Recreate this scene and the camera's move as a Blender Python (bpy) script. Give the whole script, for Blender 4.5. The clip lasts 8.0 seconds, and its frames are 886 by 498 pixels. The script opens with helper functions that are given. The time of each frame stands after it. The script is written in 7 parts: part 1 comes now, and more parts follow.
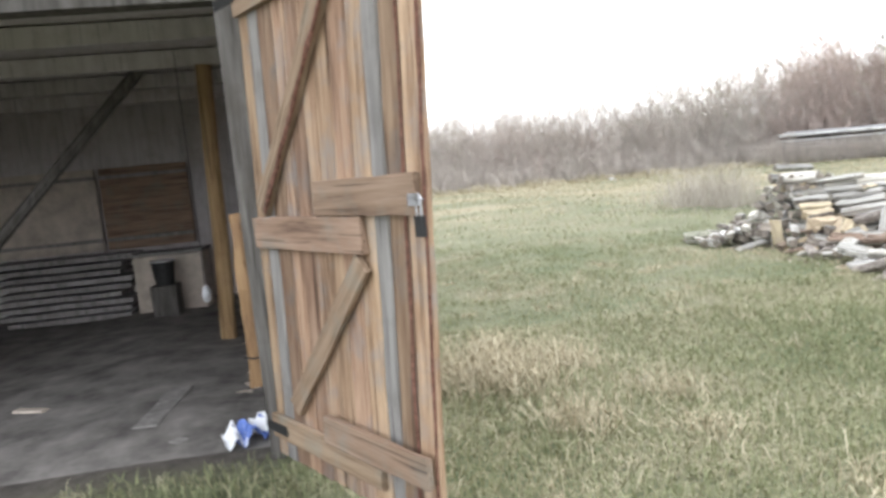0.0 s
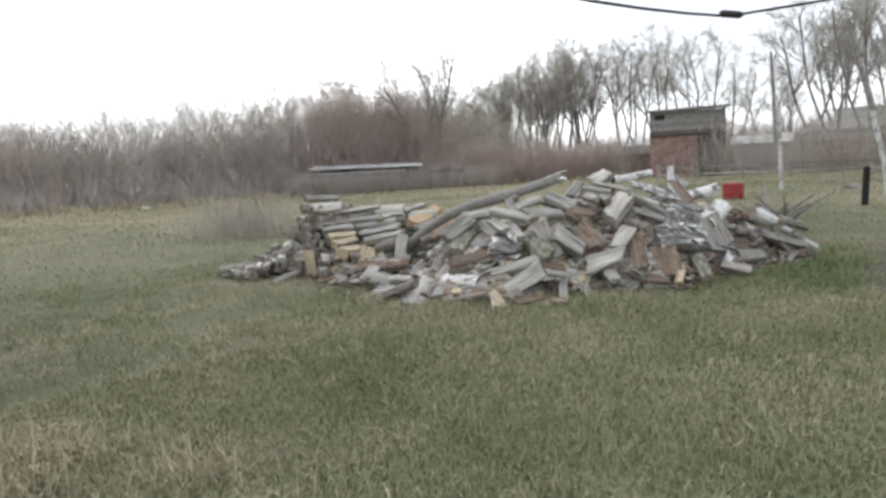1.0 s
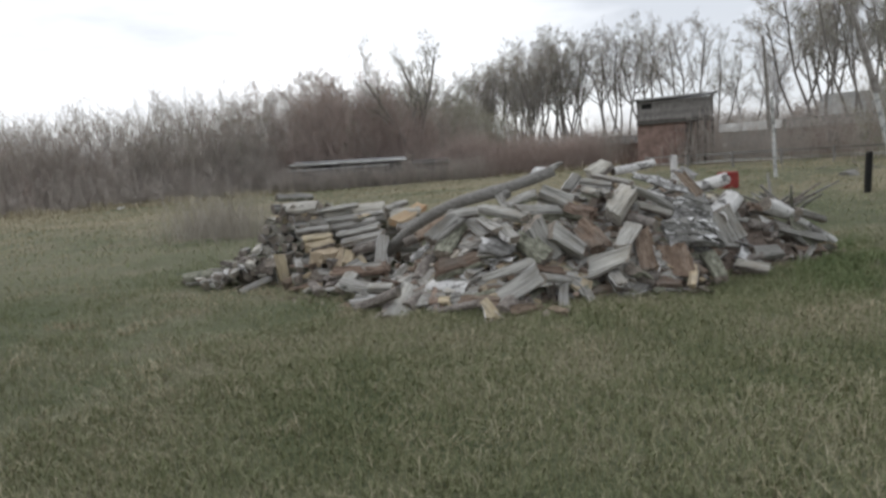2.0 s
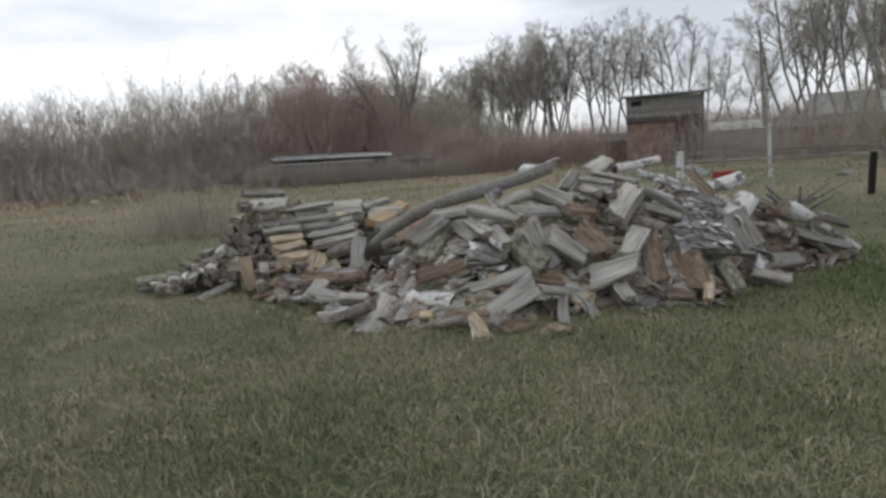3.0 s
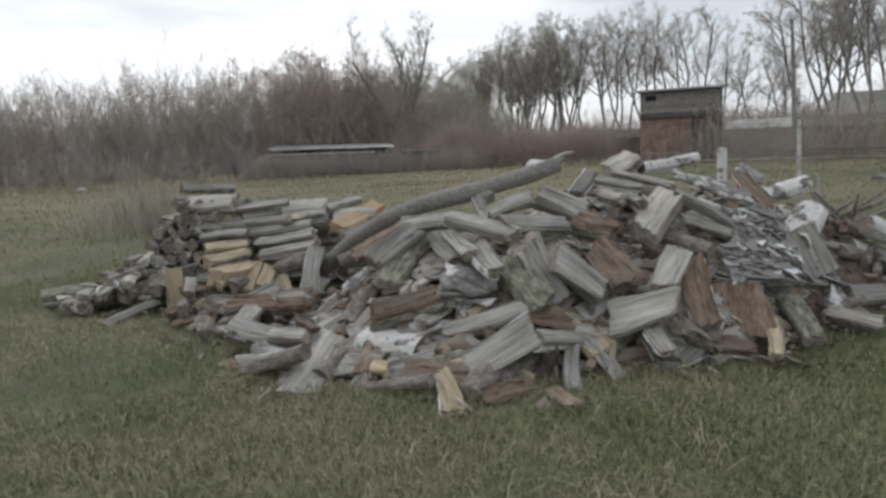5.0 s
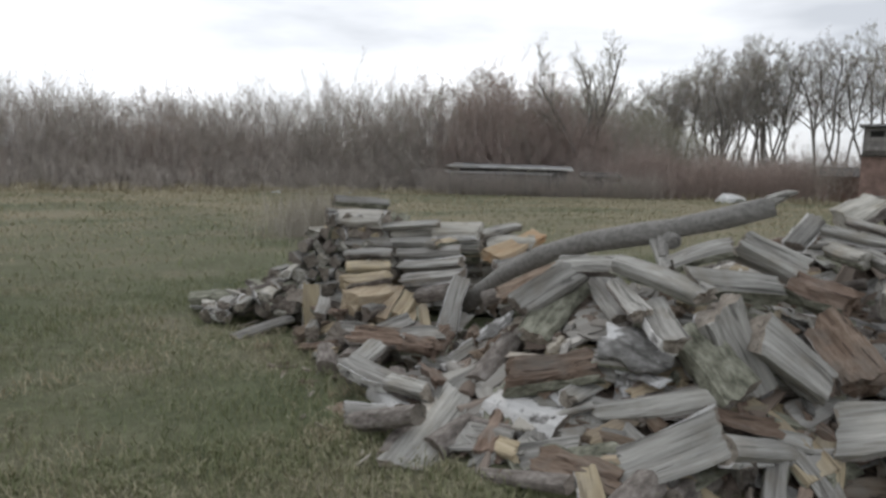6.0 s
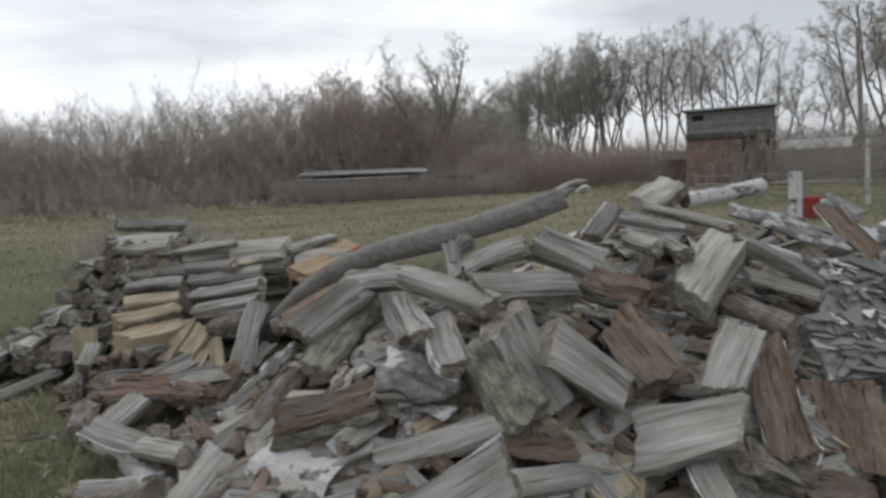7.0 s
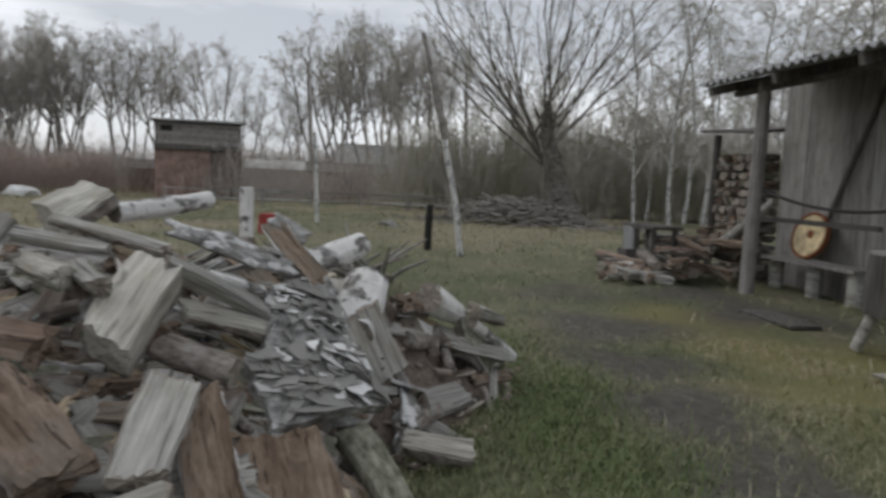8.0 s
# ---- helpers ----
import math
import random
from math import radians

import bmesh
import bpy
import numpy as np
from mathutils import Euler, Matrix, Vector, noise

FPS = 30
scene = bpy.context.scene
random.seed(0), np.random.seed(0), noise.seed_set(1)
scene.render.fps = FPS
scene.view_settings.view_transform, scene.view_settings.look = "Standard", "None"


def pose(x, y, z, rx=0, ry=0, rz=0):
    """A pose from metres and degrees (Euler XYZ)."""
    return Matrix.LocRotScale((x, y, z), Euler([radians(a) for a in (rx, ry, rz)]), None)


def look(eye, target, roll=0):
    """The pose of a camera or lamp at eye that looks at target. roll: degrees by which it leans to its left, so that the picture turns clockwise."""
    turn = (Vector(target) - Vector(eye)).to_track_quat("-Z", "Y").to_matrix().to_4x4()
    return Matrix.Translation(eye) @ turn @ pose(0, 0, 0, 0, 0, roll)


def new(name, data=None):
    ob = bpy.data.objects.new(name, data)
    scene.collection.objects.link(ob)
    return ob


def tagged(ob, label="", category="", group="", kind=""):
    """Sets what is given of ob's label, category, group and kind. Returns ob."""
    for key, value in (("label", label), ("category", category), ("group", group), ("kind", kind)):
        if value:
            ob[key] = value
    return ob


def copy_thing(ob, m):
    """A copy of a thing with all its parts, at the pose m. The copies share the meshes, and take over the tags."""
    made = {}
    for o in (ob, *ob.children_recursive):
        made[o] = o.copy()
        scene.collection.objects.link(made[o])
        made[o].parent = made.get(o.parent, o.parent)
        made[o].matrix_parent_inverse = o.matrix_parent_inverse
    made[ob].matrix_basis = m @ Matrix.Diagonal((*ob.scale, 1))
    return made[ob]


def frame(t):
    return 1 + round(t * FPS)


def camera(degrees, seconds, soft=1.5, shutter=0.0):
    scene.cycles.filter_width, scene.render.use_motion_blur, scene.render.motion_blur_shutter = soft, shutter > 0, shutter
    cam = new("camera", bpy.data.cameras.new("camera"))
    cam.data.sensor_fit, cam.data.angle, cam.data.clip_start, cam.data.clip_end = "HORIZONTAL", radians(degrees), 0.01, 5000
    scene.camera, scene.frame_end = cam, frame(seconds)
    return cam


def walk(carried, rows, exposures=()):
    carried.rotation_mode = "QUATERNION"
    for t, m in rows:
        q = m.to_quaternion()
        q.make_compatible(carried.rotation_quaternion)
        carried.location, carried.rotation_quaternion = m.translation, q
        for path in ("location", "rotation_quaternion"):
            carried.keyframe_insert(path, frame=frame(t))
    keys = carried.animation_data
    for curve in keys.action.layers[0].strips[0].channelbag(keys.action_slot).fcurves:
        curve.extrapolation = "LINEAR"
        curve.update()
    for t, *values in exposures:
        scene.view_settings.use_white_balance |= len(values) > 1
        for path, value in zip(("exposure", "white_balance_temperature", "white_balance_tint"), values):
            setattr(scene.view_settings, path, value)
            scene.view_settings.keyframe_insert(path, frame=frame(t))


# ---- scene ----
cam = camera(67.1, 8.0, soft=3.0, shutter=0.1)
PATH = [
    (0, (0.829, 0.219, 1.516), (0.741, 2.203, 1.281), -5.4),
    (0.3, (0.891, 0.462, 1.478), (1.241, 2.408, 1.18), -4.1),
    (0.5, (0.909, 0.623, 1.487), (1.573, 2.49, 1.22), -0.7),
    (1, (1.186, 0.97, 1.475), (2.339, 2.584, 1.224), -3.2),
    (1.2, (1.318, 1.106, 1.49), (2.523, 2.685, 1.258), -3.8),
    (1.5, (1.448, 1.301, 1.486), (2.627, 2.896, 1.23), -4.3),
    (3, (2.207, 2.263, 1.439), (3.422, 3.825, 1.153), -3.6),
    (3.5, (2.453, 2.564, 1.467), (3.715, 4.095, 1.22), 1.3),
    (4, (2.845, 2.813, 1.412), (4.169, 4.276, 1.084), -2.1),
    (4.2, (2.947, 2.94, 1.41), (4.232, 4.428, 1.042), -1.8),
    (5.5, (3.703, 3.66, 1.39), (4.749, 5.349, 1.159), -1.4),
    (6, (3.965, 4.02, 1.397), (4.726, 5.855, 1.16), 1.2),
    (6.5, (4.259, 4.172, 1.352), (5.028, 6.001, 1.1), -0.6),
    (7, (4.659, 4.249, 1.392), (5.76, 5.903, 1.163), -2.8),
    (7.3, (4.846, 4.361, 1.342), (6.159, 5.847, 1.086), -2.2),
    (7.5, (4.96, 4.45, 1.385), (6.522, 5.682, 1.18), -0.8),
    (7.7, (5.136, 4.529, 1.388), (6.872, 5.504, 1.2), 1.2),
    (8, (5.393, 4.546, 1.36), (7.332, 4.993, 1.158), 2.2),
]
walk(cam, [(t, look(eye, target, roll)) for t, eye, target, roll in PATH],
     exposures=[(0.0, 2.15), (0.5, 1.46), (1.0, 0.99), (1.5, 0.62), (3.0, 0.22), (3.5, 0.2), (5.5, 0.29), (6.5, 0.12), (7.5, 0.06), (8.0, 0.06)])


# ---- world and sun ----
world = bpy.data.worlds.new("overcast_sky")
scene.world = world
world.use_nodes = True
wn, wl = world.node_tree.nodes, world.node_tree.links
wn.clear()
w_out = wn.new("ShaderNodeOutputWorld")
w_bg = wn.new("ShaderNodeBackground")
w_tc = wn.new("ShaderNodeTexCoord")
w_sky = wn.new("ShaderNodeTexSky")
w_sky.sky_type, w_sky.sun_disc = "NISHITA", False
w_sky.sun_elevation, w_sky.sun_rotation = radians(38), radians(30)
w_map = wn.new("ShaderNodeMapping")
w_map.inputs["Scale"].default_value = (1.0, 1.0, 4.2)
w_noise = wn.new("ShaderNodeTexNoise")
w_noise.inputs["Scale"].default_value, w_noise.inputs["Detail"].default_value = 1.7, 6
w_noise.inputs["Roughness"].default_value = 0.52
w_ramp = wn.new("ShaderNodeValToRGB")
w_ramp.color_ramp.elements[0].position, w_ramp.color_ramp.elements[0].color = 0.40, (0.52, 0.545, 0.59, 1)
w_ramp.color_ramp.elements[1].position, w_ramp.color_ramp.elements[1].color = 0.66, (1.0, 1.02, 1.06, 1)
w_dim = wn.new("ShaderNodeMix")
w_dim.data_type, w_dim.blend_type = "RGBA", "MULTIPLY"
w_dim.inputs[0].default_value = 1.0
w_dim.inputs[7].default_value = (0.08, 0.08, 0.08, 1)
w_mix = wn.new("ShaderNodeMix")
w_mix.data_type = "RGBA"
w_mix.inputs[0].default_value = 0.9
wl.new(w_tc.outputs["Generated"], w_map.inputs["Vector"])
wl.new(w_map.outputs["Vector"], w_noise.inputs["Vector"])
wl.new(w_noise.outputs["Fac"], w_ramp.inputs["Fac"])
wl.new(w_sky.outputs["Color"], w_dim.inputs[6])
wl.new(w_dim.outputs[2], w_mix.inputs[6])
wl.new(w_ramp.outputs["Color"], w_mix.inputs[7])
w_sep = wn.new("ShaderNodeSeparateXYZ")
w_rise = wn.new("ShaderNodeMapRange")
w_rise.inputs["From Max"].default_value = 0.5
w_rise.inputs["To Min"].default_value, w_rise.inputs["To Max"].default_value = 1.12, 0.95
w_thin = wn.new("ShaderNodeMix")
w_thin.data_type, w_thin.blend_type = "RGBA", "MULTIPLY"
w_thin.inputs[0].default_value = 1.0
wl.new(w_tc.outputs["Generated"], w_sep.inputs["Vector"])
wl.new(w_sep.outputs["Z"], w_rise.inputs["Value"])
wl.new(w_mix.outputs[2], w_thin.inputs[6])
wl.new(w_rise.outputs["Result"], w_thin.inputs[7])
wl.new(w_thin.outputs[2], w_bg.inputs["Color"])
w_bg.inputs["Strength"].default_value = 1.02
wl.new(w_bg.outputs["Background"], w_out.inputs["Surface"])

sun = new("sun", bpy.data.lights.new("sun", "SUN"))
sun.data.energy, sun.data.angle, sun.data.color = 0.6, radians(25), (1.0, 0.97, 0.92)
sun.matrix_world = look((4, 20, 20), (0, 0, 0))

# ---- materials ----
def shader(name, rough=0.85):
    m = bpy.data.materials.new(name)
    m.use_nodes = True
    b = m.node_tree.nodes["Principled BSDF"]
    b.inputs["Roughness"].default_value = rough
    b.inputs["Specular IOR Level"].default_value = 0.25
    return m, m.node_tree.nodes, m.node_tree.links, b


def ramp(nodes, stops):
    r = nodes.new("ShaderNodeValToRGB")
    while len(r.color_ramp.elements) < len(stops):
        r.color_ramp.elements.new(0.5)
    for e, (at, c) in zip(r.color_ramp.elements, stops):
        e.position, e.color = at, (*c, 1)
    return r


def noise_node(nodes, links, coord, scale, size=(1, 1, 1), detail=5, rough=0.6):
    mp = nodes.new("ShaderNodeMapping")
    mp.inputs["Scale"].default_value = size
    links.new(coord, mp.inputs["Vector"])
    n = nodes.new("ShaderNodeTexNoise")
    n.inputs["Scale"].default_value, n.inputs["Detail"].default_value, n.inputs["Roughness"].default_value = scale, detail, rough
    links.new(mp.outputs["Vector"], n.inputs["Vector"])
    return n.outputs["Fac"]


def mixed(nodes, links, fac, a, b, mode="MIX"):
    x = nodes.new("ShaderNodeMix")
    x.data_type, x.blend_type = "RGBA", mode
    for src, k in ((fac, 0), (a, 6), (b, 7)):
        if isinstance(src, (int, float)):
            x.inputs[k].default_value = src
        elif isinstance(src, tuple):
            x.inputs[k].default_value = (*src, 1)
        else:
            links.new(src, x.inputs[k])
    return x.outputs[2]


def bumped(nodes, links, b, height, strength, distance=0.01):
    u = nodes.new("ShaderNodeBump")
    u.inputs["Strength"].default_value, u.inputs["Distance"].default_value = strength, distance
    links.new(height, u.inputs["Height"])
    links.new(u.outputs["Normal"], b.inputs["Normal"])


def wood_mat(name, stops, stain=(0.1, 0.09, 0.08), amount=0.5, rough=0.85, vary=0.5, fine=70, bump=0.8, axis=0, stretch=0.06, crack=0.55):
    """Grain along one local axis, stains at a larger scale, brightness varied from piece to piece."""
    m, n, l, b = shader(name, rough)
    tc, oi = n.new("ShaderNodeTexCoord"), n.new("ShaderNodeObjectInfo")
    off = n.new("ShaderNodeVectorMath")
    off.operation = "MULTIPLY_ADD"
    l.new(oi.outputs["Random"], off.inputs[0])
    off.inputs[1].default_value = (37, 53, 71)
    l.new(tc.outputs["Object"], off.inputs[2])
    v = off.outputs[0]
    size = [1.0, 1.0, 1.0]
    size[axis] = stretch
    grain = noise_node(n, l, v, fine, tuple(size), 6, 0.65)
    size[axis] = 0.12
    broad = noise_node(n, l, v, 14, tuple(size), 3, 0.5)
    blot = noise_node(n, l, v, 5, (1, 1, 1), 4, 0.6)
    r = ramp(n, stops)
    add = n.new("ShaderNodeMath")
    add.operation = "MULTIPLY_ADD"
    l.new(grain, add.inputs[0])
    add.inputs[1].default_value = 0.55
    half = n.new("ShaderNodeMath")
    half.operation = "MULTIPLY"
    l.new(broad, half.inputs[0])
    half.inputs[1].default_value = 0.5
    l.new(half.outputs[0], add.inputs[2])
    l.new(add.outputs[0], r.inputs["Fac"])
    sr = ramp(n, [(0.5, (0, 0, 0)), (0.72, (amount, amount, amount))])
    l.new(blot, sr.inputs["Fac"])
    c = mixed(n, l, sr.outputs["Color"], r.outputs["Color"], stain)
    size[axis] = stretch * 0.4
    split = noise_node(n, l, v, 46, tuple(size), 3, 0.5)
    kr = ramp(n, [(0.60, (0, 0, 0)), (0.66, (crack, crack, crack))])
    l.new(split, kr.inputs["Fac"])
    c = mixed(n, l, kr.outputs["Color"], c, tuple(0.45 * x for x in stops[0][1]))
    br = n.new("ShaderNodeMapRange")
    l.new(oi.outputs["Random"], br.inputs["Value"])
    br.inputs["To Min"].default_value, br.inputs["To Max"].default_value = 1 - vary * 0.5, 1 + vary * 0.35
    hs = n.new("ShaderNodeHueSaturation")
    l.new(c, hs.inputs["Color"])
    hue = n.new("ShaderNodeMapRange")
    more = n.new("ShaderNodeMath")
    more.operation = "MULTIPLY"
    l.new(oi.outputs["Random"], more.inputs[0])
    more.inputs[1].default_value = 7.31
    frac = n.new("ShaderNodeMath")
    frac.operation = "FRACT"
    l.new(more.outputs[0], frac.inputs[0])
    l.new(frac.outputs[0], hue.inputs["Value"])
    hue.inputs["To Min"].default_value, hue.inputs["To Max"].default_value = 0.492, 0.508
    l.new(hue.outputs["Result"], hs.inputs["Hue"])
    l.new(br.outputs["Result"], hs.inputs["Value"])
    l.new(hs.outputs["Color"], b.inputs["Base Color"])
    bumped(n, l, b, add.outputs[0], bump, 0.008)
    return m


GREY = wood_mat("weathered_split_wood", [(0.36, (0.14, 0.133, 0.12)), (0.5, (0.30, 0.292, 0.27)), (0.66, (0.45, 0.44, 0.41))], (0.235, 0.21, 0.17), 0.65, vary=0.62, fine=66, bump=1.0, crack=0.75)
PALE = wood_mat("bleached_wood", [(0.36, (0.18, 0.17, 0.148)), (0.5, (0.36, 0.345, 0.305)), (0.66, (0.52, 0.50, 0.455))], (0.30, 0.25, 0.17), 0.4, bump=0.7)
TAN = wood_mat("fresh_split_wood", [(0.33, (0.22, 0.165, 0.11)), (0.5, (0.40, 0.33, 0.225)), (0.68, (0.53, 0.455, 0.335))], (0.29, 0.255, 0.215), 0.75)
ORANGE = wood_mat("orange_rot_wood", [(0.33, (0.28, 0.20, 0.125)), (0.5, (0.46, 0.36, 0.23)), (0.68, (0.54, 0.46, 0.34))], (0.48, 0.27, 0.11), 0.8)
ROT = wood_mat("rotten_brown_wood", [(0.33, (0.085, 0.06, 0.045)), (0.5, (0.205, 0.15, 0.112)), (0.68, (0.33, 0.265, 0.21))], (0.22, 0.20, 0.175), 0.85, 0.95, 0.6, 60, 1.0, 0, 0.22, 0.8)
END = wood_mat("sawn_end_grain", [(0.33, (0.14, 0.12, 0.10)), (0.5, (0.27, 0.235, 0.20)), (0.68, (0.40, 0.36, 0.31))], (0.17, 0.15, 0.13), 0.8, 0.9, 0.6, 30)
DARKWOOD = wood_mat("old_dark_boards", [(0.33, (0.045, 0.04, 0.037)), (0.5, (0.10, 0.092, 0.085)), (0.68, (0.17, 0.16, 0.15))], (0.06, 0.05, 0.04), 0.5, 0.9, 0.5, 40, 0.6, 2)
GREYBOARD = wood_mat("grey_wall_boards", [(0.33, (0.15, 0.14, 0.132)), (0.5, (0.25, 0.237, 0.225)), (0.68, (0.335, 0.32, 0.305))], (0.12, 0.11, 0.10), 0.5, 0.9, 0.4, 30, 0.6, 2)
BARNIN = wood_mat("dusty_barn_boards", [(0.33, (0.40, 0.375, 0.37)), (0.5, (0.52, 0.49, 0.485)), (0.68, (0.60, 0.575, 0.57))], (0.36, 0.31, 0.29), 0.6, 0.95, 0.4, 12, 0.6, 2)
DOORWOOD = wood_mat("larch_door_planks", [(0.36, (0.10, 0.06, 0.038)), (0.5, (0.27, 0.175, 0.115)), (0.64, (0.42, 0.30, 0.205))], (0.22, 0.205, 0.195), 0.8, 0.75, 0.75, 36, 0.5, 2)
RAILWOOD = wood_mat("larch_door_rails", [(0.36, (0.12, 0.08, 0.055)), (0.5, (0.24, 0.165, 0.115)), (0.66, (0.33, 0.24, 0.175))], (0.22, 0.22, 0.19), 0.6, 0.8, 0.3, 36, 0.5, 0)
LATHWOOD = wood_mat("yellowish_jamb_wood", [(0.33, (0.15, 0.09, 0.045)), (0.5, (0.27, 0.175, 0.09)), (0.68, (0.36, 0.245, 0.13))], (0.2, 0.12, 0.07), 0.6, 0.8, 0.3, 30, 0.5, 2)


def bark_mat(name, low, mid, high, white=None, share=0.5, scale=22, bump=1.0):
    m, n, l, b = shader(name, 0.92)
    tc, oi = n.new("ShaderNodeTexCoord"), n.new("ShaderNodeObjectInfo")
    off = n.new("ShaderNodeVectorMath")
    off.operation = "MULTIPLY_ADD"
    l.new(oi.outputs["Random"], off.inputs[0])
    off.inputs[1].default_value = (31, 57, 83)
    l.new(tc.outputs["Object"], off.inputs[2])
    v = off.outputs[0]
    a = noise_node(n, l, v, scale, (0.5, 1, 1), 7, 0.7)
    r = ramp(n, [(0.35, low), (0.5, mid), (0.66, high)])
    l.new(a, r.inputs["Fac"])
    c = r.outputs["Color"]
    if white:
        big = noise_node(n, l, v, 6, (0.7, 1, 1), 5, 0.62)
        wr = ramp(n, [(share - 0.02, (0, 0, 0)), (share + 0.02, (1, 1, 1))])
        l.new(big, wr.inputs["Fac"])
        dash = noise_node(n, l, v, 75, (1.0, 0.16, 0.16), 3, 0.5)
        dr = ramp(n, [(0.62, (0, 0, 0)), (0.67, (0.7, 0.7, 0.7))])
        l.new(dash, dr.inputs["Fac"])
        tone = ramp(n, [(0.3, tuple(x * 0.72 for x in white)), (0.7, white)])
        l.new(a, tone.inputs["Fac"])
        w = mixed(n, l, dr.outputs["Color"], tone.outputs["Color"], (0.08, 0.075, 0.07))
        c = mixed(n, l, wr.outputs["Color"], c, w)
    l.new(c, b.inputs["Base Color"])
    bumped(n, l, b, a, bump, 0.012)
    return m


BARK = bark_mat("brown_log_bark", (0.09, 0.078, 0.07), (0.21, 0.185, 0.165), (0.35, 0.325, 0.30))
LICHEN = bark_mat("lichen_grey_bark", (0.08, 0.08, 0.06), (0.22, 0.22, 0.17), (0.38, 0.38, 0.31))
BIRCH = bark_mat("birch_bark", (0.07, 0.065, 0.06), (0.22, 0.21, 0.20), (0.42, 0.41, 0.40), (0.78, 0.77, 0.75), 0.42)
FLAKE = bark_mat("peeling_birch_bark", (0.09, 0.087, 0.08), (0.23, 0.225, 0.215), (0.45, 0.44, 0.43), (0.70, 0.70, 0.695), 0.57, 16)
TRUNKBARK = bark_mat("grey_trunk_bark", (0.17, 0.163, 0.15), (0.245, 0.236, 0.22), (0.32, 0.31, 0.29), None, 0.5, 34, 0.6)
TREEBARK = bark_mat("tree_bark", (0.17, 0.155, 0.14), (0.26, 0.24, 0.22), (0.35, 0.33, 0.31), None, 0.5, 6)
WILLOWBARK = bark_mat("dark_willow_bark", (0.07, 0.062, 0.055), (0.13, 0.118, 0.105), (0.21, 0.195, 0.175), None, 0.5, 7)
BIRCHTREE = bark_mat("birch_tree_bark", (0.10, 0.10, 0.10), (0.30, 0.30, 0.29), (0.5, 0.5, 0.48), (0.66, 0.66, 0.64), 0.45, 8)


def island_mat(name, stops, rough=0.8, patch=None):
    """Colour varied from blade to blade or twig to twig."""
    m, n, l, b = shader(name, rough)
    g = n.new("ShaderNodeNewGeometry")
    r = ramp(n, stops)
    if patch:
        big = noise_node(n, l, g.outputs["Position"], patch[0], (1, 1, 0.01), 4, 0.6)
        mr = n.new("ShaderNodeMath")
        mr.operation = "MULTIPLY_ADD"
        l.new(big, mr.inputs[0])
        mr.inputs[1].default_value = patch[1]
        sub = n.new("ShaderNodeMath")
        sub.operation = "MULTIPLY_ADD"
        l.new(g.outputs["Random Per Island"], sub.inputs[0])
        sub.inputs[1].default_value, sub.inputs[2].default_value = patch[2], patch[3]
        l.new(sub.outputs[0], mr.inputs[2])
        l.new(mr.outputs[0], r.inputs["Fac"])
    else:
        l.new(g.outputs["Random Per Island"], r.inputs["Fac"])
    l.new(r.outputs["Color"], b.inputs["Base Color"])
    return m


GRASS = island_mat("spring_grass", [(0.06, (0.16, 0.18, 0.09)), (0.42, (0.215, 0.234, 0.123)), (0.66, (0.29, 0.28, 0.17)), (0.92, (0.40, 0.365, 0.26))], 0.7, (0.7, 1.25, 0.75, -0.52))
FARGRASS = island_mat("bleached_far_grass", [(0.06, (0.17, 0.18, 0.095)), (0.40, (0.24, 0.235, 0.135)), (0.6, (0.33, 0.295, 0.19)), (0.92, (0.43, 0.375, 0.265))], 0.7, (0.16, 1.7, 0.55, -0.55))
LUSH = island_mat("lush_green_grass", [(0.0, (0.11, 0.155, 0.065)), (0.6, (0.16, 0.205, 0.09)), (1.0, (0.22, 0.24, 0.12))], 0.7)
STRAW = island_mat("dry_straw", [(0.0, (0.26, 0.22, 0.14)), (0.5, (0.41, 0.36, 0.25)), (1.0, (0.54, 0.485, 0.36))], 0.8)
REED = island_mat("dead_weed_stalks", [(0.0, (0.27, 0.24, 0.20)), (0.5, (0.38, 0.345, 0.295)), (1.0, (0.50, 0.46, 0.40))])
TWIG = island_mat("bare_brown_twigs", [(0.0, (0.36, 0.315, 0.275)), (0.5, (0.46, 0.41, 0.365)), (1.0, (0.55, 0.50, 0.455))], 0.9)
REDTWIG = island_mat("reddish_twigs", [(0.0, (0.36, 0.28, 0.245)), (0.5, (0.46, 0.37, 0.325)), (1.0, (0.53, 0.44, 0.395))], 0.9)
GREYTWIG = island_mat("grey_twigs", [(0.0, (0.37, 0.35, 0.31)), (1.0, (0.55, 0.53, 0.48))], 0.9)
BUDS = island_mat("opening_buds", [(0.0, (0.27, 0.27, 0.18)), (0.6, (0.35, 0.35, 0.24)), (1.0, (0.42, 0.41, 0.30))], 0.8)
BRUSH = island_mat("dense_dead_brush", [(0.0, (0.38, 0.335, 0.295)), (0.5, (0.48, 0.43, 0.385)), (1.0, (0.57, 0.52, 0.475))], 0.9)
REDBRUSH = island_mat("reddish_dead_brush", [(0.0, (0.38, 0.30, 0.26)), (0.5, (0.47, 0.385, 0.34)), (1.0, (0.55, 0.465, 0.42))], 0.9)
OLIVEBRUSH = island_mat("budding_olive_brush", [(0.0, (0.28, 0.27, 0.20)), (0.5, (0.36, 0.35, 0.265)), (1.0, (0.45, 0.43, 0.34))], 0.9)
CATKIN = island_mat("brown_buds", [(0.0, (0.28, 0.215, 0.175)), (1.0, (0.41, 0.34, 0.29))], 0.8)

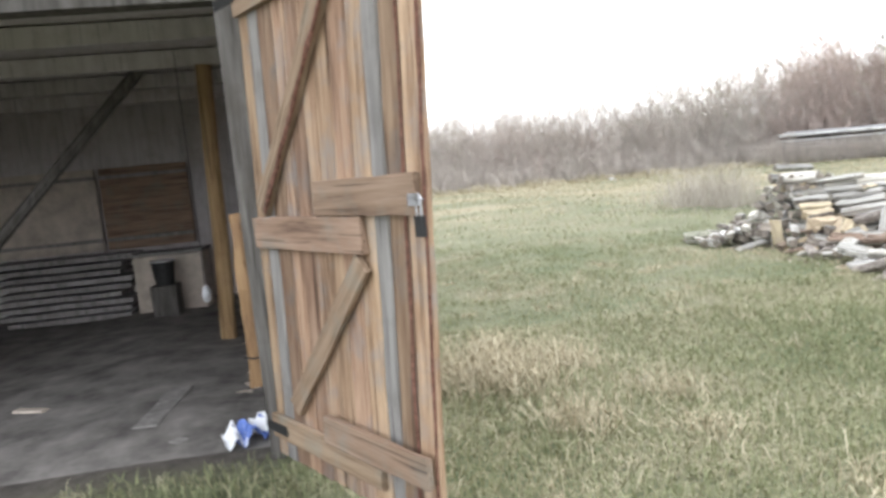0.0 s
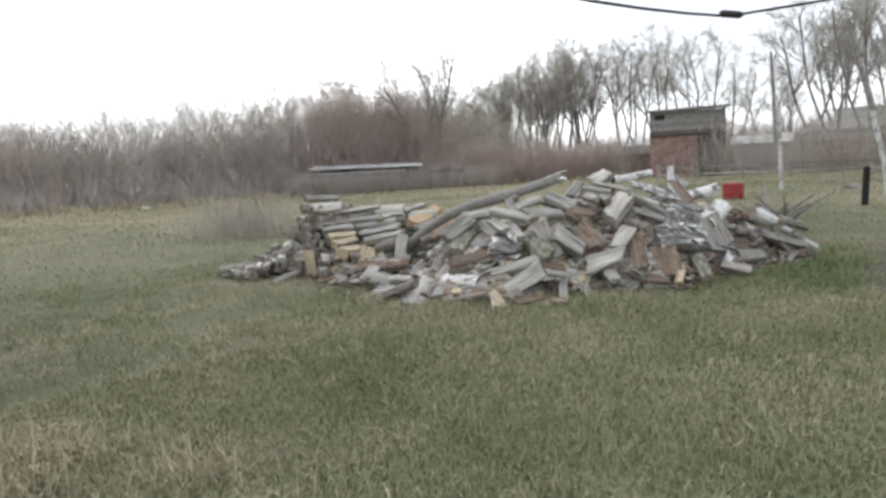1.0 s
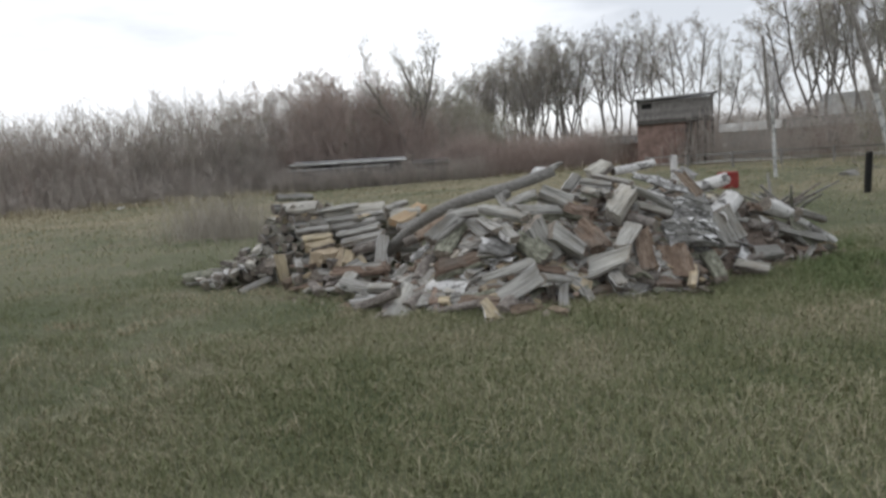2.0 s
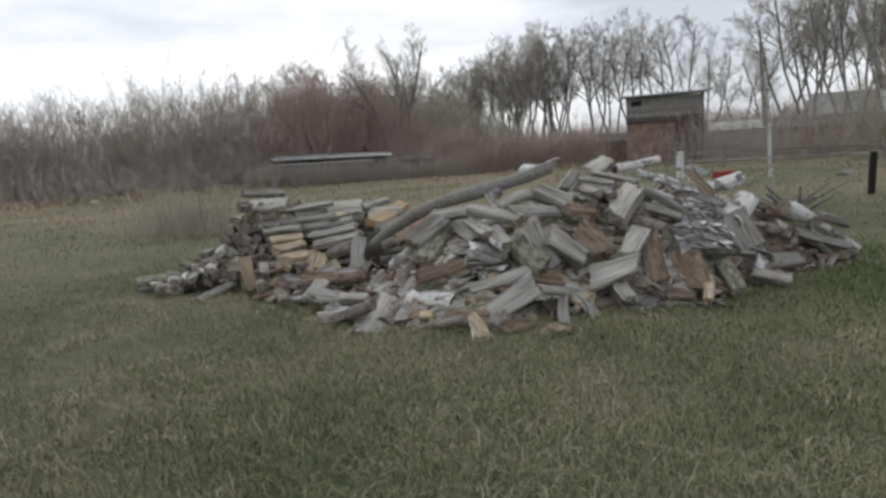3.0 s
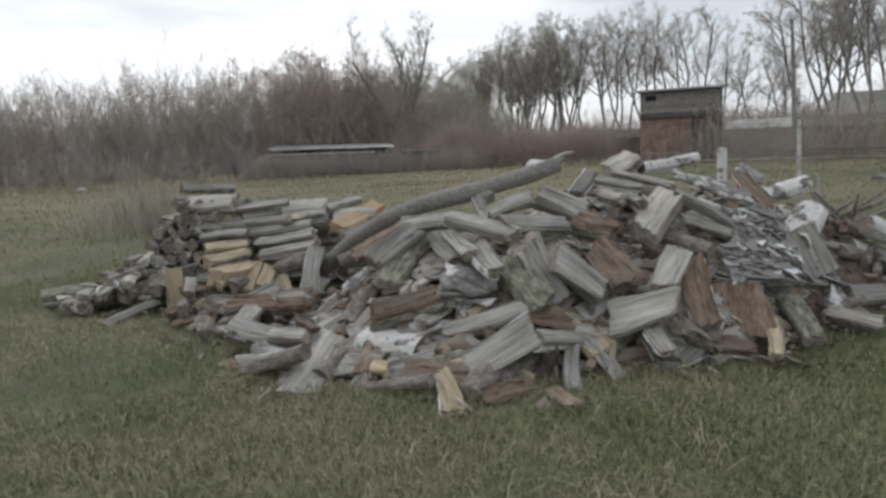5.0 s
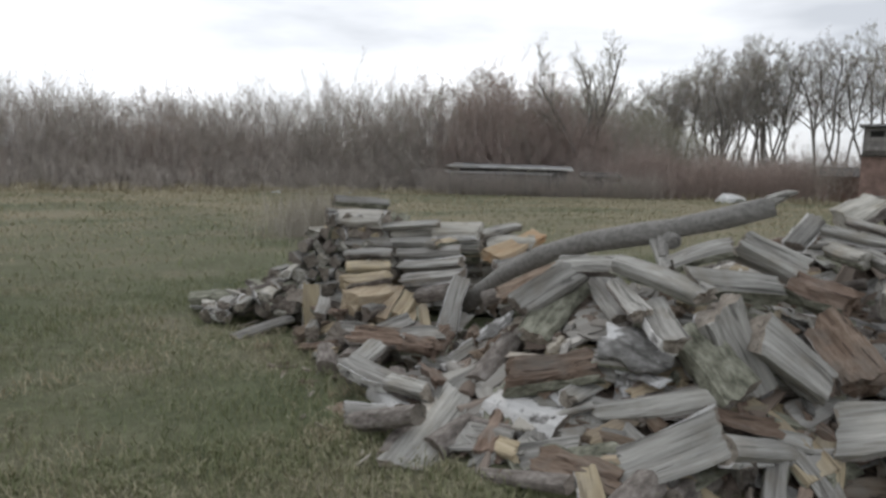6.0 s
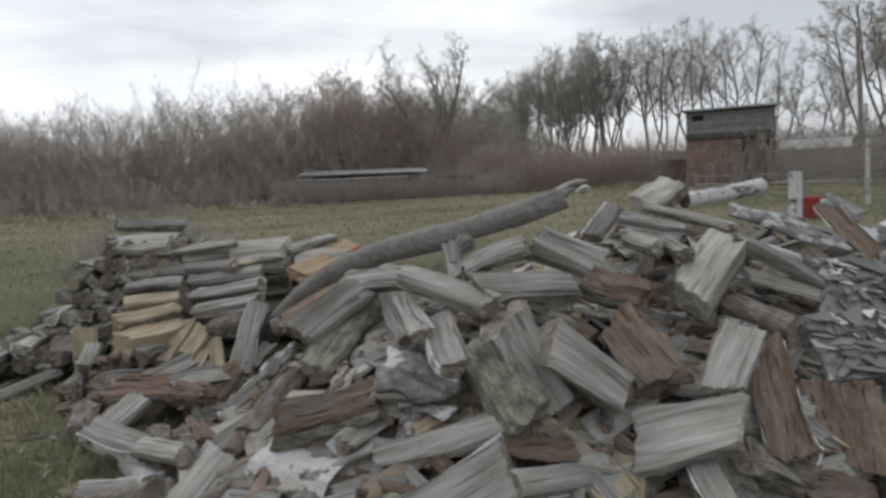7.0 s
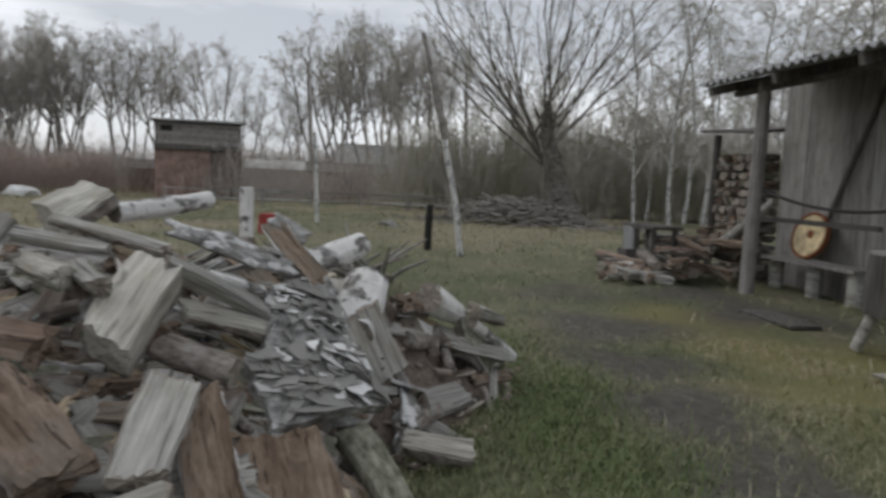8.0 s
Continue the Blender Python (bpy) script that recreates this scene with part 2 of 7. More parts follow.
FLAKES = island_mat("lifted_birch_flakes", [(0.0, (0.21, 0.205, 0.19)), (0.5, (0.29, 0.285, 0.265)), (0.74, (0.38, 0.375, 0.355)), (0.82, (0.58, 0.58, 0.57)), (1.0, (0.74, 0.74, 0.73))], 0.8)
SPLINTERS = island_mat("broken_wood_pieces", [(0.0, (0.17, 0.135, 0.11)), (0.25, (0.25, 0.20, 0.165)), (0.5, (0.31, 0.295, 0.27)), (0.82, (0.41, 0.395, 0.36)), (0.93, (0.50, 0.45, 0.37)), (1.0, (0.66, 0.65, 0.63))], 0.9)
CHIPS = island_mat("chips_and_bark_crumbs", [(0.0, (0.08, 0.065, 0.055)), (0.35, (0.20, 0.155, 0.125)), (0.7, (0.31, 0.27, 0.23)), (0.93, (0.42, 0.38, 0.33)), (1.0, (0.60, 0.58, 0.55))], 0.9)


def plain(name, c, rough=0.7, metal=0.0, vary=0.25, scale=12, bump=0.2):
    m, n, l, b = shader(name, rough)
    tc = n.new("ShaderNodeTexCoord")
    a = noise_node(n, l, tc.outputs["Object"], scale, (1, 1, 1), 6, 0.65)
    r = ramp(n, [(0.3, tuple(x * (1 - vary) for x in c)), (0.7, tuple(min(1, x * (1 + vary)) for x in c))])
    l.new(a, r.inputs["Fac"])
    l.new(r.outputs["Color"], b.inputs["Base Color"])
    b.inputs["Metallic"].default_value = metal
    bumped(n, l, b, a, bump, 0.01)
    return m


SLATE = plain("asbestos_roofing", (0.30, 0.30, 0.30), 0.9, 0, 0.4, 5)
PALEROOF = plain("pale_roofing", (0.55, 0.55, 0.54), 0.85, 0, 0.35, 3)
BRICKRED = plain("red_brown_cladding", (0.25, 0.175, 0.15), 0.9, 0, 0.45, 2)
WHITEWASH = plain("grey_whitewash", (0.42, 0.42, 0.40), 0.9, 0, 0.3, 2)
STEEL = plain("dull_steel", (0.42, 0.42, 0.43), 0.45, 0.9, 0.3, 40)
BLACKIRON = plain("black_iron", (0.03, 0.03, 0.03), 0.6, 0.2)
REDPAINT = plain("faded_red_paint", (0.27, 0.045, 0.04), 0.6, 0, 0.3, 6)
RUSTBARK = plain("reddish_inner_bark", (0.15, 0.075, 0.055), 0.9, 0, 0.6, 30, 0.6)
RUBBER = plain("black_cable_sheath", (0.03, 0.028, 0.027), 0.6)
CREAM = plain("cream_enamel", (0.58, 0.47, 0.29), 0.6, 0, 0.55, 7)
RUST = plain("rusty_brown_rim", (0.20, 0.075, 0.035), 0.85, 0, 0.4, 18)
BLUEFILM = plain("blue_white_film", (0.14, 0.22, 0.55), 0.4, 0, 0.3, 10)
WHITEFILM = plain("white_film", (0.75, 0.76, 0.78), 0.45, 0, 0.12, 10)
CLAY = plain("pale_clay_plaster", (0.46, 0.40, 0.34), 0.95, 0, 0.3, 4)
DARKGLASS = plain("dark_window_glass", (0.02, 0.022, 0.025), 0.15)
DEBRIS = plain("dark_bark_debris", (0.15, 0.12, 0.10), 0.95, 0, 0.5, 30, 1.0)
SOILMAT = plain("barn_floor_earth", (0.155, 0.145, 0.135), 0.95, 0, 0.55, 3, 0.6)
CHAR_AND_SHADE = plain("charred_wood_and_vent_shade", (0.025, 0.024, 0.023), 0.9, 0, 0.4, 20, 0.6)


def ground_mat():
    m, n, l, b = shader("meadow_ground", 0.95)
    g = n.new("ShaderNodeNewGeometry")
    p = g.outputs["Position"]
    at = n.new("ShaderNodeAttribute")
    at.attribute_name = "bare"
    moss = n.new("ShaderNodeAttribute")
    moss.attribute_name = "moss"
    a = noise_node(n, l, p, 0.7, (1, 1, 0.01), 4, 0.6)
    c = noise_node(n, l, p, 9, (1, 1, 1), 6, 0.7)
    far = noise_node(n, l, p, 0.09, (1, 2.2, 0.01), 4, 0.6)
    r1 = ramp(n, [(0.36, (0.095, 0.112, 0.062)), (0.54, (0.132, 0.14, 0.088)), (0.70, (0.19, 0.175, 0.128))])
    l.new(a, r1.inputs["Fac"])
    fine = noise_node(n, l, p, 55, (1, 1, 1), 4, 0.7)
    both = n.new("ShaderNodeMath")
    both.operation = "MULTIPLY_ADD"
    l.new(fine, both.inputs[0])
    both.inputs[1].default_value = 0.55
    part_c = n.new("ShaderNodeMath")
    part_c.operation = "MULTIPLY"
    l.new(c, part_c.inputs[0])
    part_c.inputs[1].default_value = 0.45
    l.new(part_c.outputs[0], both.inputs[2])
    r2 = ramp(n, [(0.36, (0.45, 0.44, 0.41)), (0.5, (0.92, 0.9, 0.86)), (0.64, (1.4, 1.36, 1.3))])
    l.new(both.outputs[0], r2.inputs["Fac"])
    base = mixed(n, l, 1.0, r1.outputs["Color"], r2.outputs["Color"], "MULTIPLY")
    r3 = ramp(n, [(0.42, (0, 0, 0)), (0.56, (0.85, 0.85, 0.85))])
    l.new(far, r3.inputs["Fac"])
    dry = n.new("ShaderNodeAttribute")
    dry.attribute_name = "dry"
    share = n.new("ShaderNodeMath")
    share.operation = "MULTIPLY"
    l.new(r3.outputs["Color"], share.inputs[0])
    l.new(dry.outputs["Fac"], share.inputs[1])
    base = mixed(n, l, share.outputs[0], base, (0.235, 0.205, 0.14))
    mossy = mixed(n, l, moss.outputs["Fac"], base, (0.175, 0.158, 0.068))
    soil = ramp(n, [(0.3, (0.05, 0.045, 0.04)), (0.7, (0.115, 0.103, 0.09))])
    l.new(c, soil.inputs["Fac"])
    l.new(mixed(n, l, at.outputs["Fac"], mossy, soil.outputs["Color"]), b.inputs["Base Color"])
    bumped(n, l, b, c, 0.9, 0.03)
    return m


MEADOW = ground_mat()

# ---- small builders ----
def mesh_of(name, bm, mats, smooth=False):
    me = bpy.data.meshes.new(name)
    bm.to_mesh(me)
    bm.free()
    for m in mats if isinstance(mats, (list, tuple)) else [mats]:
        me.materials.append(m)
    if smooth:
        me.polygons.foreach_set("use_smooth", [True] * len(me.polygons))
    return me


def part(name, bm, material, parent, label="", m=None, smooth=False):
    ob = new(name, mesh_of(name, bm, material, smooth))
    ob.parent = parent
    if m is not None:
        ob.matrix_local = m
    if label:
        tagged(ob, label)
    return ob


def thing(name, m, label, category, group="", kind=""):
    ob = new(name)
    ob.empty_display_size = 0.2
    ob.matrix_world = m
    return tagged(ob, label, category, group, kind)


def board(lx, ly, lz, seed=0, wear=0.004, cuts=3, bevel=0.004):
    """A board centred on its origin, its longest side cut into stretches and slightly uneven."""
    rng = random.Random(seed)
    bm = bmesh.new()
    bmesh.ops.create_cube(bm, size=1, matrix=Matrix.Diagonal((lx, ly, lz, 1)))
    axis = max(range(3), key=lambda k: (lx, ly, lz)[k])
    if cuts:
        along = [e for e in bm.edges if abs((e.verts[0].co - e.verts[1].co)[axis]) > 1e-6]
        bmesh.ops.subdivide_edges(bm, edges=along, cuts=cuts)
    if bevel:
        bmesh.ops.bevel(bm, geom=[e for e in bm.edges if abs((e.verts[0].co - e.verts[1].co)[axis]) > 1e-6], offset=bevel, segments=1, affect="EDGES")
    for v in bm.verts:
        v.co += Vector([rng.uniform(-wear, wear) for _ in range(3)])
    return bm


def rod(points, radii, sides=8, seed=0, wobble=0.0):
    """A tapered round bar through the points."""
    rng = random.Random(seed)
    bm = bmesh.new()
    rings = []
    pts = [Vector(p) for p in points]
    for i, p in enumerate(pts):
        d = (pts[min(i + 1, len(pts) - 1)] - pts[max(i - 1, 0)]).normalized()
        a = d.cross(Vector((0.31, 0.17, 0.93)) if abs(d.z) < 0.9 else Vector((1, 0.1, 0))).normalized()
        b = d.cross(a)
        r = radii[i] if isinstance(radii, (list, tuple)) else radii
        rings.append([bm.verts.new(p + (a * math.cos(k * math.tau / sides) + b * math.sin(k * math.tau / sides)) * r * (1 + rng.uniform(-wobble, wobble))) for k in range(sides)])
    for r0, r1 in zip(rings, rings[1:]):
        for k in range(sides):
            bm.faces.new((r0[k], r0[(k + 1) % sides], r1[(k + 1) % sides], r1[k]))
    bm.faces.new(rings[0][::-1])
    bm.faces.new(rings[-1])
    bmesh.ops.recalc_face_normals(bm, faces=bm.faces)
    return bm


def raw_mesh(name, verts, faces, mats, index=None):
    me = bpy.data.meshes.new(name)
    verts = np.asarray(verts, np.float32)
    faces = np.asarray(faces, np.int32)
    k = faces.shape[1]
    me.vertices.add(len(verts))
    me.vertices.foreach_set("co", verts.ravel())
    me.loops.add(faces.size)
    me.loops.foreach_set("vertex_index", faces.ravel())
    me.polygons.add(len(faces))
    me.polygons.foreach_set("loop_start", np.arange(len(faces), dtype=np.int32) * k)
    for m in mats:
        me.materials.append(m)
    if index is not None:
        me.polygons.foreach_set("material_index", np.asarray(index, np.int32))
    me.update(calc_edges=True)
    return me


# ---- ground ----
BARN_H = Vector((-0.32, 3.72, 0))
BARN_U, BARN_N = Vector((-0.985, -0.17, 0)).normalized(), Vector((-0.17, 0.985, 0)).normalized()
PATCHES = [(9.6, 4.0, 0.85, 0.95), (8.7, 3.65, 0.75, 0.8), (10.7, 4.2, 0.8, 0.9), (12.0, 4.45, 1.0, 0.8), (14.0, 4.9, 1.0, 0.3), (8.0, 3.2, 0.6, 0.6), (13.4, 2.7, 1.1, 0.9), (14.6, 3.2, 1.0, 0.7)]
MOSS = [(11.4, 2.7, 1.5, 1.0), (12.9, 3.6, 1.1, 0.9), (10.1, 2.9, 1.0, 0.8), (9.0, 2.6, 0.8, 0.6)]


def soft_sum(x, y, spots):
    s = np.zeros_like(x)
    for cx, cy, r, a in spots:
        d = np.hypot(x - cx, y - cy)
        s = np.maximum(s, np.clip(1.6 - 1.6 * d / (r * (1 + 0.25 * np.sin(3 * np.arctan2(y - cy, x - cx) + cx))), 0, 1) * (0.5 + 0.5 * a))
    return s


def bare_at(x, y):
    bx, by = x - BARN_H.x, y - BARN_H.y
    u, n = bx * BARN_U.x + by * BARN_U.y, bx * BARN_N.x + by * BARN_N.y
    inside = np.clip((n + 0.12) * 4, 0, 1) * np.clip((u + 0.3) * 5, 0, 1) * (n < 9)
    return np.maximum(soft_sum(x, y, PATCHES), inside)


def dry_at(x, y):
    """Share of last year's dead grass, growing away from the mown yard."""
    return np.clip((np.hypot(x - 4, y - 3) - 10.5 + 1.5 * np.sin(0.6 * x) * np.sin(0.5 * y + 1)) / 9, 0, 1)


def height_at(x, y):
    return 0.025 * np.sin(0.9 * x + 0.4) * np.sin(0.7 * y) + 0.018 * np.sin(2.3 * x + 1.1 * y) + 0.012 * np.sin(3.9 * y - 2.1 * x)


def ground():
    near = np.arange(-8, 22.01, 0.2)
    far = np.array([30, 45, 65, 100, 180, 400, 1000.0])
    xs = np.concatenate([-8 - (far[::-1] - 22) * 1.0, near, far])
    ys = np.concatenate([-8 - (far[::-1] - 22) * 1.0, near, far])
    gx, gy = np.meshgrid(xs, ys, indexing="ij")
    fade = np.clip((40 - np.maximum(np.abs(gx), np.abs(gy))) / 20, 0, 1)
    z = height_at(gx, gy) * fade
    v = np.stack([gx, gy, z], -1).reshape(-1, 3)
    n, mny = len(xs), len(ys)
    i, j = np.meshgrid(np.arange(n - 1), np.arange(mny - 1), indexing="ij")
    a = (i * mny + j).ravel()
    me = raw_mesh("ground", v, np.stack([a, a + mny, a + mny + 1, a + 1], -1), [MEADOW])
    for key, vals in (("bare", bare_at(gx, gy)), ("moss", soft_sum(gx, gy, MOSS)), ("dry", dry_at(gx, gy))):
        at = me.attributes.new(key, "FLOAT", "POINT")
        at.data.foreach_set("value", vals.ravel().astype(np.float32))
    me.polygons.foreach_set("use_smooth", [True] * len(me.polygons))
    tagged(new("ground", me), "uneven spring meadow with green and straw-coloured grass", "ground", kind="structure")


ground()


def blades(name, x, y, length, width, lean, mat, label, rng, cat="grass"):
    """Bent blades of two stretches each, all in one mesh."""
    n = len(x)
    ang, tilt = rng.uniform(0, math.tau, n), rng.normal(0, 1, (n, 2)) * lean
    z = height_at(x, y) - 0.005
    base = np.stack([x, y, z], -1)
    side = np.stack([np.cos(ang), np.sin(ang), 0 * ang], -1) * width[:, None] * 0.5
    mid = base + np.stack([tilt[:, 0] * 0.35 * length, tilt[:, 1] * 0.35 * length, 0.62 * length], -1)
    drop = np.clip(1 - 0.35 * np.hypot(tilt[:, 0], tilt[:, 1]), 0.35, 1)
    top = base + np.stack([tilt[:, 0] * length, tilt[:, 1] * length, length * drop], -1)
    v = np.stack([base - side, base + side, mid - side * 0.8, mid + side * 0.8, top], 1).reshape(-1, 3)
    k = np.arange(n)[:, None] * 5
    f = np.concatenate([k + [0, 1, 3], k + [0, 3, 2], k + [2, 3, 4]], 0)
    tagged(new(name, raw_mesh(name, v, f, [mat])), label, cat, kind="stuff")


# the mounds that make up the heap of firewood: centre, half widths, height
HUMPS = [(8.25, 7.15, 1.75, 1.75, 1.08), (6.9, 7.1, 1.65, 1.45, 0.80), (5.75, 7.3, 0.85, 1.2, 0.30), (9.15, 6.05, 0.95, 1.0, 0.84), (8.95, 6.65, 1.05, 1.05, 1.02), (7.6, 6.2, 1.2, 0.9, 0.62), (6.0, 8.6, 0.8, 0.9, 0.18), (9.6, 5.55, 0.75, 0.6, 0.36), (6.65, 7.75, 0.9, 0.8, 0.70)]


def pile_free(x, y):
    keep = ~((x > 5.3) & (y > 9.2) & (x < 7.4) & (y < 10.7))
    for cx, cy, rx, ry, h in HUMPS:
        keep &= np.hypot((x - cx) / rx, (y - cy) / ry) > 0.86
    return keep & ~((x > 14.6) & (y < 2.3) & (y > -3))


def meadow_grass():
    rng = np.random.default_rng(11)
    n = 165000
    x, y = rng.uniform(-1.5, 12.5, n), rng.uniform(-0.5, 13.5, n)
    clump = np.sin(5.1 * x + 2 * np.sin(3.3 * y)) * np.sin(4.7 * y + 1.5 * np.sin(2.9 * x)) + rng.normal(0, 0.55, n)
    ok = pile_free(x, y) & (rng.uniform(0, 1, n) > bare_at(x, y) * 1.02) & (rng.uniform(0, 1, n) > soft_sum(x, y, MOSS) * 0.65) & (clump > -0.6) & (x + np.abs(rng.normal(0, 1.0, n)) < 12.5) & (y + np.abs(rng.normal(0, 1.2, n)) < 13.5)
    x, y, clump = x[ok], y[ok], clump[ok]
    ln = (0.045 + 0.035 * np.clip(clump, 0, 1.5)) * rng.uniform(0.6, 1.5, len(x))
    blades("meadow_grass", x, y, ln, np.full(len(x), 0.006), 0.55, GRASS, "short patchy spring grass of the yard", rng)
    for k, (x0, x1, y0, y1, n) in enumerate([(3.2, 10.0, 2.0, 7.4, 100000), (-0.3, 3.4, 2.2, 6.4, 45000)]):
        x, y = rng.uniform(x0, x1, n), rng.uniform(y0, y1, n)
        ok = pile_free(x, y) & (rng.uniform(0, 1, n) > bare_at(x, y) * 1.02)
        x, y = x[ok], y[ok]
        blades("meadow_grass", x, y, rng.uniform(0.03, 0.09, len(x)), np.full(len(x), 0.005), 0.7, GRASS, "dense short grass between the barn and the firewood", rng)
    n = 52000
    x, y = rng.uniform(-6, 34, n), rng.uniform(1, 42, n)
    far_tan = rng.uniform(0, 1, n) < dry_at(x, y)
    ok = pile_free(x, y) & ~((x + rng.normal(0, 1.2, n) < 12) & (y + rng.normal(0, 1.2, n) < 13)) & (rng.uniform(0, 1, n) > bare_at(x, y))
    for name, mat, label, pick in (("distant_grass", GRASS, "short green grass of the meadow farther off", ok & ~far_tan), ("bleached_grass", FARGRASS, "bleached dead grass of the far meadow", ok & far_tan)):
        px, py = x[pick], y[pick]
        d = np.hypot(px - 3, py - 3)
        blades(name, px, py, rng.uniform(0.06, 0.16, len(px)), 0.007 + 0.0006 * d, 1.0, mat, label, rng)
    n = 9000
    x = rng.uniform(-15, 36, n)
    y = 43.5 - 0.06 * np.clip(x, 0, 40) - np.abs(rng.normal(0, 2.6, n)) - 14 * np.clip((x - 26) / 12, 0, 1)
    blades("field_edge_grass", x, y, rng.uniform(0.15, 0.6, n) * (0.7 + 0.5 * np.sin(0.9 * x) ** 2), np.full(n, 0.03), 0.5, STRAW, "taller dry grass along the edge of the thicket", rng)


def straw_tufts():
    rng = np.random.default_rng(5)
    xs, ys, ls = [], [], []
    spots = [(0.72, 4.67, 1.5, 260), (0.92, 4.87, 1.9, 420), (1.09, 4.47, 1.5, 260), (1.39, 5.16, 1.2, 200), (1.41, 3.84, 1.0, 160), (1.95, 4.27, 1.0, 160), (0.95, 5.3, 1.3, 300), (1.5, 5.0, 1.0, 200), (0.6, 4.9, 1.1, 220), (1.3, 3.9, 0.9, 200), (2.0, 3.6, 0.8, 160), (2.5, 2.9, 0.9, 160)]
    for _ in range(150):
        spots.append((rng.uniform(0.3, 12), rng.uniform(1.8, 9.5), rng.uniform(0.3, 0.65), int(rng.uniform(20, 70))))
    for cx, cy, s, k in spots:
        if bare_at(np.array([cx]), np.array([cy]))[0] > 0.4:
            continue
        xs.append(cx + rng.normal(0, 0.10 * s + 0.03, k)), ys.append(cy + rng.normal(0, 0.10 * s + 0.03, k)), ls.append(rng.uniform(0.08, 0.24, k) * s)
    x, y, ln = np.concatenate(xs), np.concatenate(ys), np.concatenate(ls)
    ok = pile_free(x, y)
    blades("straw_tufts", x[ok], y[ok], ln[ok], np.full(ok.sum(), 0.0055), 0.75, STRAW, "dry straw-coloured grass tufts in the meadow", rng)
    n = 42000
    x, y = rng.uniform(-0.5, 12, n), rng.uniform(1.2, 10, n)
    ok = pile_free(x, y) & (np.sin(1.9 * x + 1.3 * y) + np.sin(2.7 * y - 1.1 * x) + rng.normal(0, 0.6, n) > 0.35) & (rng.uniform(0, 1, n) > bare_at(x, y))
    x, y = x[ok], y[ok]
    blades("thatch", x, y, rng.uniform(0.04, 0.11, len(x)), np.full(len(x), 0.004), 1.5, STRAW, "flattened dead grass between the green blades", rng)
    k = 2000
    a = rng.uniform(-1, 1, k)
    x, y = 6.9 + 0.5 * a + rng.normal(0, .5, k), 17.2 - 0.4 * a + rng.normal(0, 0.8, k)
    blades("tall_dead_weeds", x, y, rng.uniform(0.3, 1.25, k) ** 1.4 * (1.15 - 0.5 * a * a), np.full(k, 0.007), 0.34, REED, "tall dead weed stalks beyond the wood stack", rng, "weeds")


def green_patches():
    """Lush spring grass beside the heap and the trodden track."""
    rng = np.random.default_rng(41)
    for cx, cy, rx, ry, n in [(9.35, 4.75, 0.75, 0.35, 2600), (8.5, 4.35, 0.55, 0.35, 1500), (10.6, 5.3, 0.5, 0.3, 700)]:
        x, y = cx + rng.normal(0, rx * 0.6, n), cy + rng.normal(0, ry * 0.6, n)
        ok = pile_free(x, y)
        x, y = x[ok], y[ok]
        blades("green_grass", x, y, rng.uniform(0.05, 0.15, len(x)), np.full(len(x), 0.006), 0.6, LUSH, "lush green grass beside the heap of firewood", rng)


meadow_grass()
straw_tufts()
green_patches()

# ---- the barn with its open plank door ----
def frame_of(o, x, y, z=0.0):
    m = Matrix((x, y, Vector((0, 0, 1)))).transposed().to_4x4()
    m.translation = (o[0], o[1], z)
    return m


BARN = frame_of(BARN_H, BARN_U, -BARN_N)   # x along the front, y outwards


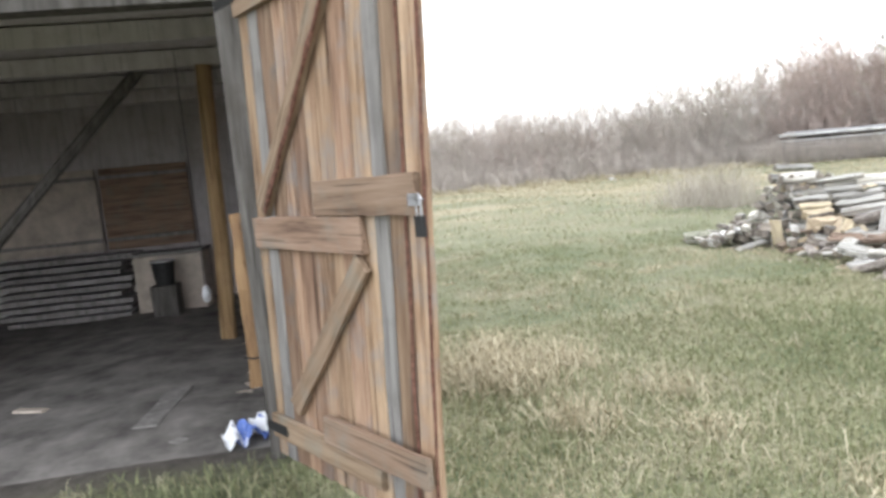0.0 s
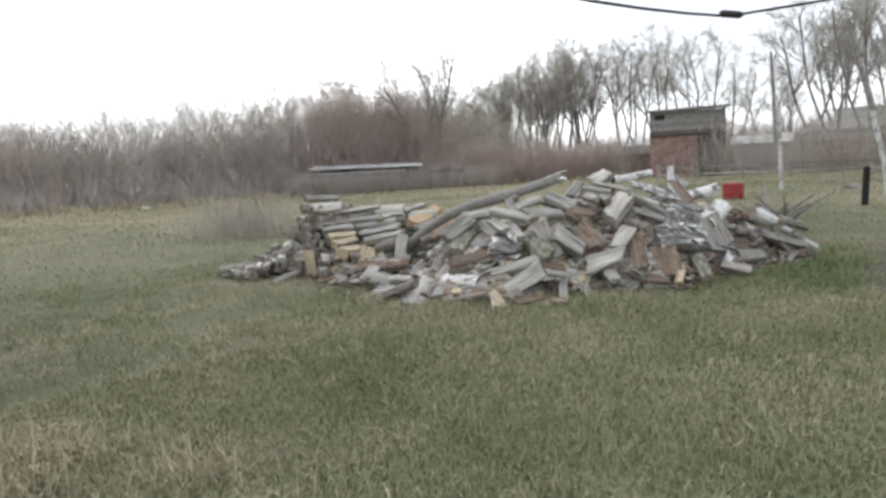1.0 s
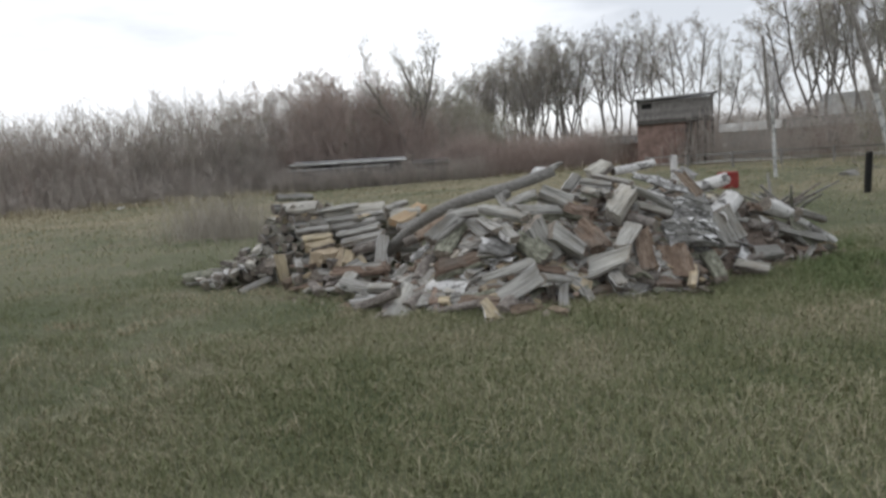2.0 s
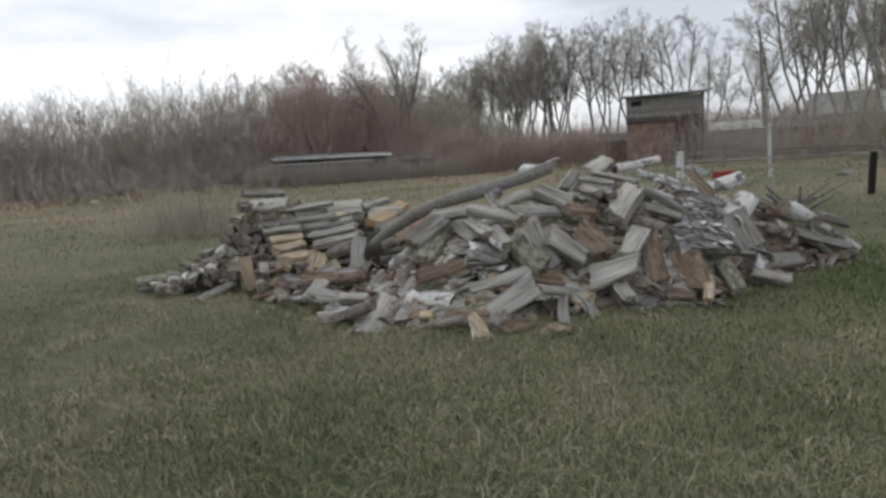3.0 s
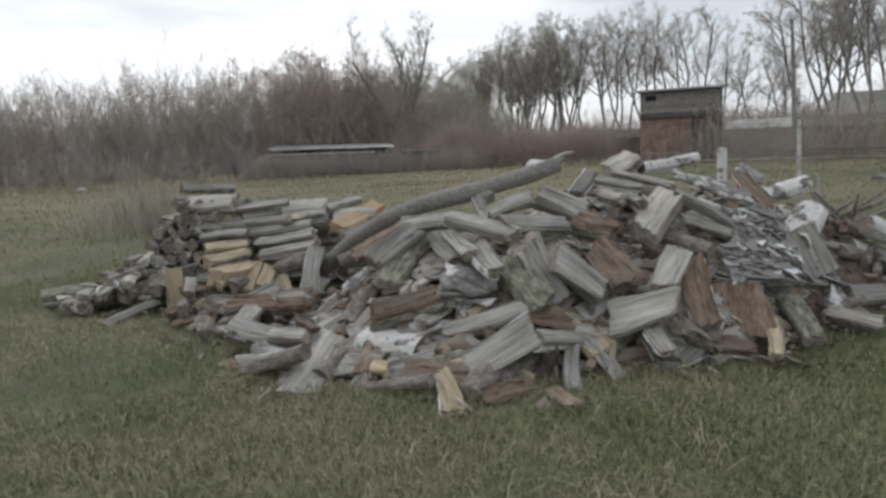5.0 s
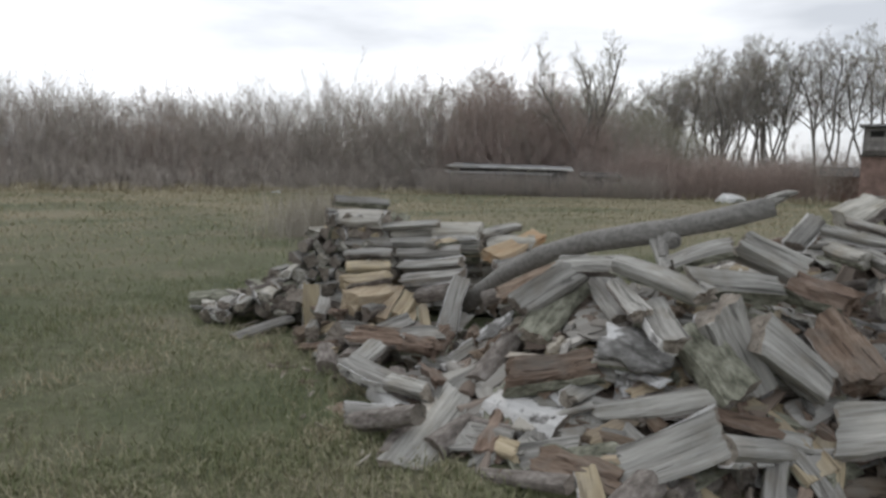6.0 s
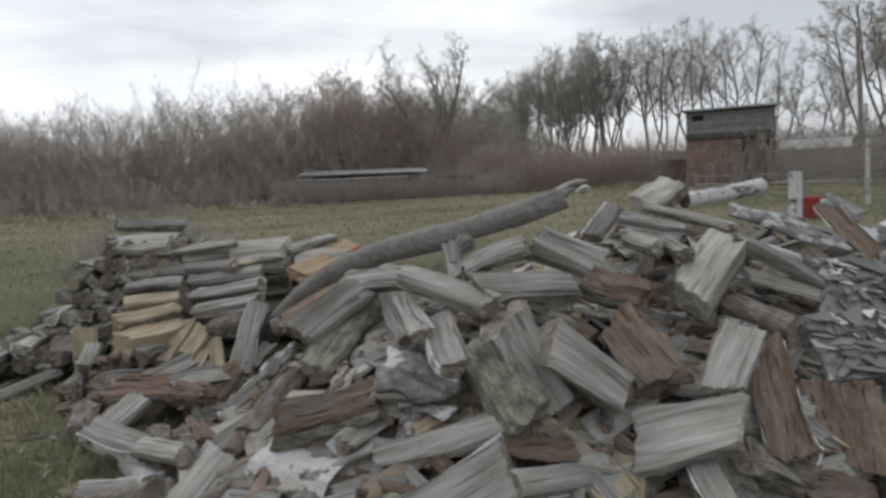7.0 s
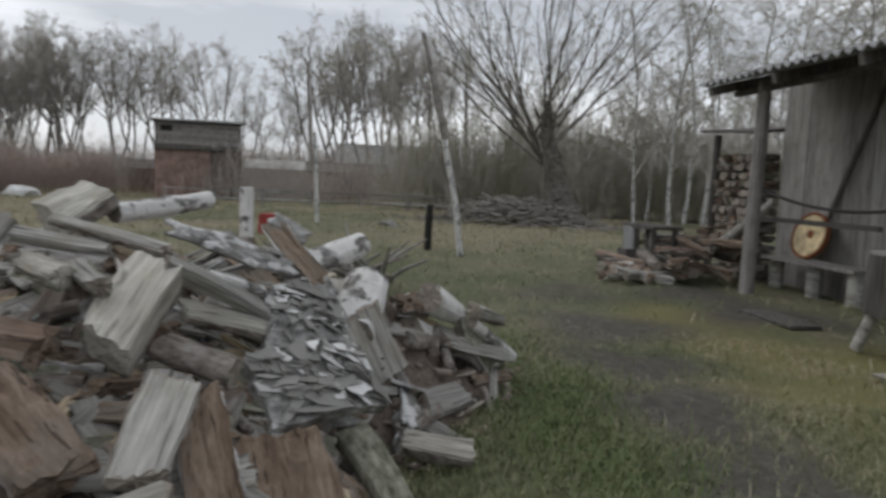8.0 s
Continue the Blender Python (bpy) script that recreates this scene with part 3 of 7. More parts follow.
def barn():
    """Front wall, doorway, side walls, back wall, loft and roof; y is outwards, so the inside has y below zero."""
    b = new("barn_front")
    b.matrix_world = BARN
    tagged(b, "dark weathered board walls of the barn", "barn", kind="structure")
    deep, left, right = 6.5, 5.6, -0.22

    def wall_boards(x0, x1, z0, z1, seed):
        x, k = x0, seed
        while x < x1 - 0.02:
            w = min(0.15, x1 - x)
            part("plank", board(w - 0.006, 0.028, z1 - z0, k, 0.003), DARKWOOD, b, m=pose(x + w / 2, -0.02, (z0 + z1) / 2))
            x += w
            k += 1
    wall_boards(right, -0.06, 0.0, 2.9, 10)
    # doorway widened beyond the view, up to 4.6, so more skylight gets in
    wall_boards(4.6, left, 0.0, 2.9, 40)
    wall_boards(-0.06, 4.6, 2.58, 2.9, 80)
    part("lintel", board(4.7, 0.14, 0.14, 5), DARKWOOD, b, m=pose(2.28, -0.11, 2.56))
    for x in (0.0, 4.6):
        part("door_post", board(0.13, 0.14, 2.5, 6), DARKWOOD, b, m=pose(x, -0.11, 1.25))
    for name, x, y, lx, ly in (("wall_side_a", right, -deep / 2, 0.05, deep), ("wall_side_b", left, -deep / 2, 0.05, deep), ("wall_back", (left + right) / 2, -deep, left - right, 0.05)):
        w = new(name, mesh_of(name, board(lx, ly, 2.9, 7, 0.0, 0, 0), BARNIN))
        w.matrix_world = BARN @ pose(x, y, 1.45)
        tagged(w, "dark board wall inside the barn", "wall", kind="structure")
    c = new("ceiling", mesh_of("ceiling", board(left - right + 0.6, deep + 0.5, 0.06, 7, 0.0, 0, 0), BARNIN))
    c.matrix_world = BARN @ pose((left + right) / 2, -deep / 2, 2.95)
    tagged(c, "dark board ceiling of the barn", "ceiling", kind="structure")
    us, ns = np.linspace(right + 0.03, left - 0.03, 24), np.linspace(0.12, deep - 0.03, 24)
    gu, gn = np.meshgrid(us, ns, indexing="ij")
    gx, gy = BARN_H.x + gu * BARN_U.x + gn * BARN_N.x, BARN_H.y + gu * BARN_U.y + gn * BARN_N.y
    fl = np.arange(23)[:, None] * 24 + np.arange(23)[None, :]
    fl = fl.ravel()
    lift = np.where(gn < 0.3, -0.02, 0.014)
    floor_mesh = raw_mesh("barn_floor", np.stack([gx, gy, height_at(gx, gy) + lift], -1).reshape(-1, 3), np.stack([fl, fl + 24, fl + 25, fl + 1], -1), [SOILMAT])
    tagged(new("barn_floor", floor_mesh), "trodden dusty earth floor of the barn", "floor", kind="structure")
    roof = thing("barn_roof", BARN @ pose((left + right) / 2, -deep / 2, 3.0), "grey corrugated barn roof", "roof", kind="structure")
    half = (left - right) / 2 + 0.3
    for s in (-1, 1):
        part("roof_slope", board(math.hypot(half, 1.3), deep + 0.6, 0.04, 3, 0.0, 0, 0), SLATE, roof, m=pose(s * half / 2, 0, 0.66, 0, s * math.degrees(math.atan2(1.3, half)), 0))
    for k in range(5):
        part("joist", board(left - right, 0.12, 0.16, k), BARNIN, b, m=pose((left + right) / 2, -0.9 - 1.2 * k, 2.82))


barn()


def inside_barn():
    def on(x, y, z=0.0, rx=0, ry=0, rz=0):
        return BARN @ pose(x, y, z, rx, ry, rz)
    jamb = thing("jamb_post", on(0.86, -3.3), "yellowish debarked pole standing inside the barn doorway", "post")
    part("pole", rod([(0, 0, 0), (-0.04, 0, 0.9), (-0.06, 0.02, 1.7), (-0.10, 0.03, 2.74)], [0.085, 0.08, 0.08, 0.075], 10, 2, 0.08), LATHWOOD, jamb)
    plank = thing("edge_board", on(0.11, -0.22), "rough-edged yellow board hanging beside the door", "board")
    part("board", board(0.085, 0.03, 1.0, 5, 0.01, 6), LATHWOOD, plank, m=pose(0, 0, 0.88))
    part("wire", rod([(-0.06, 0.02, 0.56), (0, 0.03, 0.55), (0.06, 0.02, 0.56)], 0.005, 6), BLACKIRON, plank)
    for k, (x, z) in enumerate([(3.6, 1.5), (2.35, 1.45), (4.75, 1.52)]):
        s = thing("sheet_panel", on(x, -6.4, 0.85), "pale brown sheet of chipboard on the back wall", "panel", "panels at the back")
        part("sheet", board(1.2, 0.02, 1.15, k, 0.004), CLAY if k != 1 else RAILWOOD, s, m=pose(0, 0.05, 0.55))
        for z in (0.12, 1.0):
            part("batten", board(1.2, 0.025, 0.05, k, 0.003), GREYBOARD, s, m=pose(0, 0.073, z))
    st = thing("board_stack", on(3.2, -5.6), "stack of grey boards lying inside the barn", "boards")
    for k in range(9):
        part("board", board(1.5 + 0.1 * (k % 3), 0.5, 0.06, k, 0.006), GREYBOARD, st, m=pose(0.03 * (k % 4), 0, 0.04 + 0.095 * k))
    bx = thing("white_crate", on(1.92, -5.6), "grimy pale wooden crate at the back", "crate")
    part("case", board(0.85, 0.5, 0.75, 3, 0.006), CLAY, bx, m=pose(0, 0, 0.375))
    part("lid", board(0.9, 0.55, 0.04, 4, 0.006), GREYBOARD, bx, m=pose(0, 0, 0.78))
    bk = thing("bucket", on(1.88, -5.0, 0.0), "dark metal bucket in the barn", "bucket")
    part("shell", rod([(0, 0, 0), (0, 0, 0.3)], [0.11, 0.14], 16), BLACKIRON, bk, m=pose(0, 0, 0.42))
    part("rim", rod([(0, 0, 0.29), (0, 0, 0.31)], [0.15, 0.15], 16), STEEL, bk, m=pose(0, 0, 0.42))
    part("stand", board(0.3, 0.3, 0.42, 2), DARKWOOD, bk, m=pose(0, 0, 0.21))
    bg = thing("white_bag", on(0.98, -3.1, 0.42), "small white bag hanging in the barn", "bag")
    bm = bmesh.new()
    bmesh.ops.create_icosphere(bm, subdivisions=3, radius=0.13)
    for v in bm.verts:
        v.co.x *= 0.6
        v.co.z *= 1.25 + 0.4 * v.co.z
        v.co += v.co.normalized() * 0.02 * noise.noise(v.co * 14)
    part("sack", bm, WHITEFILM, bg, m=pose(0, 0, 0.1) @ Matrix.Scale(0.55, 4))
    part("string", rod([(0, 0, 0.2), (0.0, 0, 2.45)], 0.004, 5), RUBBER, bg)
    br = thing("roof_brace", on(2.4, -3.5), "dark diagonal timber brace", "brace")
    part("timber", rod([(0.9, 0, 0.9), (-1.0, 0, 2.8)], 0.06, 8), DARKWOOD, br)
    part("upright", rod([(0.9, 0, 0.0), (0.9, 0, 2.8)], 0.07, 8), DARKWOOD, br)
    fb = thing("floor_board", on(0.94, -1.2, 0.03, 0, 0, 88), "short grey board lying on the barn floor", "board")
    part("plank", board(0.85, 0.16, 0.03, 9, 0.004), GREYBOARD, fb)
    pk = thing("plastic_packet", pose(-0.63, 4.02, 0.02, 0, 0, 30), "crumpled blue and white plastic packet by the doorway", "packet")
    for k, (mat, w, dx) in enumerate([(WHITEFILM, 0.13, -0.06), (BLUEFILM, 0.2, 0.05), (WHITEFILM, 0.1, 0.13)]):
        bm = bmesh.new()
        bmesh.ops.create_grid(bm, x_segments=7, y_segments=7, size=0.5)
        rng = random.Random(k)
        for v in bm.verts:
            v.co = Vector((v.co.x * w, v.co.y * 0.16, 0.055 + 0.05 * math.cos(v.co.x * 9 + k) + rng.uniform(-.02, .025)))
        bmesh.ops.solidify(bm, geom=bm.faces[:], thickness=0.004)
        part("film", bm, mat, pk, m=pose(dx, 0.02 * k, 0.0, 20 - 15 * k, 0, 20 * k))
    rg = random.Random(4)
    for k in range(12):
        s = thing("litter_scrap", on(rg.uniform(0.2, 2.2), rg.uniform(-3.2, -0.4), 0.012, 0, 0, rg.uniform(0, 180)), "small scrap of board on the barn floor", "scrap", "scraps on the barn floor")
        part("chip", board(rg.uniform(0.1, 0.3), rg.uniform(.04, .1), 0.02, k, 0.004), rg.choice((GREYBOARD, CLAY)), s)


inside_barn()


def barn_door():
    e = Vector((0.687, -0.727, 0)).normalized()
    d = thing("barn_door", frame_of((-0.30, 3.67), e, Vector((0.727, 0.687, 0)).normalized()), "open larch plank barn door with rails and diagonal braces", "door")
    sh = 0.066
    # x from the hinge to the free edge; the face seen from the yard has y below zero
    xs = [0.0, 0.085, 0.19, 0.32, 0.43, 0.54, 0.645, 0.77, 0.905, 1.02, 1.105, 1.225, 1.34]
    for k, (a, b) in enumerate(zip(xs, xs[1:])):
        gap = 0.004
        mat = GREYBOARD if k in (1, 9) else DOORWOOD
        slit = 0.012 * (k >= 10)
        part("plank", board(b - a - gap, 0.028, 2.42, 50 + k, 0.004, 8), mat, d, m=pose((a + b) / 2 + sh * 1.29 + slit, 0, 1.29, 0, 3.8 - 0.5 * (k == 9) + 0.45 * (k >= 10) + 0.12 * math.sin(5 * k), 0))
        if k >= 10:
            part("bark_edge", board(0.016, 0.01, 2.3, 70 + k, 0.004, 14), RUSTBARK, d, "dark reddish strip of bark", pose(b - 0.012 + sh * 1.29 + slit, -0.017, 1.26, 0, 4.5, 0))
    part("lower_rail", board(0.98, 0.03, 0.125, 3, 0.004, 4), RAILWOOD, d, m=pose(0.50 + sh * 0.25, -0.031, 0.25, 0, 0.6, 0))
    part("lower_rail", board(0.74, 0.032, 0.13, 4, 0.004, 4), RAILWOOD, d, m=pose(0.97 + sh * 0.375, -0.063, 0.375, 0, 0.6, 0))
    part("middle_rail", board(0.95, 0.03, 0.155, 5, 0.004, 4), RAILWOOD, d, m=pose(0.485 + sh * 1.285, -0.031, 1.285, 0, 0, 0))
    part("latch_rail", board(0.70, 0.032, 0.15, 6, 0.004, 4), RAILWOOD, d, m=pose(0.97 + sh * 1.44, -0.032, 1.44, 0, 0, 0))
    part("top_rail", board(1.32, 0.03, 0.19, 7, 0.004, 4), RAILWOOD, d, m=pose(0.66 + sh * 2.43, -0.031, 2.43, 0, 0, 0))
    a1 = math.degrees(math.atan2(0.95, 0.79))
    part("upper_brace", board(1.18, 0.03, 0.105, 8, 0.006, 6), RAILWOOD, d, "reddish-edged diagonal brace", pose(0.46 + sh * 1.86, -0.034, 1.86, 0, -a1, 0))
    part("brace_bark", board(1.14, 0.012, 0.022, 18, 0.006, 12), RUSTBARK, d, "reddish strip of bark", pose(0.46 + sh * 1.86 + 0.034, -0.053, 1.86 - 0.03, 0, -a1, 0))
    a2 = math.degrees(math.atan2(0.74, 0.70))
    part("lower_brace", board(1.05, 0.03, 0.10, 9, 0.004, 6), RAILWOOD, d, m=pose(0.615 + sh * 0.79, -0.034, 0.79, 0, -a2, 0))
    hasp = part("hasp", board(0.06, 0.006, 0.045, 1, 0.001, 0, 0.001), STEEL, d, "galvanised steel hasp", pose(1.32 + sh * 1.42, -0.052, 1.42))
    part("staple", rod([(0, 0, 0), (0.03, 0, 0.02), (0.05, 0, 0), (0.03, 0, -0.02)], 0.004, 6), STEEL, hasp, m=pose(0.01, -0.008, 0))
    lock = part("padlock", board(0.045, 0.022, 0.075, 1, 0.001, 0, 0.004), BLACKIRON, d, "black padlock with a steel shackle", pose(1.36 + sh * 1.4, -0.062, 1.325))
    part("shackle", rod([(-0.013, 0, 0), (-0.013, 0, 0.05), (-0.006, 0, 0.065), (0.006, 0, 0.065), (0.013, 0, 0.05), (0.013, 0, 0)], 0.0045, 8), STEEL, lock, m=pose(0, 0, 0.035))
    for z in (0.5, 2.1):
        part("hinge", board(0.22, 0.008, 0.05, 2, 0.001, 0, 0.001), BLACKIRON, d, m=pose(0.08, -0.05, z - 0.25 if z < 1 else z + 0.33))


barn_door()


def overhead_cable():
    c = thing("overhead_cable", pose(4.01, 2.675, 2.05), "black overhead cable with a dark splice", "cable")
    pts = [(-4.30, 0.95, 0.82)]
    for k in range(25):
        f = k / 24
        if f < 0.5:
            u = 1 - f * 2
            pts.append((-3.41 * u, 0.083 * u, -0.165 * u + 0.495 * u * u))
        else:
            u = f * 2 - 1
            pts.append((3.41 * u, -2.42 * u, 0.41 * u + 0.275 * u * u))
    pts.append((7.29, -1.72, 0.70))
    part("wire", rod(pts, 0.006, 6), RUBBER, c)
    part("splice", rod([(-0.055, 0.0, 0.012), (-0.044, 0, 0.007), (0.033, -0.033, 0.002), (0.05, -0.039, 0.003)], [0.009, 0.0165, 0.0165, 0.009], 10), RUBBER, c)


overhead_cable()

# ---- the heap of firewood ----
LABELS = {
    "grey": ("split_log", "weathered grey split log lying in the heap", GREY),
    "block": ("thick_log", "thick bleached split log lying in the heap", PALE),
    "tan": ("pale_split_log", "paler yellowish split log lying in the heap", TAN),
    "orange": ("split_log", "split log with an orange rotten face", ORANGE),
    "rot": ("rotten_log", "crumbling reddish-brown rotten log in the heap", ROT),
    "lichen": ("lichened_log", "split log with greenish lichen-grown bark", LICHEN),
    "bark": ("round_log", "short round log with brown bark", BARK),
    "birch": ("birch_log", "birch log with white peeling bark in the heap", BIRCH),
    "sheet": ("bark_sheet", "loose curled sheet of grey and white birch bark", FLAKE),
}
COUNT = [0]


def section(kind, w, h, rng):
    """Points of a log's section, going round, and which of them carry bark."""
    if kind in ("birch", "bark"):
        k = 16
        sq, ph = rng.uniform(.02, .09), rng.uniform(0, 6)
        return [(0.5 * w * math.cos(i * math.tau / k) * (1 + sq * math.sin(2 * i * math.tau / k + ph) + rng.uniform(-.04, .04)), 0.5 * h * math.sin(i * math.tau / k) * (1 + sq * math.sin(3 * i * math.tau / k + ph) + rng.uniform(-.04, .04))) for i in range(k)], []
    form = rng.choice(("slab", "wedge", "half", "wedge")) if h > 0.5 * w else rng.choice(("slab", "cup", "blade"))
    if form == "slab":
        pts = [(-.5, .30), (-.42, .5), (.1, .44), (.44, .5), (.5, .22), (.43, -.40), (.30, -.5), (-.36, -.44), (-.48, -.2)]
        rind = {5, 6, 7} if rng.random() < 0.4 else set()
    elif form == "cup":
        pts = [(-.5, .46), (-.3, .34), (.05, .28), (.36, .38), (.5, .5), (.5, .1), (.36, -.3), (.05, -.5), (-.3, -.36), (-.5, .1)]
        rind = {5, 6, 7, 8}
    elif form == "blade":
        pts = [(-.5, .1), (-.3, .36), (.12, .5), (.44, .42), (.5, .05), (.42, -.42), (.1, -.5), (-.3, -.26)]
        rind = {4, 5} if rng.random() < 0.5 else set()
    elif form == "wedge":
        pts = [(-.5, .40), (-.42, .5), (.40, .44), (.5, .30), (.5, .02), (.40, -.27), (.2, -.44), (.0, -.5), (-.12, -.38)]
        rind = {3, 4, 5, 6}
    else:
        pts = [(-.5, .26), (-.42, .40), (.1, .5), (.44, .40), (.5, .24), (.47, -.05), (.36, -.32), (.16, -.48), (-.1, -.5), (-.34, -.36), (-.47, -.1)]
        rind = {4, 5, 6, 7, 8, 9}
    pts = [(x + rng.uniform(-.05, .05), y + rng.uniform(-.06, .06)) for x, y in pts]
    flip = rng.choice((-1, 1))
    out, bark, slip = [], [], 0.0
    for i, (x, y) in enumerate(pts):
        x1, y1 = pts[(i + 1) % len(pts)]
        n = max(1, round(math.hypot((x1 - x) * w, (y1 - y) * h) / (0.075 * (w + h))))
        for j in range(n):
            f = j / n
            if i in rind:
                bark.append(len(out))
            slip = 0.5 * slip + rng.uniform(-.026, .026) * (j > 0)
            out.append(((x + (x1 - x) * f) * w * flip + slip * h * 0.6, (y + (y1 - y) * f) * h + slip * (0.5 * w + 0.5 * h)))
    return out, bark


def log_body(kind, L, w, h, rng):
    """A split or round log: ridges of torn grain along it, warped sides, slanting and ragged ends."""
    pts, bark = section(kind, w, h, rng)
    k, rings = len(pts), 10
    bm, bk = bmesh.new(), None
    round_kind = kind in ("birch", "bark")
    calm = 0.35 if round_kind else 1.0
    bend, side = rng.uniform(-.04, .04) * L * calm, rng.uniform(-.04, .04) * L * calm
    twist = rng.uniform(-.22, .22) * calm
    taper, taper_h = (rng.uniform(-.12, .12), rng.uniform(-.12, .12)) if round_kind else (rng.uniform(-.24, .24), rng.uniform(-.34, .34))
    slope = [(rng.uniform(-.34, .34) * calm, rng.uniform(-.3, .3) * calm) for _ in range(2)]
    rough = {"rot": 0.06, "birch": 0.016, "bark": 0.026, "lichen": 0.045}.get(kind, 0.05 if rng.random() < 0.3 else 0.026)
    ridge = {"rot": 0.045, "birch": 0.0, "bark": 0.02}.get(kind, rng.choice((0.012, 0.02, 0.03)))
    ragged = 0.03 if kind == "rot" else (0.005 if round_kind else 0.014)
    ends = [[rng.uniform(-ragged, ragged) for _ in pts] for _ in range(2)]
    o = Vector((rng.uniform(0, 90), rng.uniform(0, 90), rng.uniform(0, 90)))
    ringv = []
    for i in range(rings):
        f = i / (rings - 1)
        c, s = math.cos(twist * (f - .5)), math.sin(twist * (f - .5))
        wave = 1 + 0.10 * calm * noise.noise(o + Vector((f * 2.4, 0, 0)))
        gw, gh = (1 + taper * (f - .5)) * wave, 1 + taper_h * (f - .5) + 0.12 * calm * noise.noise(o + Vector((f * 2.1, 7, 0)))
        arch = 1 - (2 * f - 1) ** 2
        ring = []
        for j, (x, y) in enumerate(pts):
            q = Vector(((f - .5) * L, x * c * gw - y * s * gh + side * arch, x * s * gw + y * c * gh + bend * arch))
            if i in (0, rings - 1):
                sl = slope[0 if i == 0 else 1]
                q.x += sl[0] * q.y + sl[1] * q.z + ends[0 if i == 0 else 1][j]
            v = Vector((q.x * (9 if kind == "rot" else 3.5), x / w * 3.1, y / h * 3.1)) + o
            groove = Vector((q.x * 1.3, x / w * 9.0, y / h * 6.0)) + o
            q.y += rough * w * 2.2 * noise.noise(v) + rough * w * 0.8 * noise.noise(v * 3.3)
            q.z += rough * h * 2.6 * noise.noise(v + Vector((9, 4, 2))) + rough * h * 0.9 * noise.noise(v * 3.1) + ridge * w * noise.noise(groove)
            ring.append(q)
        ringv.append(ring)
    vs = [[bm.verts.new(q) for q in ring] for ring in ringv]
    for r0, r1 in zip(vs, vs[1:]):
        for j in range(k):
            bm.faces.new((r0[j], r0[(j + 1) % k], r1[(j + 1) % k], r1[j]))
    for ring in (vs[0], vs[-1]):
        c = bm.verts.new(sum((v.co for v in ring), Vector()) / k + Vector((rng.uniform(-.012, .012), 0, 0)))
        for j in range(k):
            fc = bm.faces.new((ring[j], ring[(j + 1) % k], c))
            fc.material_index = 1
    bmesh.ops.recalc_face_normals(bm, faces=bm.faces)
    if bark:
        bk = bmesh.new()
        cy = sum(p[0] for p in pts) / k
        cz = sum(p[1] for p in pts) / k
        outer, inner = [], []
        cols = bark + [(bark[-1] + 1) % k]
        for ring in ringv:
            o = [q + Vector((0, q.y - cy, q.z - cz)).normalized() * rng.uniform(.004, .014) for q in (ring[j] for j in cols)]
            outer.append([bk.verts.new(q) for q in o])
            inner.append([bk.verts.new(ring[j] + Vector((0, cy - ring[j].y, cz - ring[j].z)) * 0.02) for j in cols])
        m = len(cols)
        for i in range(rings - 1):
            for j in range(m - 1):
                bk.faces.new((outer[i][j], outer[i][j + 1], outer[i + 1][j + 1], outer[i + 1][j]))
            for j in (0, m - 1):
                bk.faces.new((outer[i][j], outer[i + 1][j], inner[i + 1][j], inner[i][j]))
        for i in (0, rings - 1):
            for j in range(m - 1):
                bk.faces.new((outer[i][j], outer[i][j + 1], inner[i][j + 1], inner[i][j]))
        bmesh.ops.recalc_face_normals(bk, faces=bk.faces)
    return bm, bk


def sheet_body(L, w, h, rng):
    """A curled, ragged sheet with thickness."""
    bm = bmesh.new()
    nx, ny = 11, 8
    curl = rng.uniform(0.08, 0.38)
    ph = rng.uniform(0, 6)
    top, low = [], []
    for i in range(nx):
        a, b = [], []
        for j in range(ny):
            u, v = i / (nx - 1) - .5, j / (ny - 1) - .5
            x = u * L * (1 + 0.10 * math.sin(9 * v + ph)) + rng.uniform(-.03, .03) * L * (abs(u) > .45)
            y = v * w * (1 + 0.14 * math.sin(7 * u + 2 * ph)) + rng.uniform(-.05, .05) * w * (abs(v) > .45)
            z = -curl * w * (2 * v) ** 2 * 0.5 + 0.05 * math.sin(8 * u + ph) * w + 0.03 * math.sin(13 * v + 5 * u) * w + rng.uniform(-.014, .014) * w
            if rng.random() < 0.06:
                z += 0.014
            a.append(bm.verts.new((x, y, z + h * .5)))
            b.append(bm.verts.new((x, y, z - h * .5)))
        top.append(a), low.append(b)
    for i in range(nx - 1):
        for j in range(ny - 1):
            bm.faces.new((top[i][j], top[i + 1][j], top[i + 1][j + 1], top[i][j + 1]))
            bm.faces.new((low[i][j], low[i][j + 1], low[i + 1][j + 1], low[i + 1][j])).material_index = 1
    for i in range(nx - 1):
        for j in (0, ny - 1):
            bm.faces.new((top[i][j], top[i + 1][j], low[i + 1][j], low[i][j]))
    for j in range(ny - 1):
        for i in (0, nx - 1):
            bm.faces.new((top[i][j], top[i][j + 1], low[i][j + 1], low[i][j]))
    bmesh.ops.recalc_face_normals(bm, faces=bm.faces)
    return bm


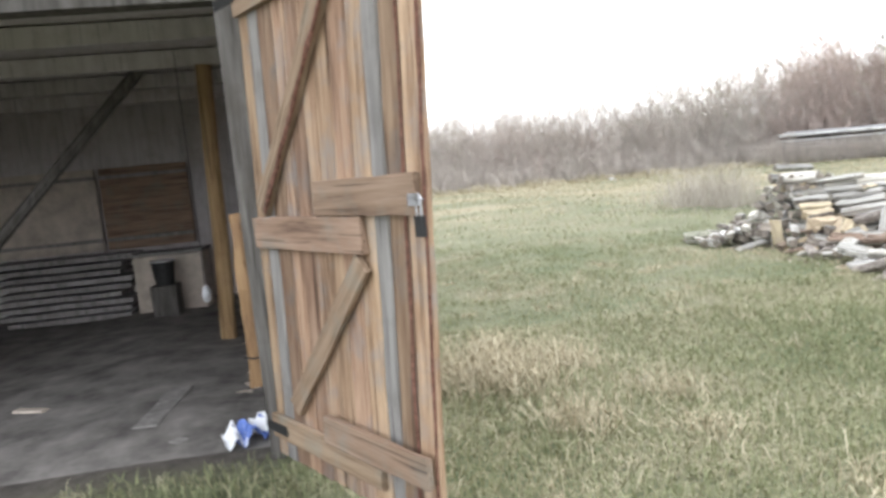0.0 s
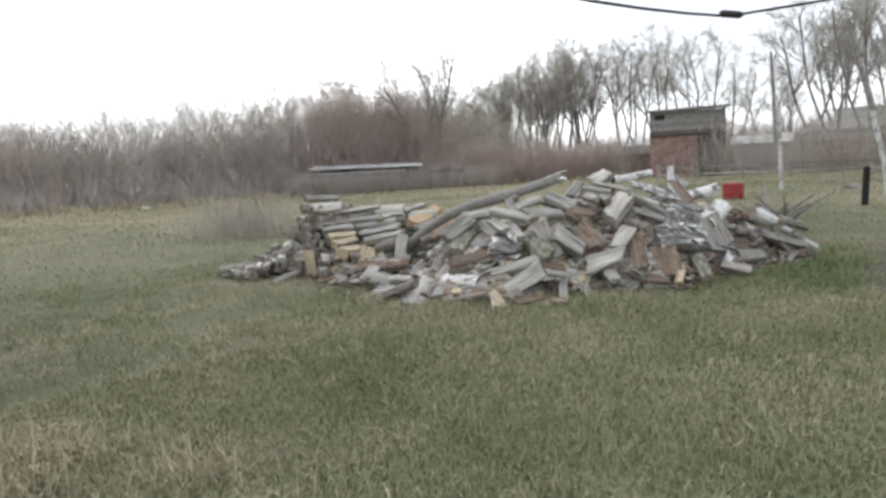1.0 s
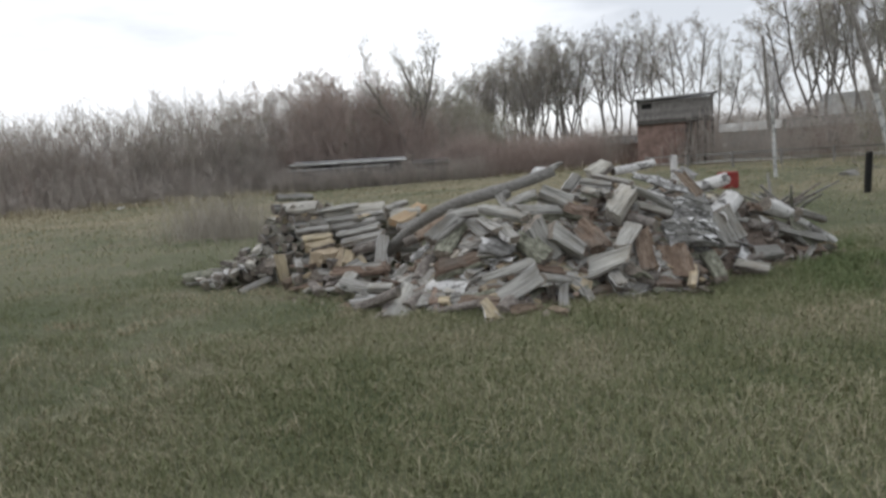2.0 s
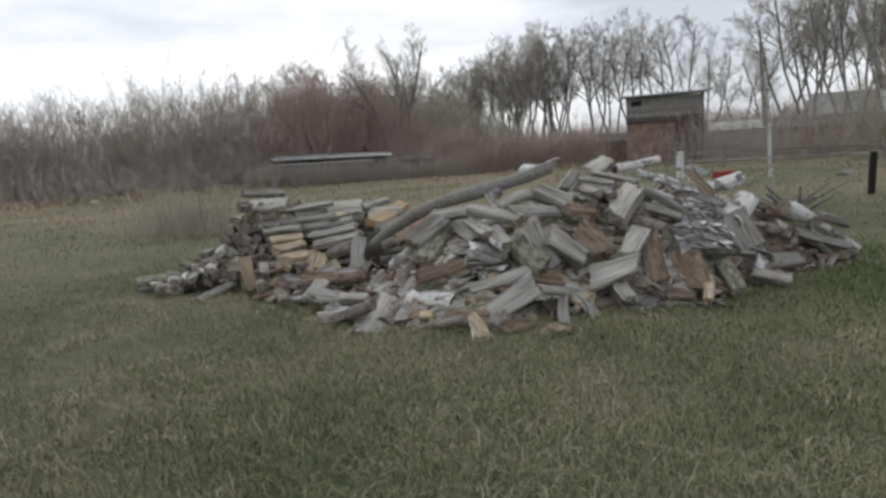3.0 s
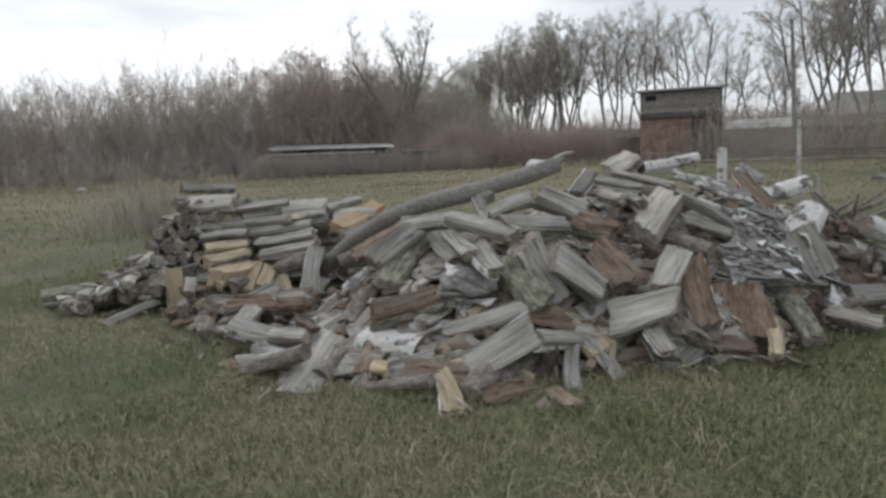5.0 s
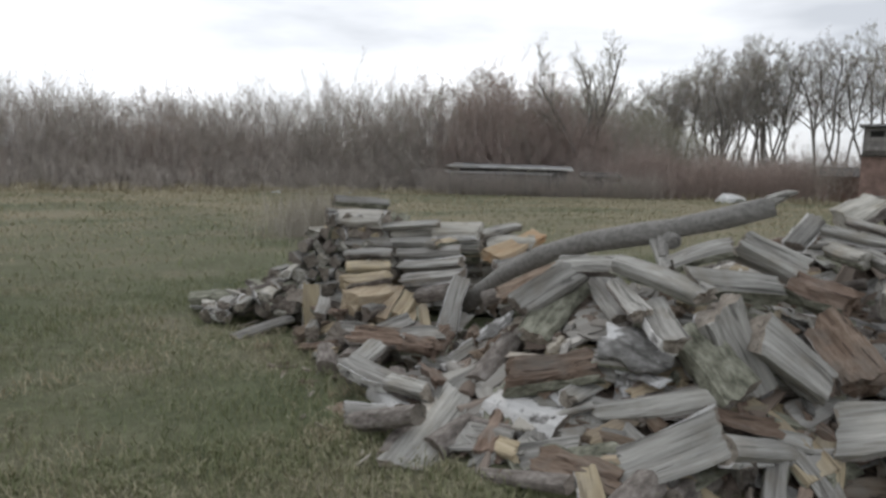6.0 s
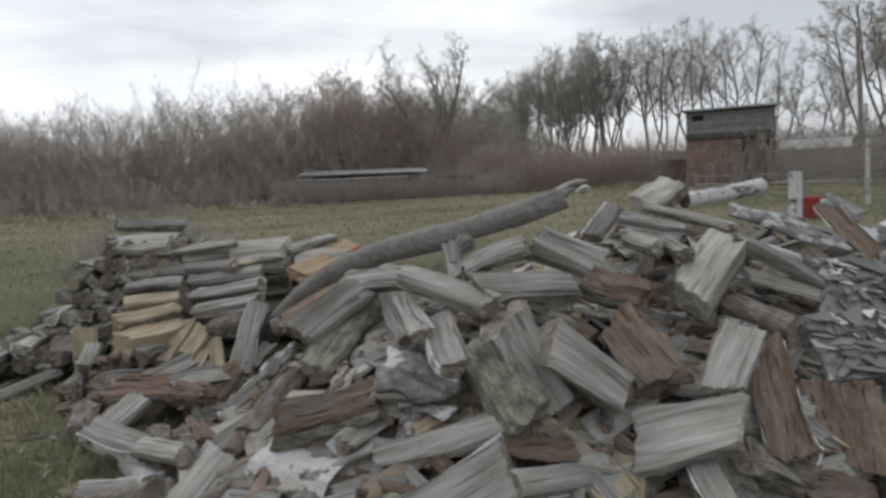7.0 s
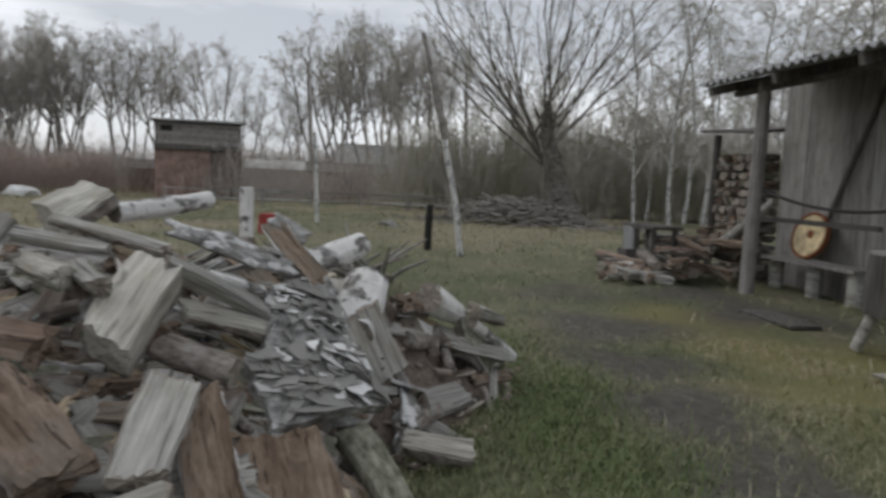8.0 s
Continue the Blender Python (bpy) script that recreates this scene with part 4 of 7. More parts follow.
def wood(kind, p, q, w, h, up=(0, 0, 1), group="firewood of the heap"):
    """One piece of firewood from p to q, w wide and h thick, its split face towards up."""
    COUNT[0] += 1
    rng = random.Random(1000 + COUNT[0])
    p, q = Vector(p), Vector(q)
    x = (q - p).normalized()
    y = Vector(up).cross(x).normalized()
    z = x.cross(y)
    m = Matrix((x, y, z)).transposed().to_4x4()
    m.translation = (p + q) / 2
    name, label, mat = LABELS[kind]
    L = (q - p).length
    if kind == "sheet":
        ob = new(name, mesh_of(name, sheet_body(L, w, h, rng), [mat, ROT], True))
        cat = "bark"
    else:
        bm, bk = log_body(kind, L, w, h, rng)
        end = END if kind in ("birch", "bark", "lichen", "grey") else mat
        ob = new(name, mesh_of(name, bm, [mat, end]))
        cat = "log"
        if bk:
            part("bark", bk, rng.choice((BARK, BARK, BIRCH, LICHEN)), ob)
    ob.matrix_world = m
    return tagged(ob, label, cat, group)




def heap_top(x, y):
    best = 0.0
    for cx, cy, rx, ry, h in HUMPS:
        r = math.hypot((x - cx) / rx, (y - cy) / ry)
        best = max(best, h * (1 - r ** 1.6))
    return best


def chips():
    """Splinters, bark crumbs and chips on the heap and round its foot."""
    rng = np.random.default_rng(17)
    box = np.array([(x, y, z) for x in (-.5, .5) for y in (-.5, .5) for z in (-.5, .5)])
    quads = np.array([(0, 1, 3, 2), (4, 6, 7, 5), (0, 4, 5, 1), (2, 3, 7, 6), (0, 2, 6, 4), (1, 5, 7, 3)])
    vs, fs = [], []
    while len(vs) < 2400:
        x, y = rng.uniform(4.4, 10.3), rng.uniform(4.9, 10.9)
        t = heap_top(x, y)
        foot = max(heap_top(x + dx, y + dy) for dx, dy in ((.3, 0), (-.3, 0), (0, .3), (0, -.3)))
        left = 4.6 < x < 6.6 and 7.4 < y < 10.4
        if t <= 0 and foot <= 0 and not left:
            continue
        if t <= 0 and rng.random() < 0.8:
            continue
        if rng.random() < 0.4:
            size = np.array([rng.uniform(.05, .22), rng.uniform(.015, .05), rng.uniform(.006, .02)])
        else:
            size = np.array([rng.uniform(.02, .09), rng.uniform(.015, .07), rng.uniform(.005, .02)])
        e = Euler((rng.normal(0, .5), rng.normal(0, .45), rng.uniform(0, 6.28))).to_matrix()
        b = (box + rng.uniform(-.16, .16, (8, 3))) * size
        z = max(0.012, t - 0.12 + rng.uniform(-.05, .05)) if t > 0 else 0.012 + 0.5 * size[2]
        p = b @ np.array(e).T + np.array([x, y, z])
        fs.append(quads + 8 * len(vs))
        vs.append(p)
    tagged(new("wood_chips", raw_mesh("wood_chips", np.concatenate(vs), np.concatenate(fs), [CHIPS])), "splinters, chips and bark crumbs among the logs", "chips", kind="stuff")


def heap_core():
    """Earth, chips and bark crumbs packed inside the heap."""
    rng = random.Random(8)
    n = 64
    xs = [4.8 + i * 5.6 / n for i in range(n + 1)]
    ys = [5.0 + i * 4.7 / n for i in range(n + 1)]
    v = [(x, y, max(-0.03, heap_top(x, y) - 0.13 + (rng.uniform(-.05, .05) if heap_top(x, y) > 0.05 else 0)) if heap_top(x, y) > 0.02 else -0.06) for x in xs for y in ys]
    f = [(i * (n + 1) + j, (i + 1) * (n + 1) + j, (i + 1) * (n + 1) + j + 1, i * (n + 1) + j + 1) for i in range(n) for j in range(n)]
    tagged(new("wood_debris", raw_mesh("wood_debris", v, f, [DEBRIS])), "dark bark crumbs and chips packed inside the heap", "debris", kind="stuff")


def loose_heap():
    """Pieces that lie between and behind those told apart."""
    rng = random.Random(21)
    kinds = ["grey"] * 9 + ["tan"] * 2 + ["rot"] * 4 + ["birch"] * 1 + ["lichen"] * 2 + ["sheet"] * 2 + ["bark"] * 3
    made = 0
    while made < 210:
        x, y = rng.uniform(4.9, 10.2), rng.uniform(5.1, 8.9)
        t = heap_top(x, y)
        if t < 0.06 or x < 5.6 and y < 7.3 or y > 7.7 and rng.random() < 0.7:
            continue
        gx = (heap_top(x + .1, y) - heap_top(x - .1, y)) / .2
        gy = (heap_top(x, y + .1) - heap_top(x, y - .1)) / .2
        nrm = Vector((-gx, -gy, 1)).normalized()
        a = rng.uniform(0, math.tau)
        d = Vector((math.cos(a), math.sin(a), rng.uniform(-.35, .35)))
        d = (d - nrm * d.dot(nrm) * 0.8).normalized()
        kind = rng.choice(kinds)
        L = rng.uniform(0.24, 0.46)
        w = rng.uniform(0.08, 0.22)
        h = 0.014 if kind == "sheet" else (w if kind in ("birch", "bark") else w * rng.uniform(0.25, 0.7))
        if kind in ("birch", "bark"):
            w *= 0.75
            h *= 0.75
        c = Vector((x, y, t - (0.055 if x > 6.4 else 0.10) - 0.3 * h))
        p, q = c - d * L / 2, c + d * L / 2
        low = min(p.z, q.z) - 0.45 * min(w, h)
        if low < 0:
            p.z -= low
            q.z -= low
        up = (nrm + Vector((rng.uniform(-.4, .4), rng.uniform(-.4, .4), 0))).normalized()
        made += 1
        if x > 8.2 and y < 6.3 and made % 4:
            continue
        wood(kind, p, q, w, h, up)


def small_pieces():
    """Splinters, thin slabs and broken bark lying in the gaps between the logs."""
    rng = random.Random(77)
    scraps = {"grey": "weathered grey splinter lying between the logs", "rot": "crumbling brown scrap of rotten wood in the heap", "lichen": "scrap of bark with grey-green lichen in the heap",
              "sheet": "strip of grey and white birch bark in the heap", "tan": "pale yellowish splinter lying between the logs", "bark": "short thin stick with brown bark in the heap"}
    made, single, vs, fs = 0, 0, [], []
    while made < 760:
        if made < 190:
            x, y = rng.uniform(6.0, 7.3), rng.uniform(7.2, 8.3)
        else:
            x, y = rng.uniform(5.2, 10.1), rng.uniform(5.1, 7.9)
        t = heap_top(x, y)
        if t < 0.08 or x > 8.55 and rng.random() < 0.75:
            continue
        gx = (heap_top(x + .1, y) - heap_top(x - .1, y)) / .2
        gy = (heap_top(x, y + .1) - heap_top(x, y - .1)) / .2
        nrm = Vector((-gx, -gy, 1)).normalized()
        a = rng.uniform(0, math.tau)
        d = Vector((math.cos(a), math.sin(a), rng.uniform(-.5, .5)))
        d = (d - nrm * d.dot(nrm) * 0.75).normalized()
        kind = rng.choice(("grey", "grey", "grey", "rot", "lichen", "sheet", "tan", "bark"))
        L, w = rng.uniform(0.16, 0.36), rng.uniform(0.045, 0.11)
        h = 0.012 if kind == "sheet" else (w * 0.8 if kind == "bark" else w * rng.uniform(0.25, 0.6))
        c = Vector((x, y, t - 0.05))
        p, q = c - d * L / 2, c + d * L / 2
        low = min(p.z, q.z) - 0.45 * min(w, h)
        if low < 0:
            p.z -= low
            q.z -= low
        y_ax = (nrm + Vector((rng.uniform(-.6, .6), rng.uniform(-.6, .6), 0))).cross(d).normalized()
        z_ax = d.cross(y_ax)
        bm, bark = log_body("bark" if kind == "bark" else "grey", L, w, max(h, 0.015), rng)
        if bark:
            bark.free()
        if y < 7.0 and single < 300:
            m = Matrix((d, y_ax, z_ax)).transposed().to_4x4()
            m.translation = (p + q) / 2
            mat = {"rot": ROT, "lichen": LICHEN, "sheet": FLAKE, "tan": TAN, "bark": BARK}.get(kind, GREY)
            ob = new("wood_scrap", mesh_of("wood_scrap", bm, [mat, mat]))
            ob.matrix_world = m
            tagged(ob, scraps[kind], "scrap", "scraps of the heap")
            single += 1
            made += 1
            continue
        n = len(vs)
        bm.verts.index_update()
        vs += [(p + q) / 2 + d * v.co.x + y_ax * v.co.y + z_ax * v.co.z for v in bm.verts]
        fs += [tuple(n + v.index for v in f.verts) for f in bm.faces]
        bm.free()
        made += 1
    me = bpy.data.meshes.new("broken_wood")
    me.from_pydata(vs, [], fs)
    me.materials.append(SPLINTERS)
    tagged(new("broken_wood", me), "broken bits of grey and brown wood between the logs", "wood", kind="stuff")


def stacked_rows():
    """The neat stack beside the heap: rows across, and a column of log ends at its corner."""
    rng = random.Random(33)
    ax = Vector((0.85, -0.50, 0.03)).normalized()
    back = Vector((0.50, 0.85, 0))
    for layer in range(8):
        for col in range(4):
            for deep in range(2):
                if layer > 6 and col > 0 or layer > 5 and col > 2:
                    continue
                c = Vector((5.62, 10.05, 0.08 + layer * 0.118)) + ax * (0.47 * col - 0.02 + rng.uniform(-.04, .04)) + back * (0.22 + deep * 0.2 - 0.02 * layer + rng.uniform(-.03, .03))
                d = (ax + Vector((rng.uniform(-.1, .1), rng.uniform(-.1, .1), rng.uniform(-.06, .06)))).normalized() * rng.uniform(0.2, 0.24)
                wood(rng.choice(("grey", "grey", "block", "tan", "block")), c - d, c + d, rng.uniform(.15, .21), rng.uniform(.11, .135), (-0.3, -0.4, 0.85), "firewood of the stack")
    for col in range(9):
        for row in range(1 + int(7.8 * (0.45 + 0.55 * min(1, col / 2.5)))):
            c = Vector((4.86, 10.10, 0.07)) + Vector((0.115, -0.035, 0)) * (col + 0.4 * (row % 2)) + Vector((0.035, 0.05, 0.118)) * row
            d = Vector((0.42 + rng.uniform(-.12, .12), 0.88, rng.uniform(-.08, .08))).normalized() * rng.uniform(.17, .21)
            wood(rng.choice(("grey", "grey", "bark", "block", "lichen", "block")), c - d, c + d, rng.uniform(.08, .15), rng.uniform(.07, .13), (rng.uniform(-1, 1), 0, 0.7), "firewood of the stack")
    for k in range(14):
        c = Vector((6.62 + 0.12 * (k % 4), 9.85 - 0.08 * (k % 4), 0.10 + 0.19 * (k // 4)))
        d = Vector((0.45 + rng.uniform(-.15, .15), 0.88, rng.uniform(-.1, .1))).normalized() * 0.2
        wood(rng.choice(("bark", "grey", "rot", "lichen")), c - d, c + d, rng.uniform(.11, .16), rng.uniform(.10, .14), (rng.uniform(-.5, .5), 0, 1), "firewood of the stack")
    for k in range(44):
        c = Vector((rng.uniform(4.3, 5.0), 0, 0))
        c.z = 0.06 + rng.random() * 0.5 * (c.x - 4.3)
        c.y = 13.6 - 0.68 * c.x + rng.uniform(-.5, .5)
        a = rng.uniform(0.5, 2.0)
        d = Vector((math.cos(a), math.sin(a), rng.uniform(-.1, .15))) * 0.17
        wood(rng.choice(("bark", "grey", "block", "grey", "lichen")), c - d, c + d, rng.uniform(.07, .13), rng.uniform(.06, .11), (rng.uniform(-.6, .6), rng.uniform(-.5, .3), 1), "firewood of the stack")
    for k in range(42):
        c = Vector((rng.uniform(4.95, 6.1), rng.uniform(7.4, 9.6), 0.07 + 0.09 * (k % 3)))
        a = rng.uniform(0, 3.1)
        d = Vector((math.cos(a), math.sin(a), rng.uniform(-.1, .3))) * rng.uniform(.12, .2)
        c.z += abs(d.z)
        wood(rng.choice(("bark", "rot", "grey", "rot", "tan", "grey")), c - d, c + d, rng.uniform(.09, .15), rng.uniform(.07, .11), (rng.uniform(-.5, .5), -.4, .8))


def long_trunk():
    t = thing("felled_trunk", pose(6.7, 7.4, 0), "long grey felled tree trunk leaning on the heap", "trunk")
    pts = [(-0.47, 1.9, 0.12), (-0.44, 1.46, 0.37), (-0.40, 1.05, 0.61), (-0.34, 0.62, 0.81), (-0.22, 0.22, 0.95), (-0.03, -0.10, 1.035), (0.08, -0.22, 1.075), (0.28, -0.42, 1.15), (0.46, -0.58, 1.23)]
    part("stem", rod(pts, [0.074, 0.075, 0.069, 0.071, 0.066, 0.069, 0.063, 0.064, 0.058], 16, 4, 0.07), [TRUNKBARK], t, smooth=True)
    part("knot", rod([(0.06, -0.20, 1.02), (0.02, -0.265, 1.00), (0.012, -0.29, 0.995), (0.016, -0.283, 0.995)], [0.06, 0.052, 0.04, 0.026], 10, 2, 0.14), TRUNKBARK, t, "round swollen knot")
    part("branch_stub", rod([(0.03, -0.16, 1.02), (-0.06, -0.28, 0.95), (-0.11, -0.35, 0.91)], [0.05, 0.036, 0.03], 8, 3, 0.14), TRUNKBARK, t)
    part("splinter", rod([(0.43, -0.56, 1.25), (0.50, -0.63, 1.30), (0.53, -0.67, 1.31)], [0.05, 0.025, 0.008], 7, 3, 0.2), GREY, t)


def bark_slab(corners, seed, rows, cols):
    """A broad slab of old birch with lifted, overlapping flakes of bark; corners go round from the upper near end."""
    rng = random.Random(seed)
    a, b, c, d = [Vector(p) for p in corners]
    nrm = (b - a).cross(d - a).normalized()
    if nrm.z < 0:
        nrm = -nrm
    mid = (a + b + c + d) / 4
    t = thing("birch_slab", pose(*mid), "broad slab of old birch with flaking grey and white bark", "log", "firewood of the heap")

    def at(u, v):
        p = a.lerp(b, u).lerp(d.lerp(c, u), v)
        return p - mid - nrm * 0.30 * (b - a).length * ((u - .5) ** 2) + nrm * 0.02 * noise.noise(Vector((u * 4, v * 4, seed)))

    bm = bmesh.new()
    n = 9
    top, low = [], []
    for i in range(n):
        r0, r1 = [], []
        for j in range(n):
            u, v = i / (n - 1), j / (n - 1)
            e = Vector((rng.uniform(-.012, .012), rng.uniform(-.012, .012), 0)) if i in (0, n - 1) or j in (0, n - 1) else Vector()
            r0.append(bm.verts.new(at(u, v) + e))
            r1.append(bm.verts.new(at(u, v) + e - nrm * 0.06))
        top.append(r0), low.append(r1)
    for i in range(n - 1):
        for j in range(n - 1):
            bm.faces.new((top[i][j], top[i + 1][j], top[i + 1][j + 1], top[i][j + 1]))
            bm.faces.new((low[i][j], low[i][j + 1], low[i + 1][j + 1], low[i + 1][j]))
    for k in range(n - 1):
        for e in (0, n - 1):
            bm.faces.new((top[k][e], top[k + 1][e], low[k + 1][e], low[k][e]))
            bm.faces.new((top[e][k], top[e][k + 1], low[e][k + 1], low[e][k]))
    bmesh.ops.recalc_face_normals(bm, faces=bm.faces)
    part("slab", bm, FLAKE, t)
    vs, fs = [], []
    wide, tall = (b - a).length, (d - a).length
    for k in range(rows * cols):
        u, v = rng.uniform(0, 1), rng.uniform(0, 1)
        g, big = rng.gauss(0.6, 0.55), rng.choice((0.45, 0.6, 0.8, 1.1, 1.5, 2.3))
        ra, rb = rng.uniform(.03, .06) * big, rng.uniform(.009, .026) * big
        lift, first, base = rng.uniform(.004, .03), len(vs), rng.uniform(.004, .016)
        ring = []
        for q in range(8):
            e = q * math.tau / 8
            r = rng.uniform(.5, 1.25)
            x, y = ra * r * math.cos(e), rb * r * math.sin(e)
            ring.append((u + (x * math.cos(g) - y * math.sin(g)) / wide, v + (x * math.sin(g) + y * math.cos(g)) / tall, y / rb))
        for h in (0.003, 0.0):
            for x, y, s in ring:
                x, y = min(1.02, max(-.02, x)), min(1.03, max(-.02, y))
                vs.append(at(x, y) + nrm * (base + lift * (1 + s) * 0.5 + h))
        fs += [tuple(first + q for q in range(8)), tuple(first + 15 - q for q in range(8))]
        fs += [(first + q, first + (q + 1) % 8, first + 8 + (q + 1) % 8, first + 8 + q) for q in range(8)]
    me = bpy.data.meshes.new("bark_flakes")
    me.from_pydata(vs, [], fs)
    me.materials.append(FLAKES)
    ob = new("bark_flakes", me)
    ob.parent = t
    tagged(ob, "lifted grey and white flakes of bark", kind="stuff")


heap_core()
chips()
long_trunk()

# ---- firewood that can be told apart ----
wood("grey", (4.93, 6.81, 0.02), (5.39, 7.19, 0.20), 0.196, 0.068, (-0.07, -0.35, 0.94))
wood("grey", (4.85, 7.48, 0.04), (5.17, 7.30, 0.06), 0.127, 0.102, (-0.28, -0.41, 0.87))
wood("bark", (4.86, 7.38, 0.04), (5.05, 6.90, 0.23), 0.127, 0.102, (-0.51, 0.14, 0.85))
wood("grey", (5.16, 7.44, 0.03), (5.54, 7.29, 0.23), 0.125, 0.088, (-0.54, -0.37, 0.75))
wood("grey", (5.41, 7.85, 0.04), (5.76, 7.78, 0.28), 0.097, 0.068, (-0.57, -0.44, 0.69))
wood("birch", (5.55, 7.06, 0.11), (5.74, 6.66, 0.10), 0.296, 0.296, (-0.39, -0.19, 0.90))
wood("grey", (5.44, 6.61, 0.04), (5.71, 6.50, 0.12), 0.150, 0.105, (-0.40, -0.35, 0.85))
wood("bark", (5.23, 6.63, 0.02), (5.44, 6.19, 0.14), 0.085, 0.059, (-0.49, 0.01, 0.87))
wood("tan", (5.65, 6.42, 0.10), (5.40, 5.96, 0.02), 0.099, 0.059, (-0.13, -0.10, 0.99))
wood("grey", (5.77, 6.32, 0.05), (6.14, 6.07, 0.29), 0.249, 0.137, (-0.62, -0.21, 0.75))
wood("grey", (5.86, 6.59, 0.24), (6.25, 6.19, 0.43), 0.111, 0.078, (-0.57, -0.18, 0.80))
wood("grey", (6.06, 5.99, 0.27), (6.61, 6.07, 0.14), 0.119, 0.095, (0.27, -0.30, 0.92))
wood("grey", (6.13, 5.98, 0.22), (6.25, 6.09, 0.02), 0.102, 0.061, (0.58, 0.51, 0.63))
wood("grey", (6.38, 6.01, 0.19), (6.11, 5.77, 0.02), 0.085, 0.051, (-0.32, -0.28, 0.90))
wood("grey", (6.65, 6.06, 0.17), (6.41, 5.68, 0.02), 0.083, 0.045, (-0.31, -0.17, 0.94))
wood("grey", (6.72, 5.99, 0.26), (6.91, 5.65, 0.41), 0.265, 0.066, (-0.62, -0.01, 0.78))
wood("grey", (6.58, 6.11, 0.29), (6.99, 6.16, 0.36), 0.144, 0.058, (-0.11, -0.30, 0.95))
wood("grey", (6.80, 5.82, 0.15), (7.13, 5.73, 0.06), 0.143, 0.100, (0.11, -0.49, 0.86))
wood("lichen", (6.33, 6.54, 0.62), (6.31, 6.19, 0.39), 0.244, 0.147, (-0.38, -0.48, 0.79))
wood("grey", (6.42, 6.46, 0.75), (6.52, 6.26, 0.37), 0.229, 0.137, (-0.31, -0.87, 0.38))
wood("grey", (6.51, 6.31, 0.65), (6.77, 6.12, 0.39), 0.240, 0.168, (-0.02, -0.81, 0.59))
wood("rot", (7.07, 6.38, 0.61), (6.99, 6.06, 0.42), 0.213, 0.171, (-0.44, -0.38, 0.81))
wood("grey", (7.40, 5.95, 0.63), (7.01, 5.81, 0.46), 0.176, 0.053, (-0.30, -0.23, 0.92))
wood("grey", (6.67, 7.24, 1.00), (6.51, 6.93, 0.86), 0.068, 0.045, (-0.28, -0.25, 0.93))
wood("grey", (6.60, 6.99, 0.88), (6.90, 6.84, 0.99), 0.103, 0.083, (-0.47, -0.38, 0.80))
wood("grey", (7.00, 6.91, 0.99), (7.24, 6.68, 0.85), 0.173, 0.138, (-0.21, -0.64, 0.73))
wood("grey", (6.34, 7.15, 0.87), (6.43, 6.54, 0.79), 0.112, 0.090, (-0.41, -0.19, 0.89))
wood("grey", (6.43, 6.65, 0.84), (6.94, 6.59, 0.78), 0.152, 0.122, (0.05, -0.50, 0.87))
wood("rot", (7.12, 6.63, 0.80), (7.27, 6.37, 0.73), 0.187, 0.150, (-0.40, -0.43, 0.81))
wood("grey", (6.84, 8.39, 0.76), (6.70, 7.78, 0.77), 0.073, 0.045, (-0.24, 0.06, 0.97))
wood("grey", (6.45, 7.50, 0.76), (6.25, 6.93, 0.61), 0.151, 0.053, (-0.24, -0.15, 0.96))
wood("grey", (6.29, 7.09, 0.78), (6.14, 6.65, 0.69), 0.100, 0.070, (-0.25, -0.12, 0.96))
wood("lichen", (5.91, 7.31, 0.41), (6.40, 7.54, 0.71), 0.236, 0.165, (-0.29, -0.46, 0.84))
wood("grey", (6.52, 8.44, 0.44), (6.73, 8.06, 0.70), 0.121, 0.072, (-0.75, 0.05, 0.66))
wood("grey", (6.30, 6.77, 0.70), (6.10, 6.36, 0.62), 0.135, 0.094, (-0.21, -0.08, 0.97))
wood("rot", (5.59, 7.01, 0.32), (5.95, 6.75, 0.43), 0.190, 0.133, (-0.49, -0.31, 0.82))
wood("sheet", (5.73, 7.66, 0.38), (5.85, 7.47, 0.53), 0.114, 0.012, (-0.76, 0.00, 0.65))
wood("bark", (5.52, 7.26, 0.22), (5.87, 7.50, 0.38), 0.141, 0.127, (-0.14, -0.39, 0.91))
wood("grey", (5.93, 6.74, 0.48), (6.16, 6.54, 0.48), 0.065, 0.045, (-0.35, -0.39, 0.85))
wood("sheet", (5.97, 6.74, 0.58), (6.20, 6.49, 0.53), 0.240, 0.024, (-0.33, -0.43, 0.84))
wood("sheet", (6.06, 6.62, 0.42), (6.09, 6.40, 0.43), 0.070, 0.012, (-0.42, 0.01, 0.91))
wood("grey", (5.74, 6.68, 0.29), (6.12, 6.83, 0.36), 0.108, 0.087, (-0.03, -0.33, 0.94))
wood("rot", (6.14, 6.15, 0.36), (6.45, 6.09, 0.28), 0.096, 0.048, (0.12, -0.52, 0.84))
wood("bark", (5.08, 8.36, 0.06), (5.29, 8.64, 0.10), 0.178, 0.160, (0.08, -0.19, 0.98))
wood("bark", (5.27, 8.41, 0.05), (5.49, 8.62, 0.11), 0.164, 0.148, (0.03, -0.30, 0.95))
wood("bark", (5.51, 8.49, 0.05), (5.80, 8.86, 0.13), 0.170, 0.153, (0.03, -0.23, 0.97))
wood("grey", (5.09, 8.71, 0.17), (5.41, 8.85, 0.09), 0.187, 0.150, (0.39, -0.35, 0.85))
wood("bark", (5.29, 8.67, 0.06), (5.57, 8.86, 0.12), 0.190, 0.171, (0.04, -0.37, 0.93))
wood("rot", (5.62, 8.83, 0.09), (5.91, 8.43, 0.08), 0.082, 0.066, (-0.38, -0.27, 0.89))
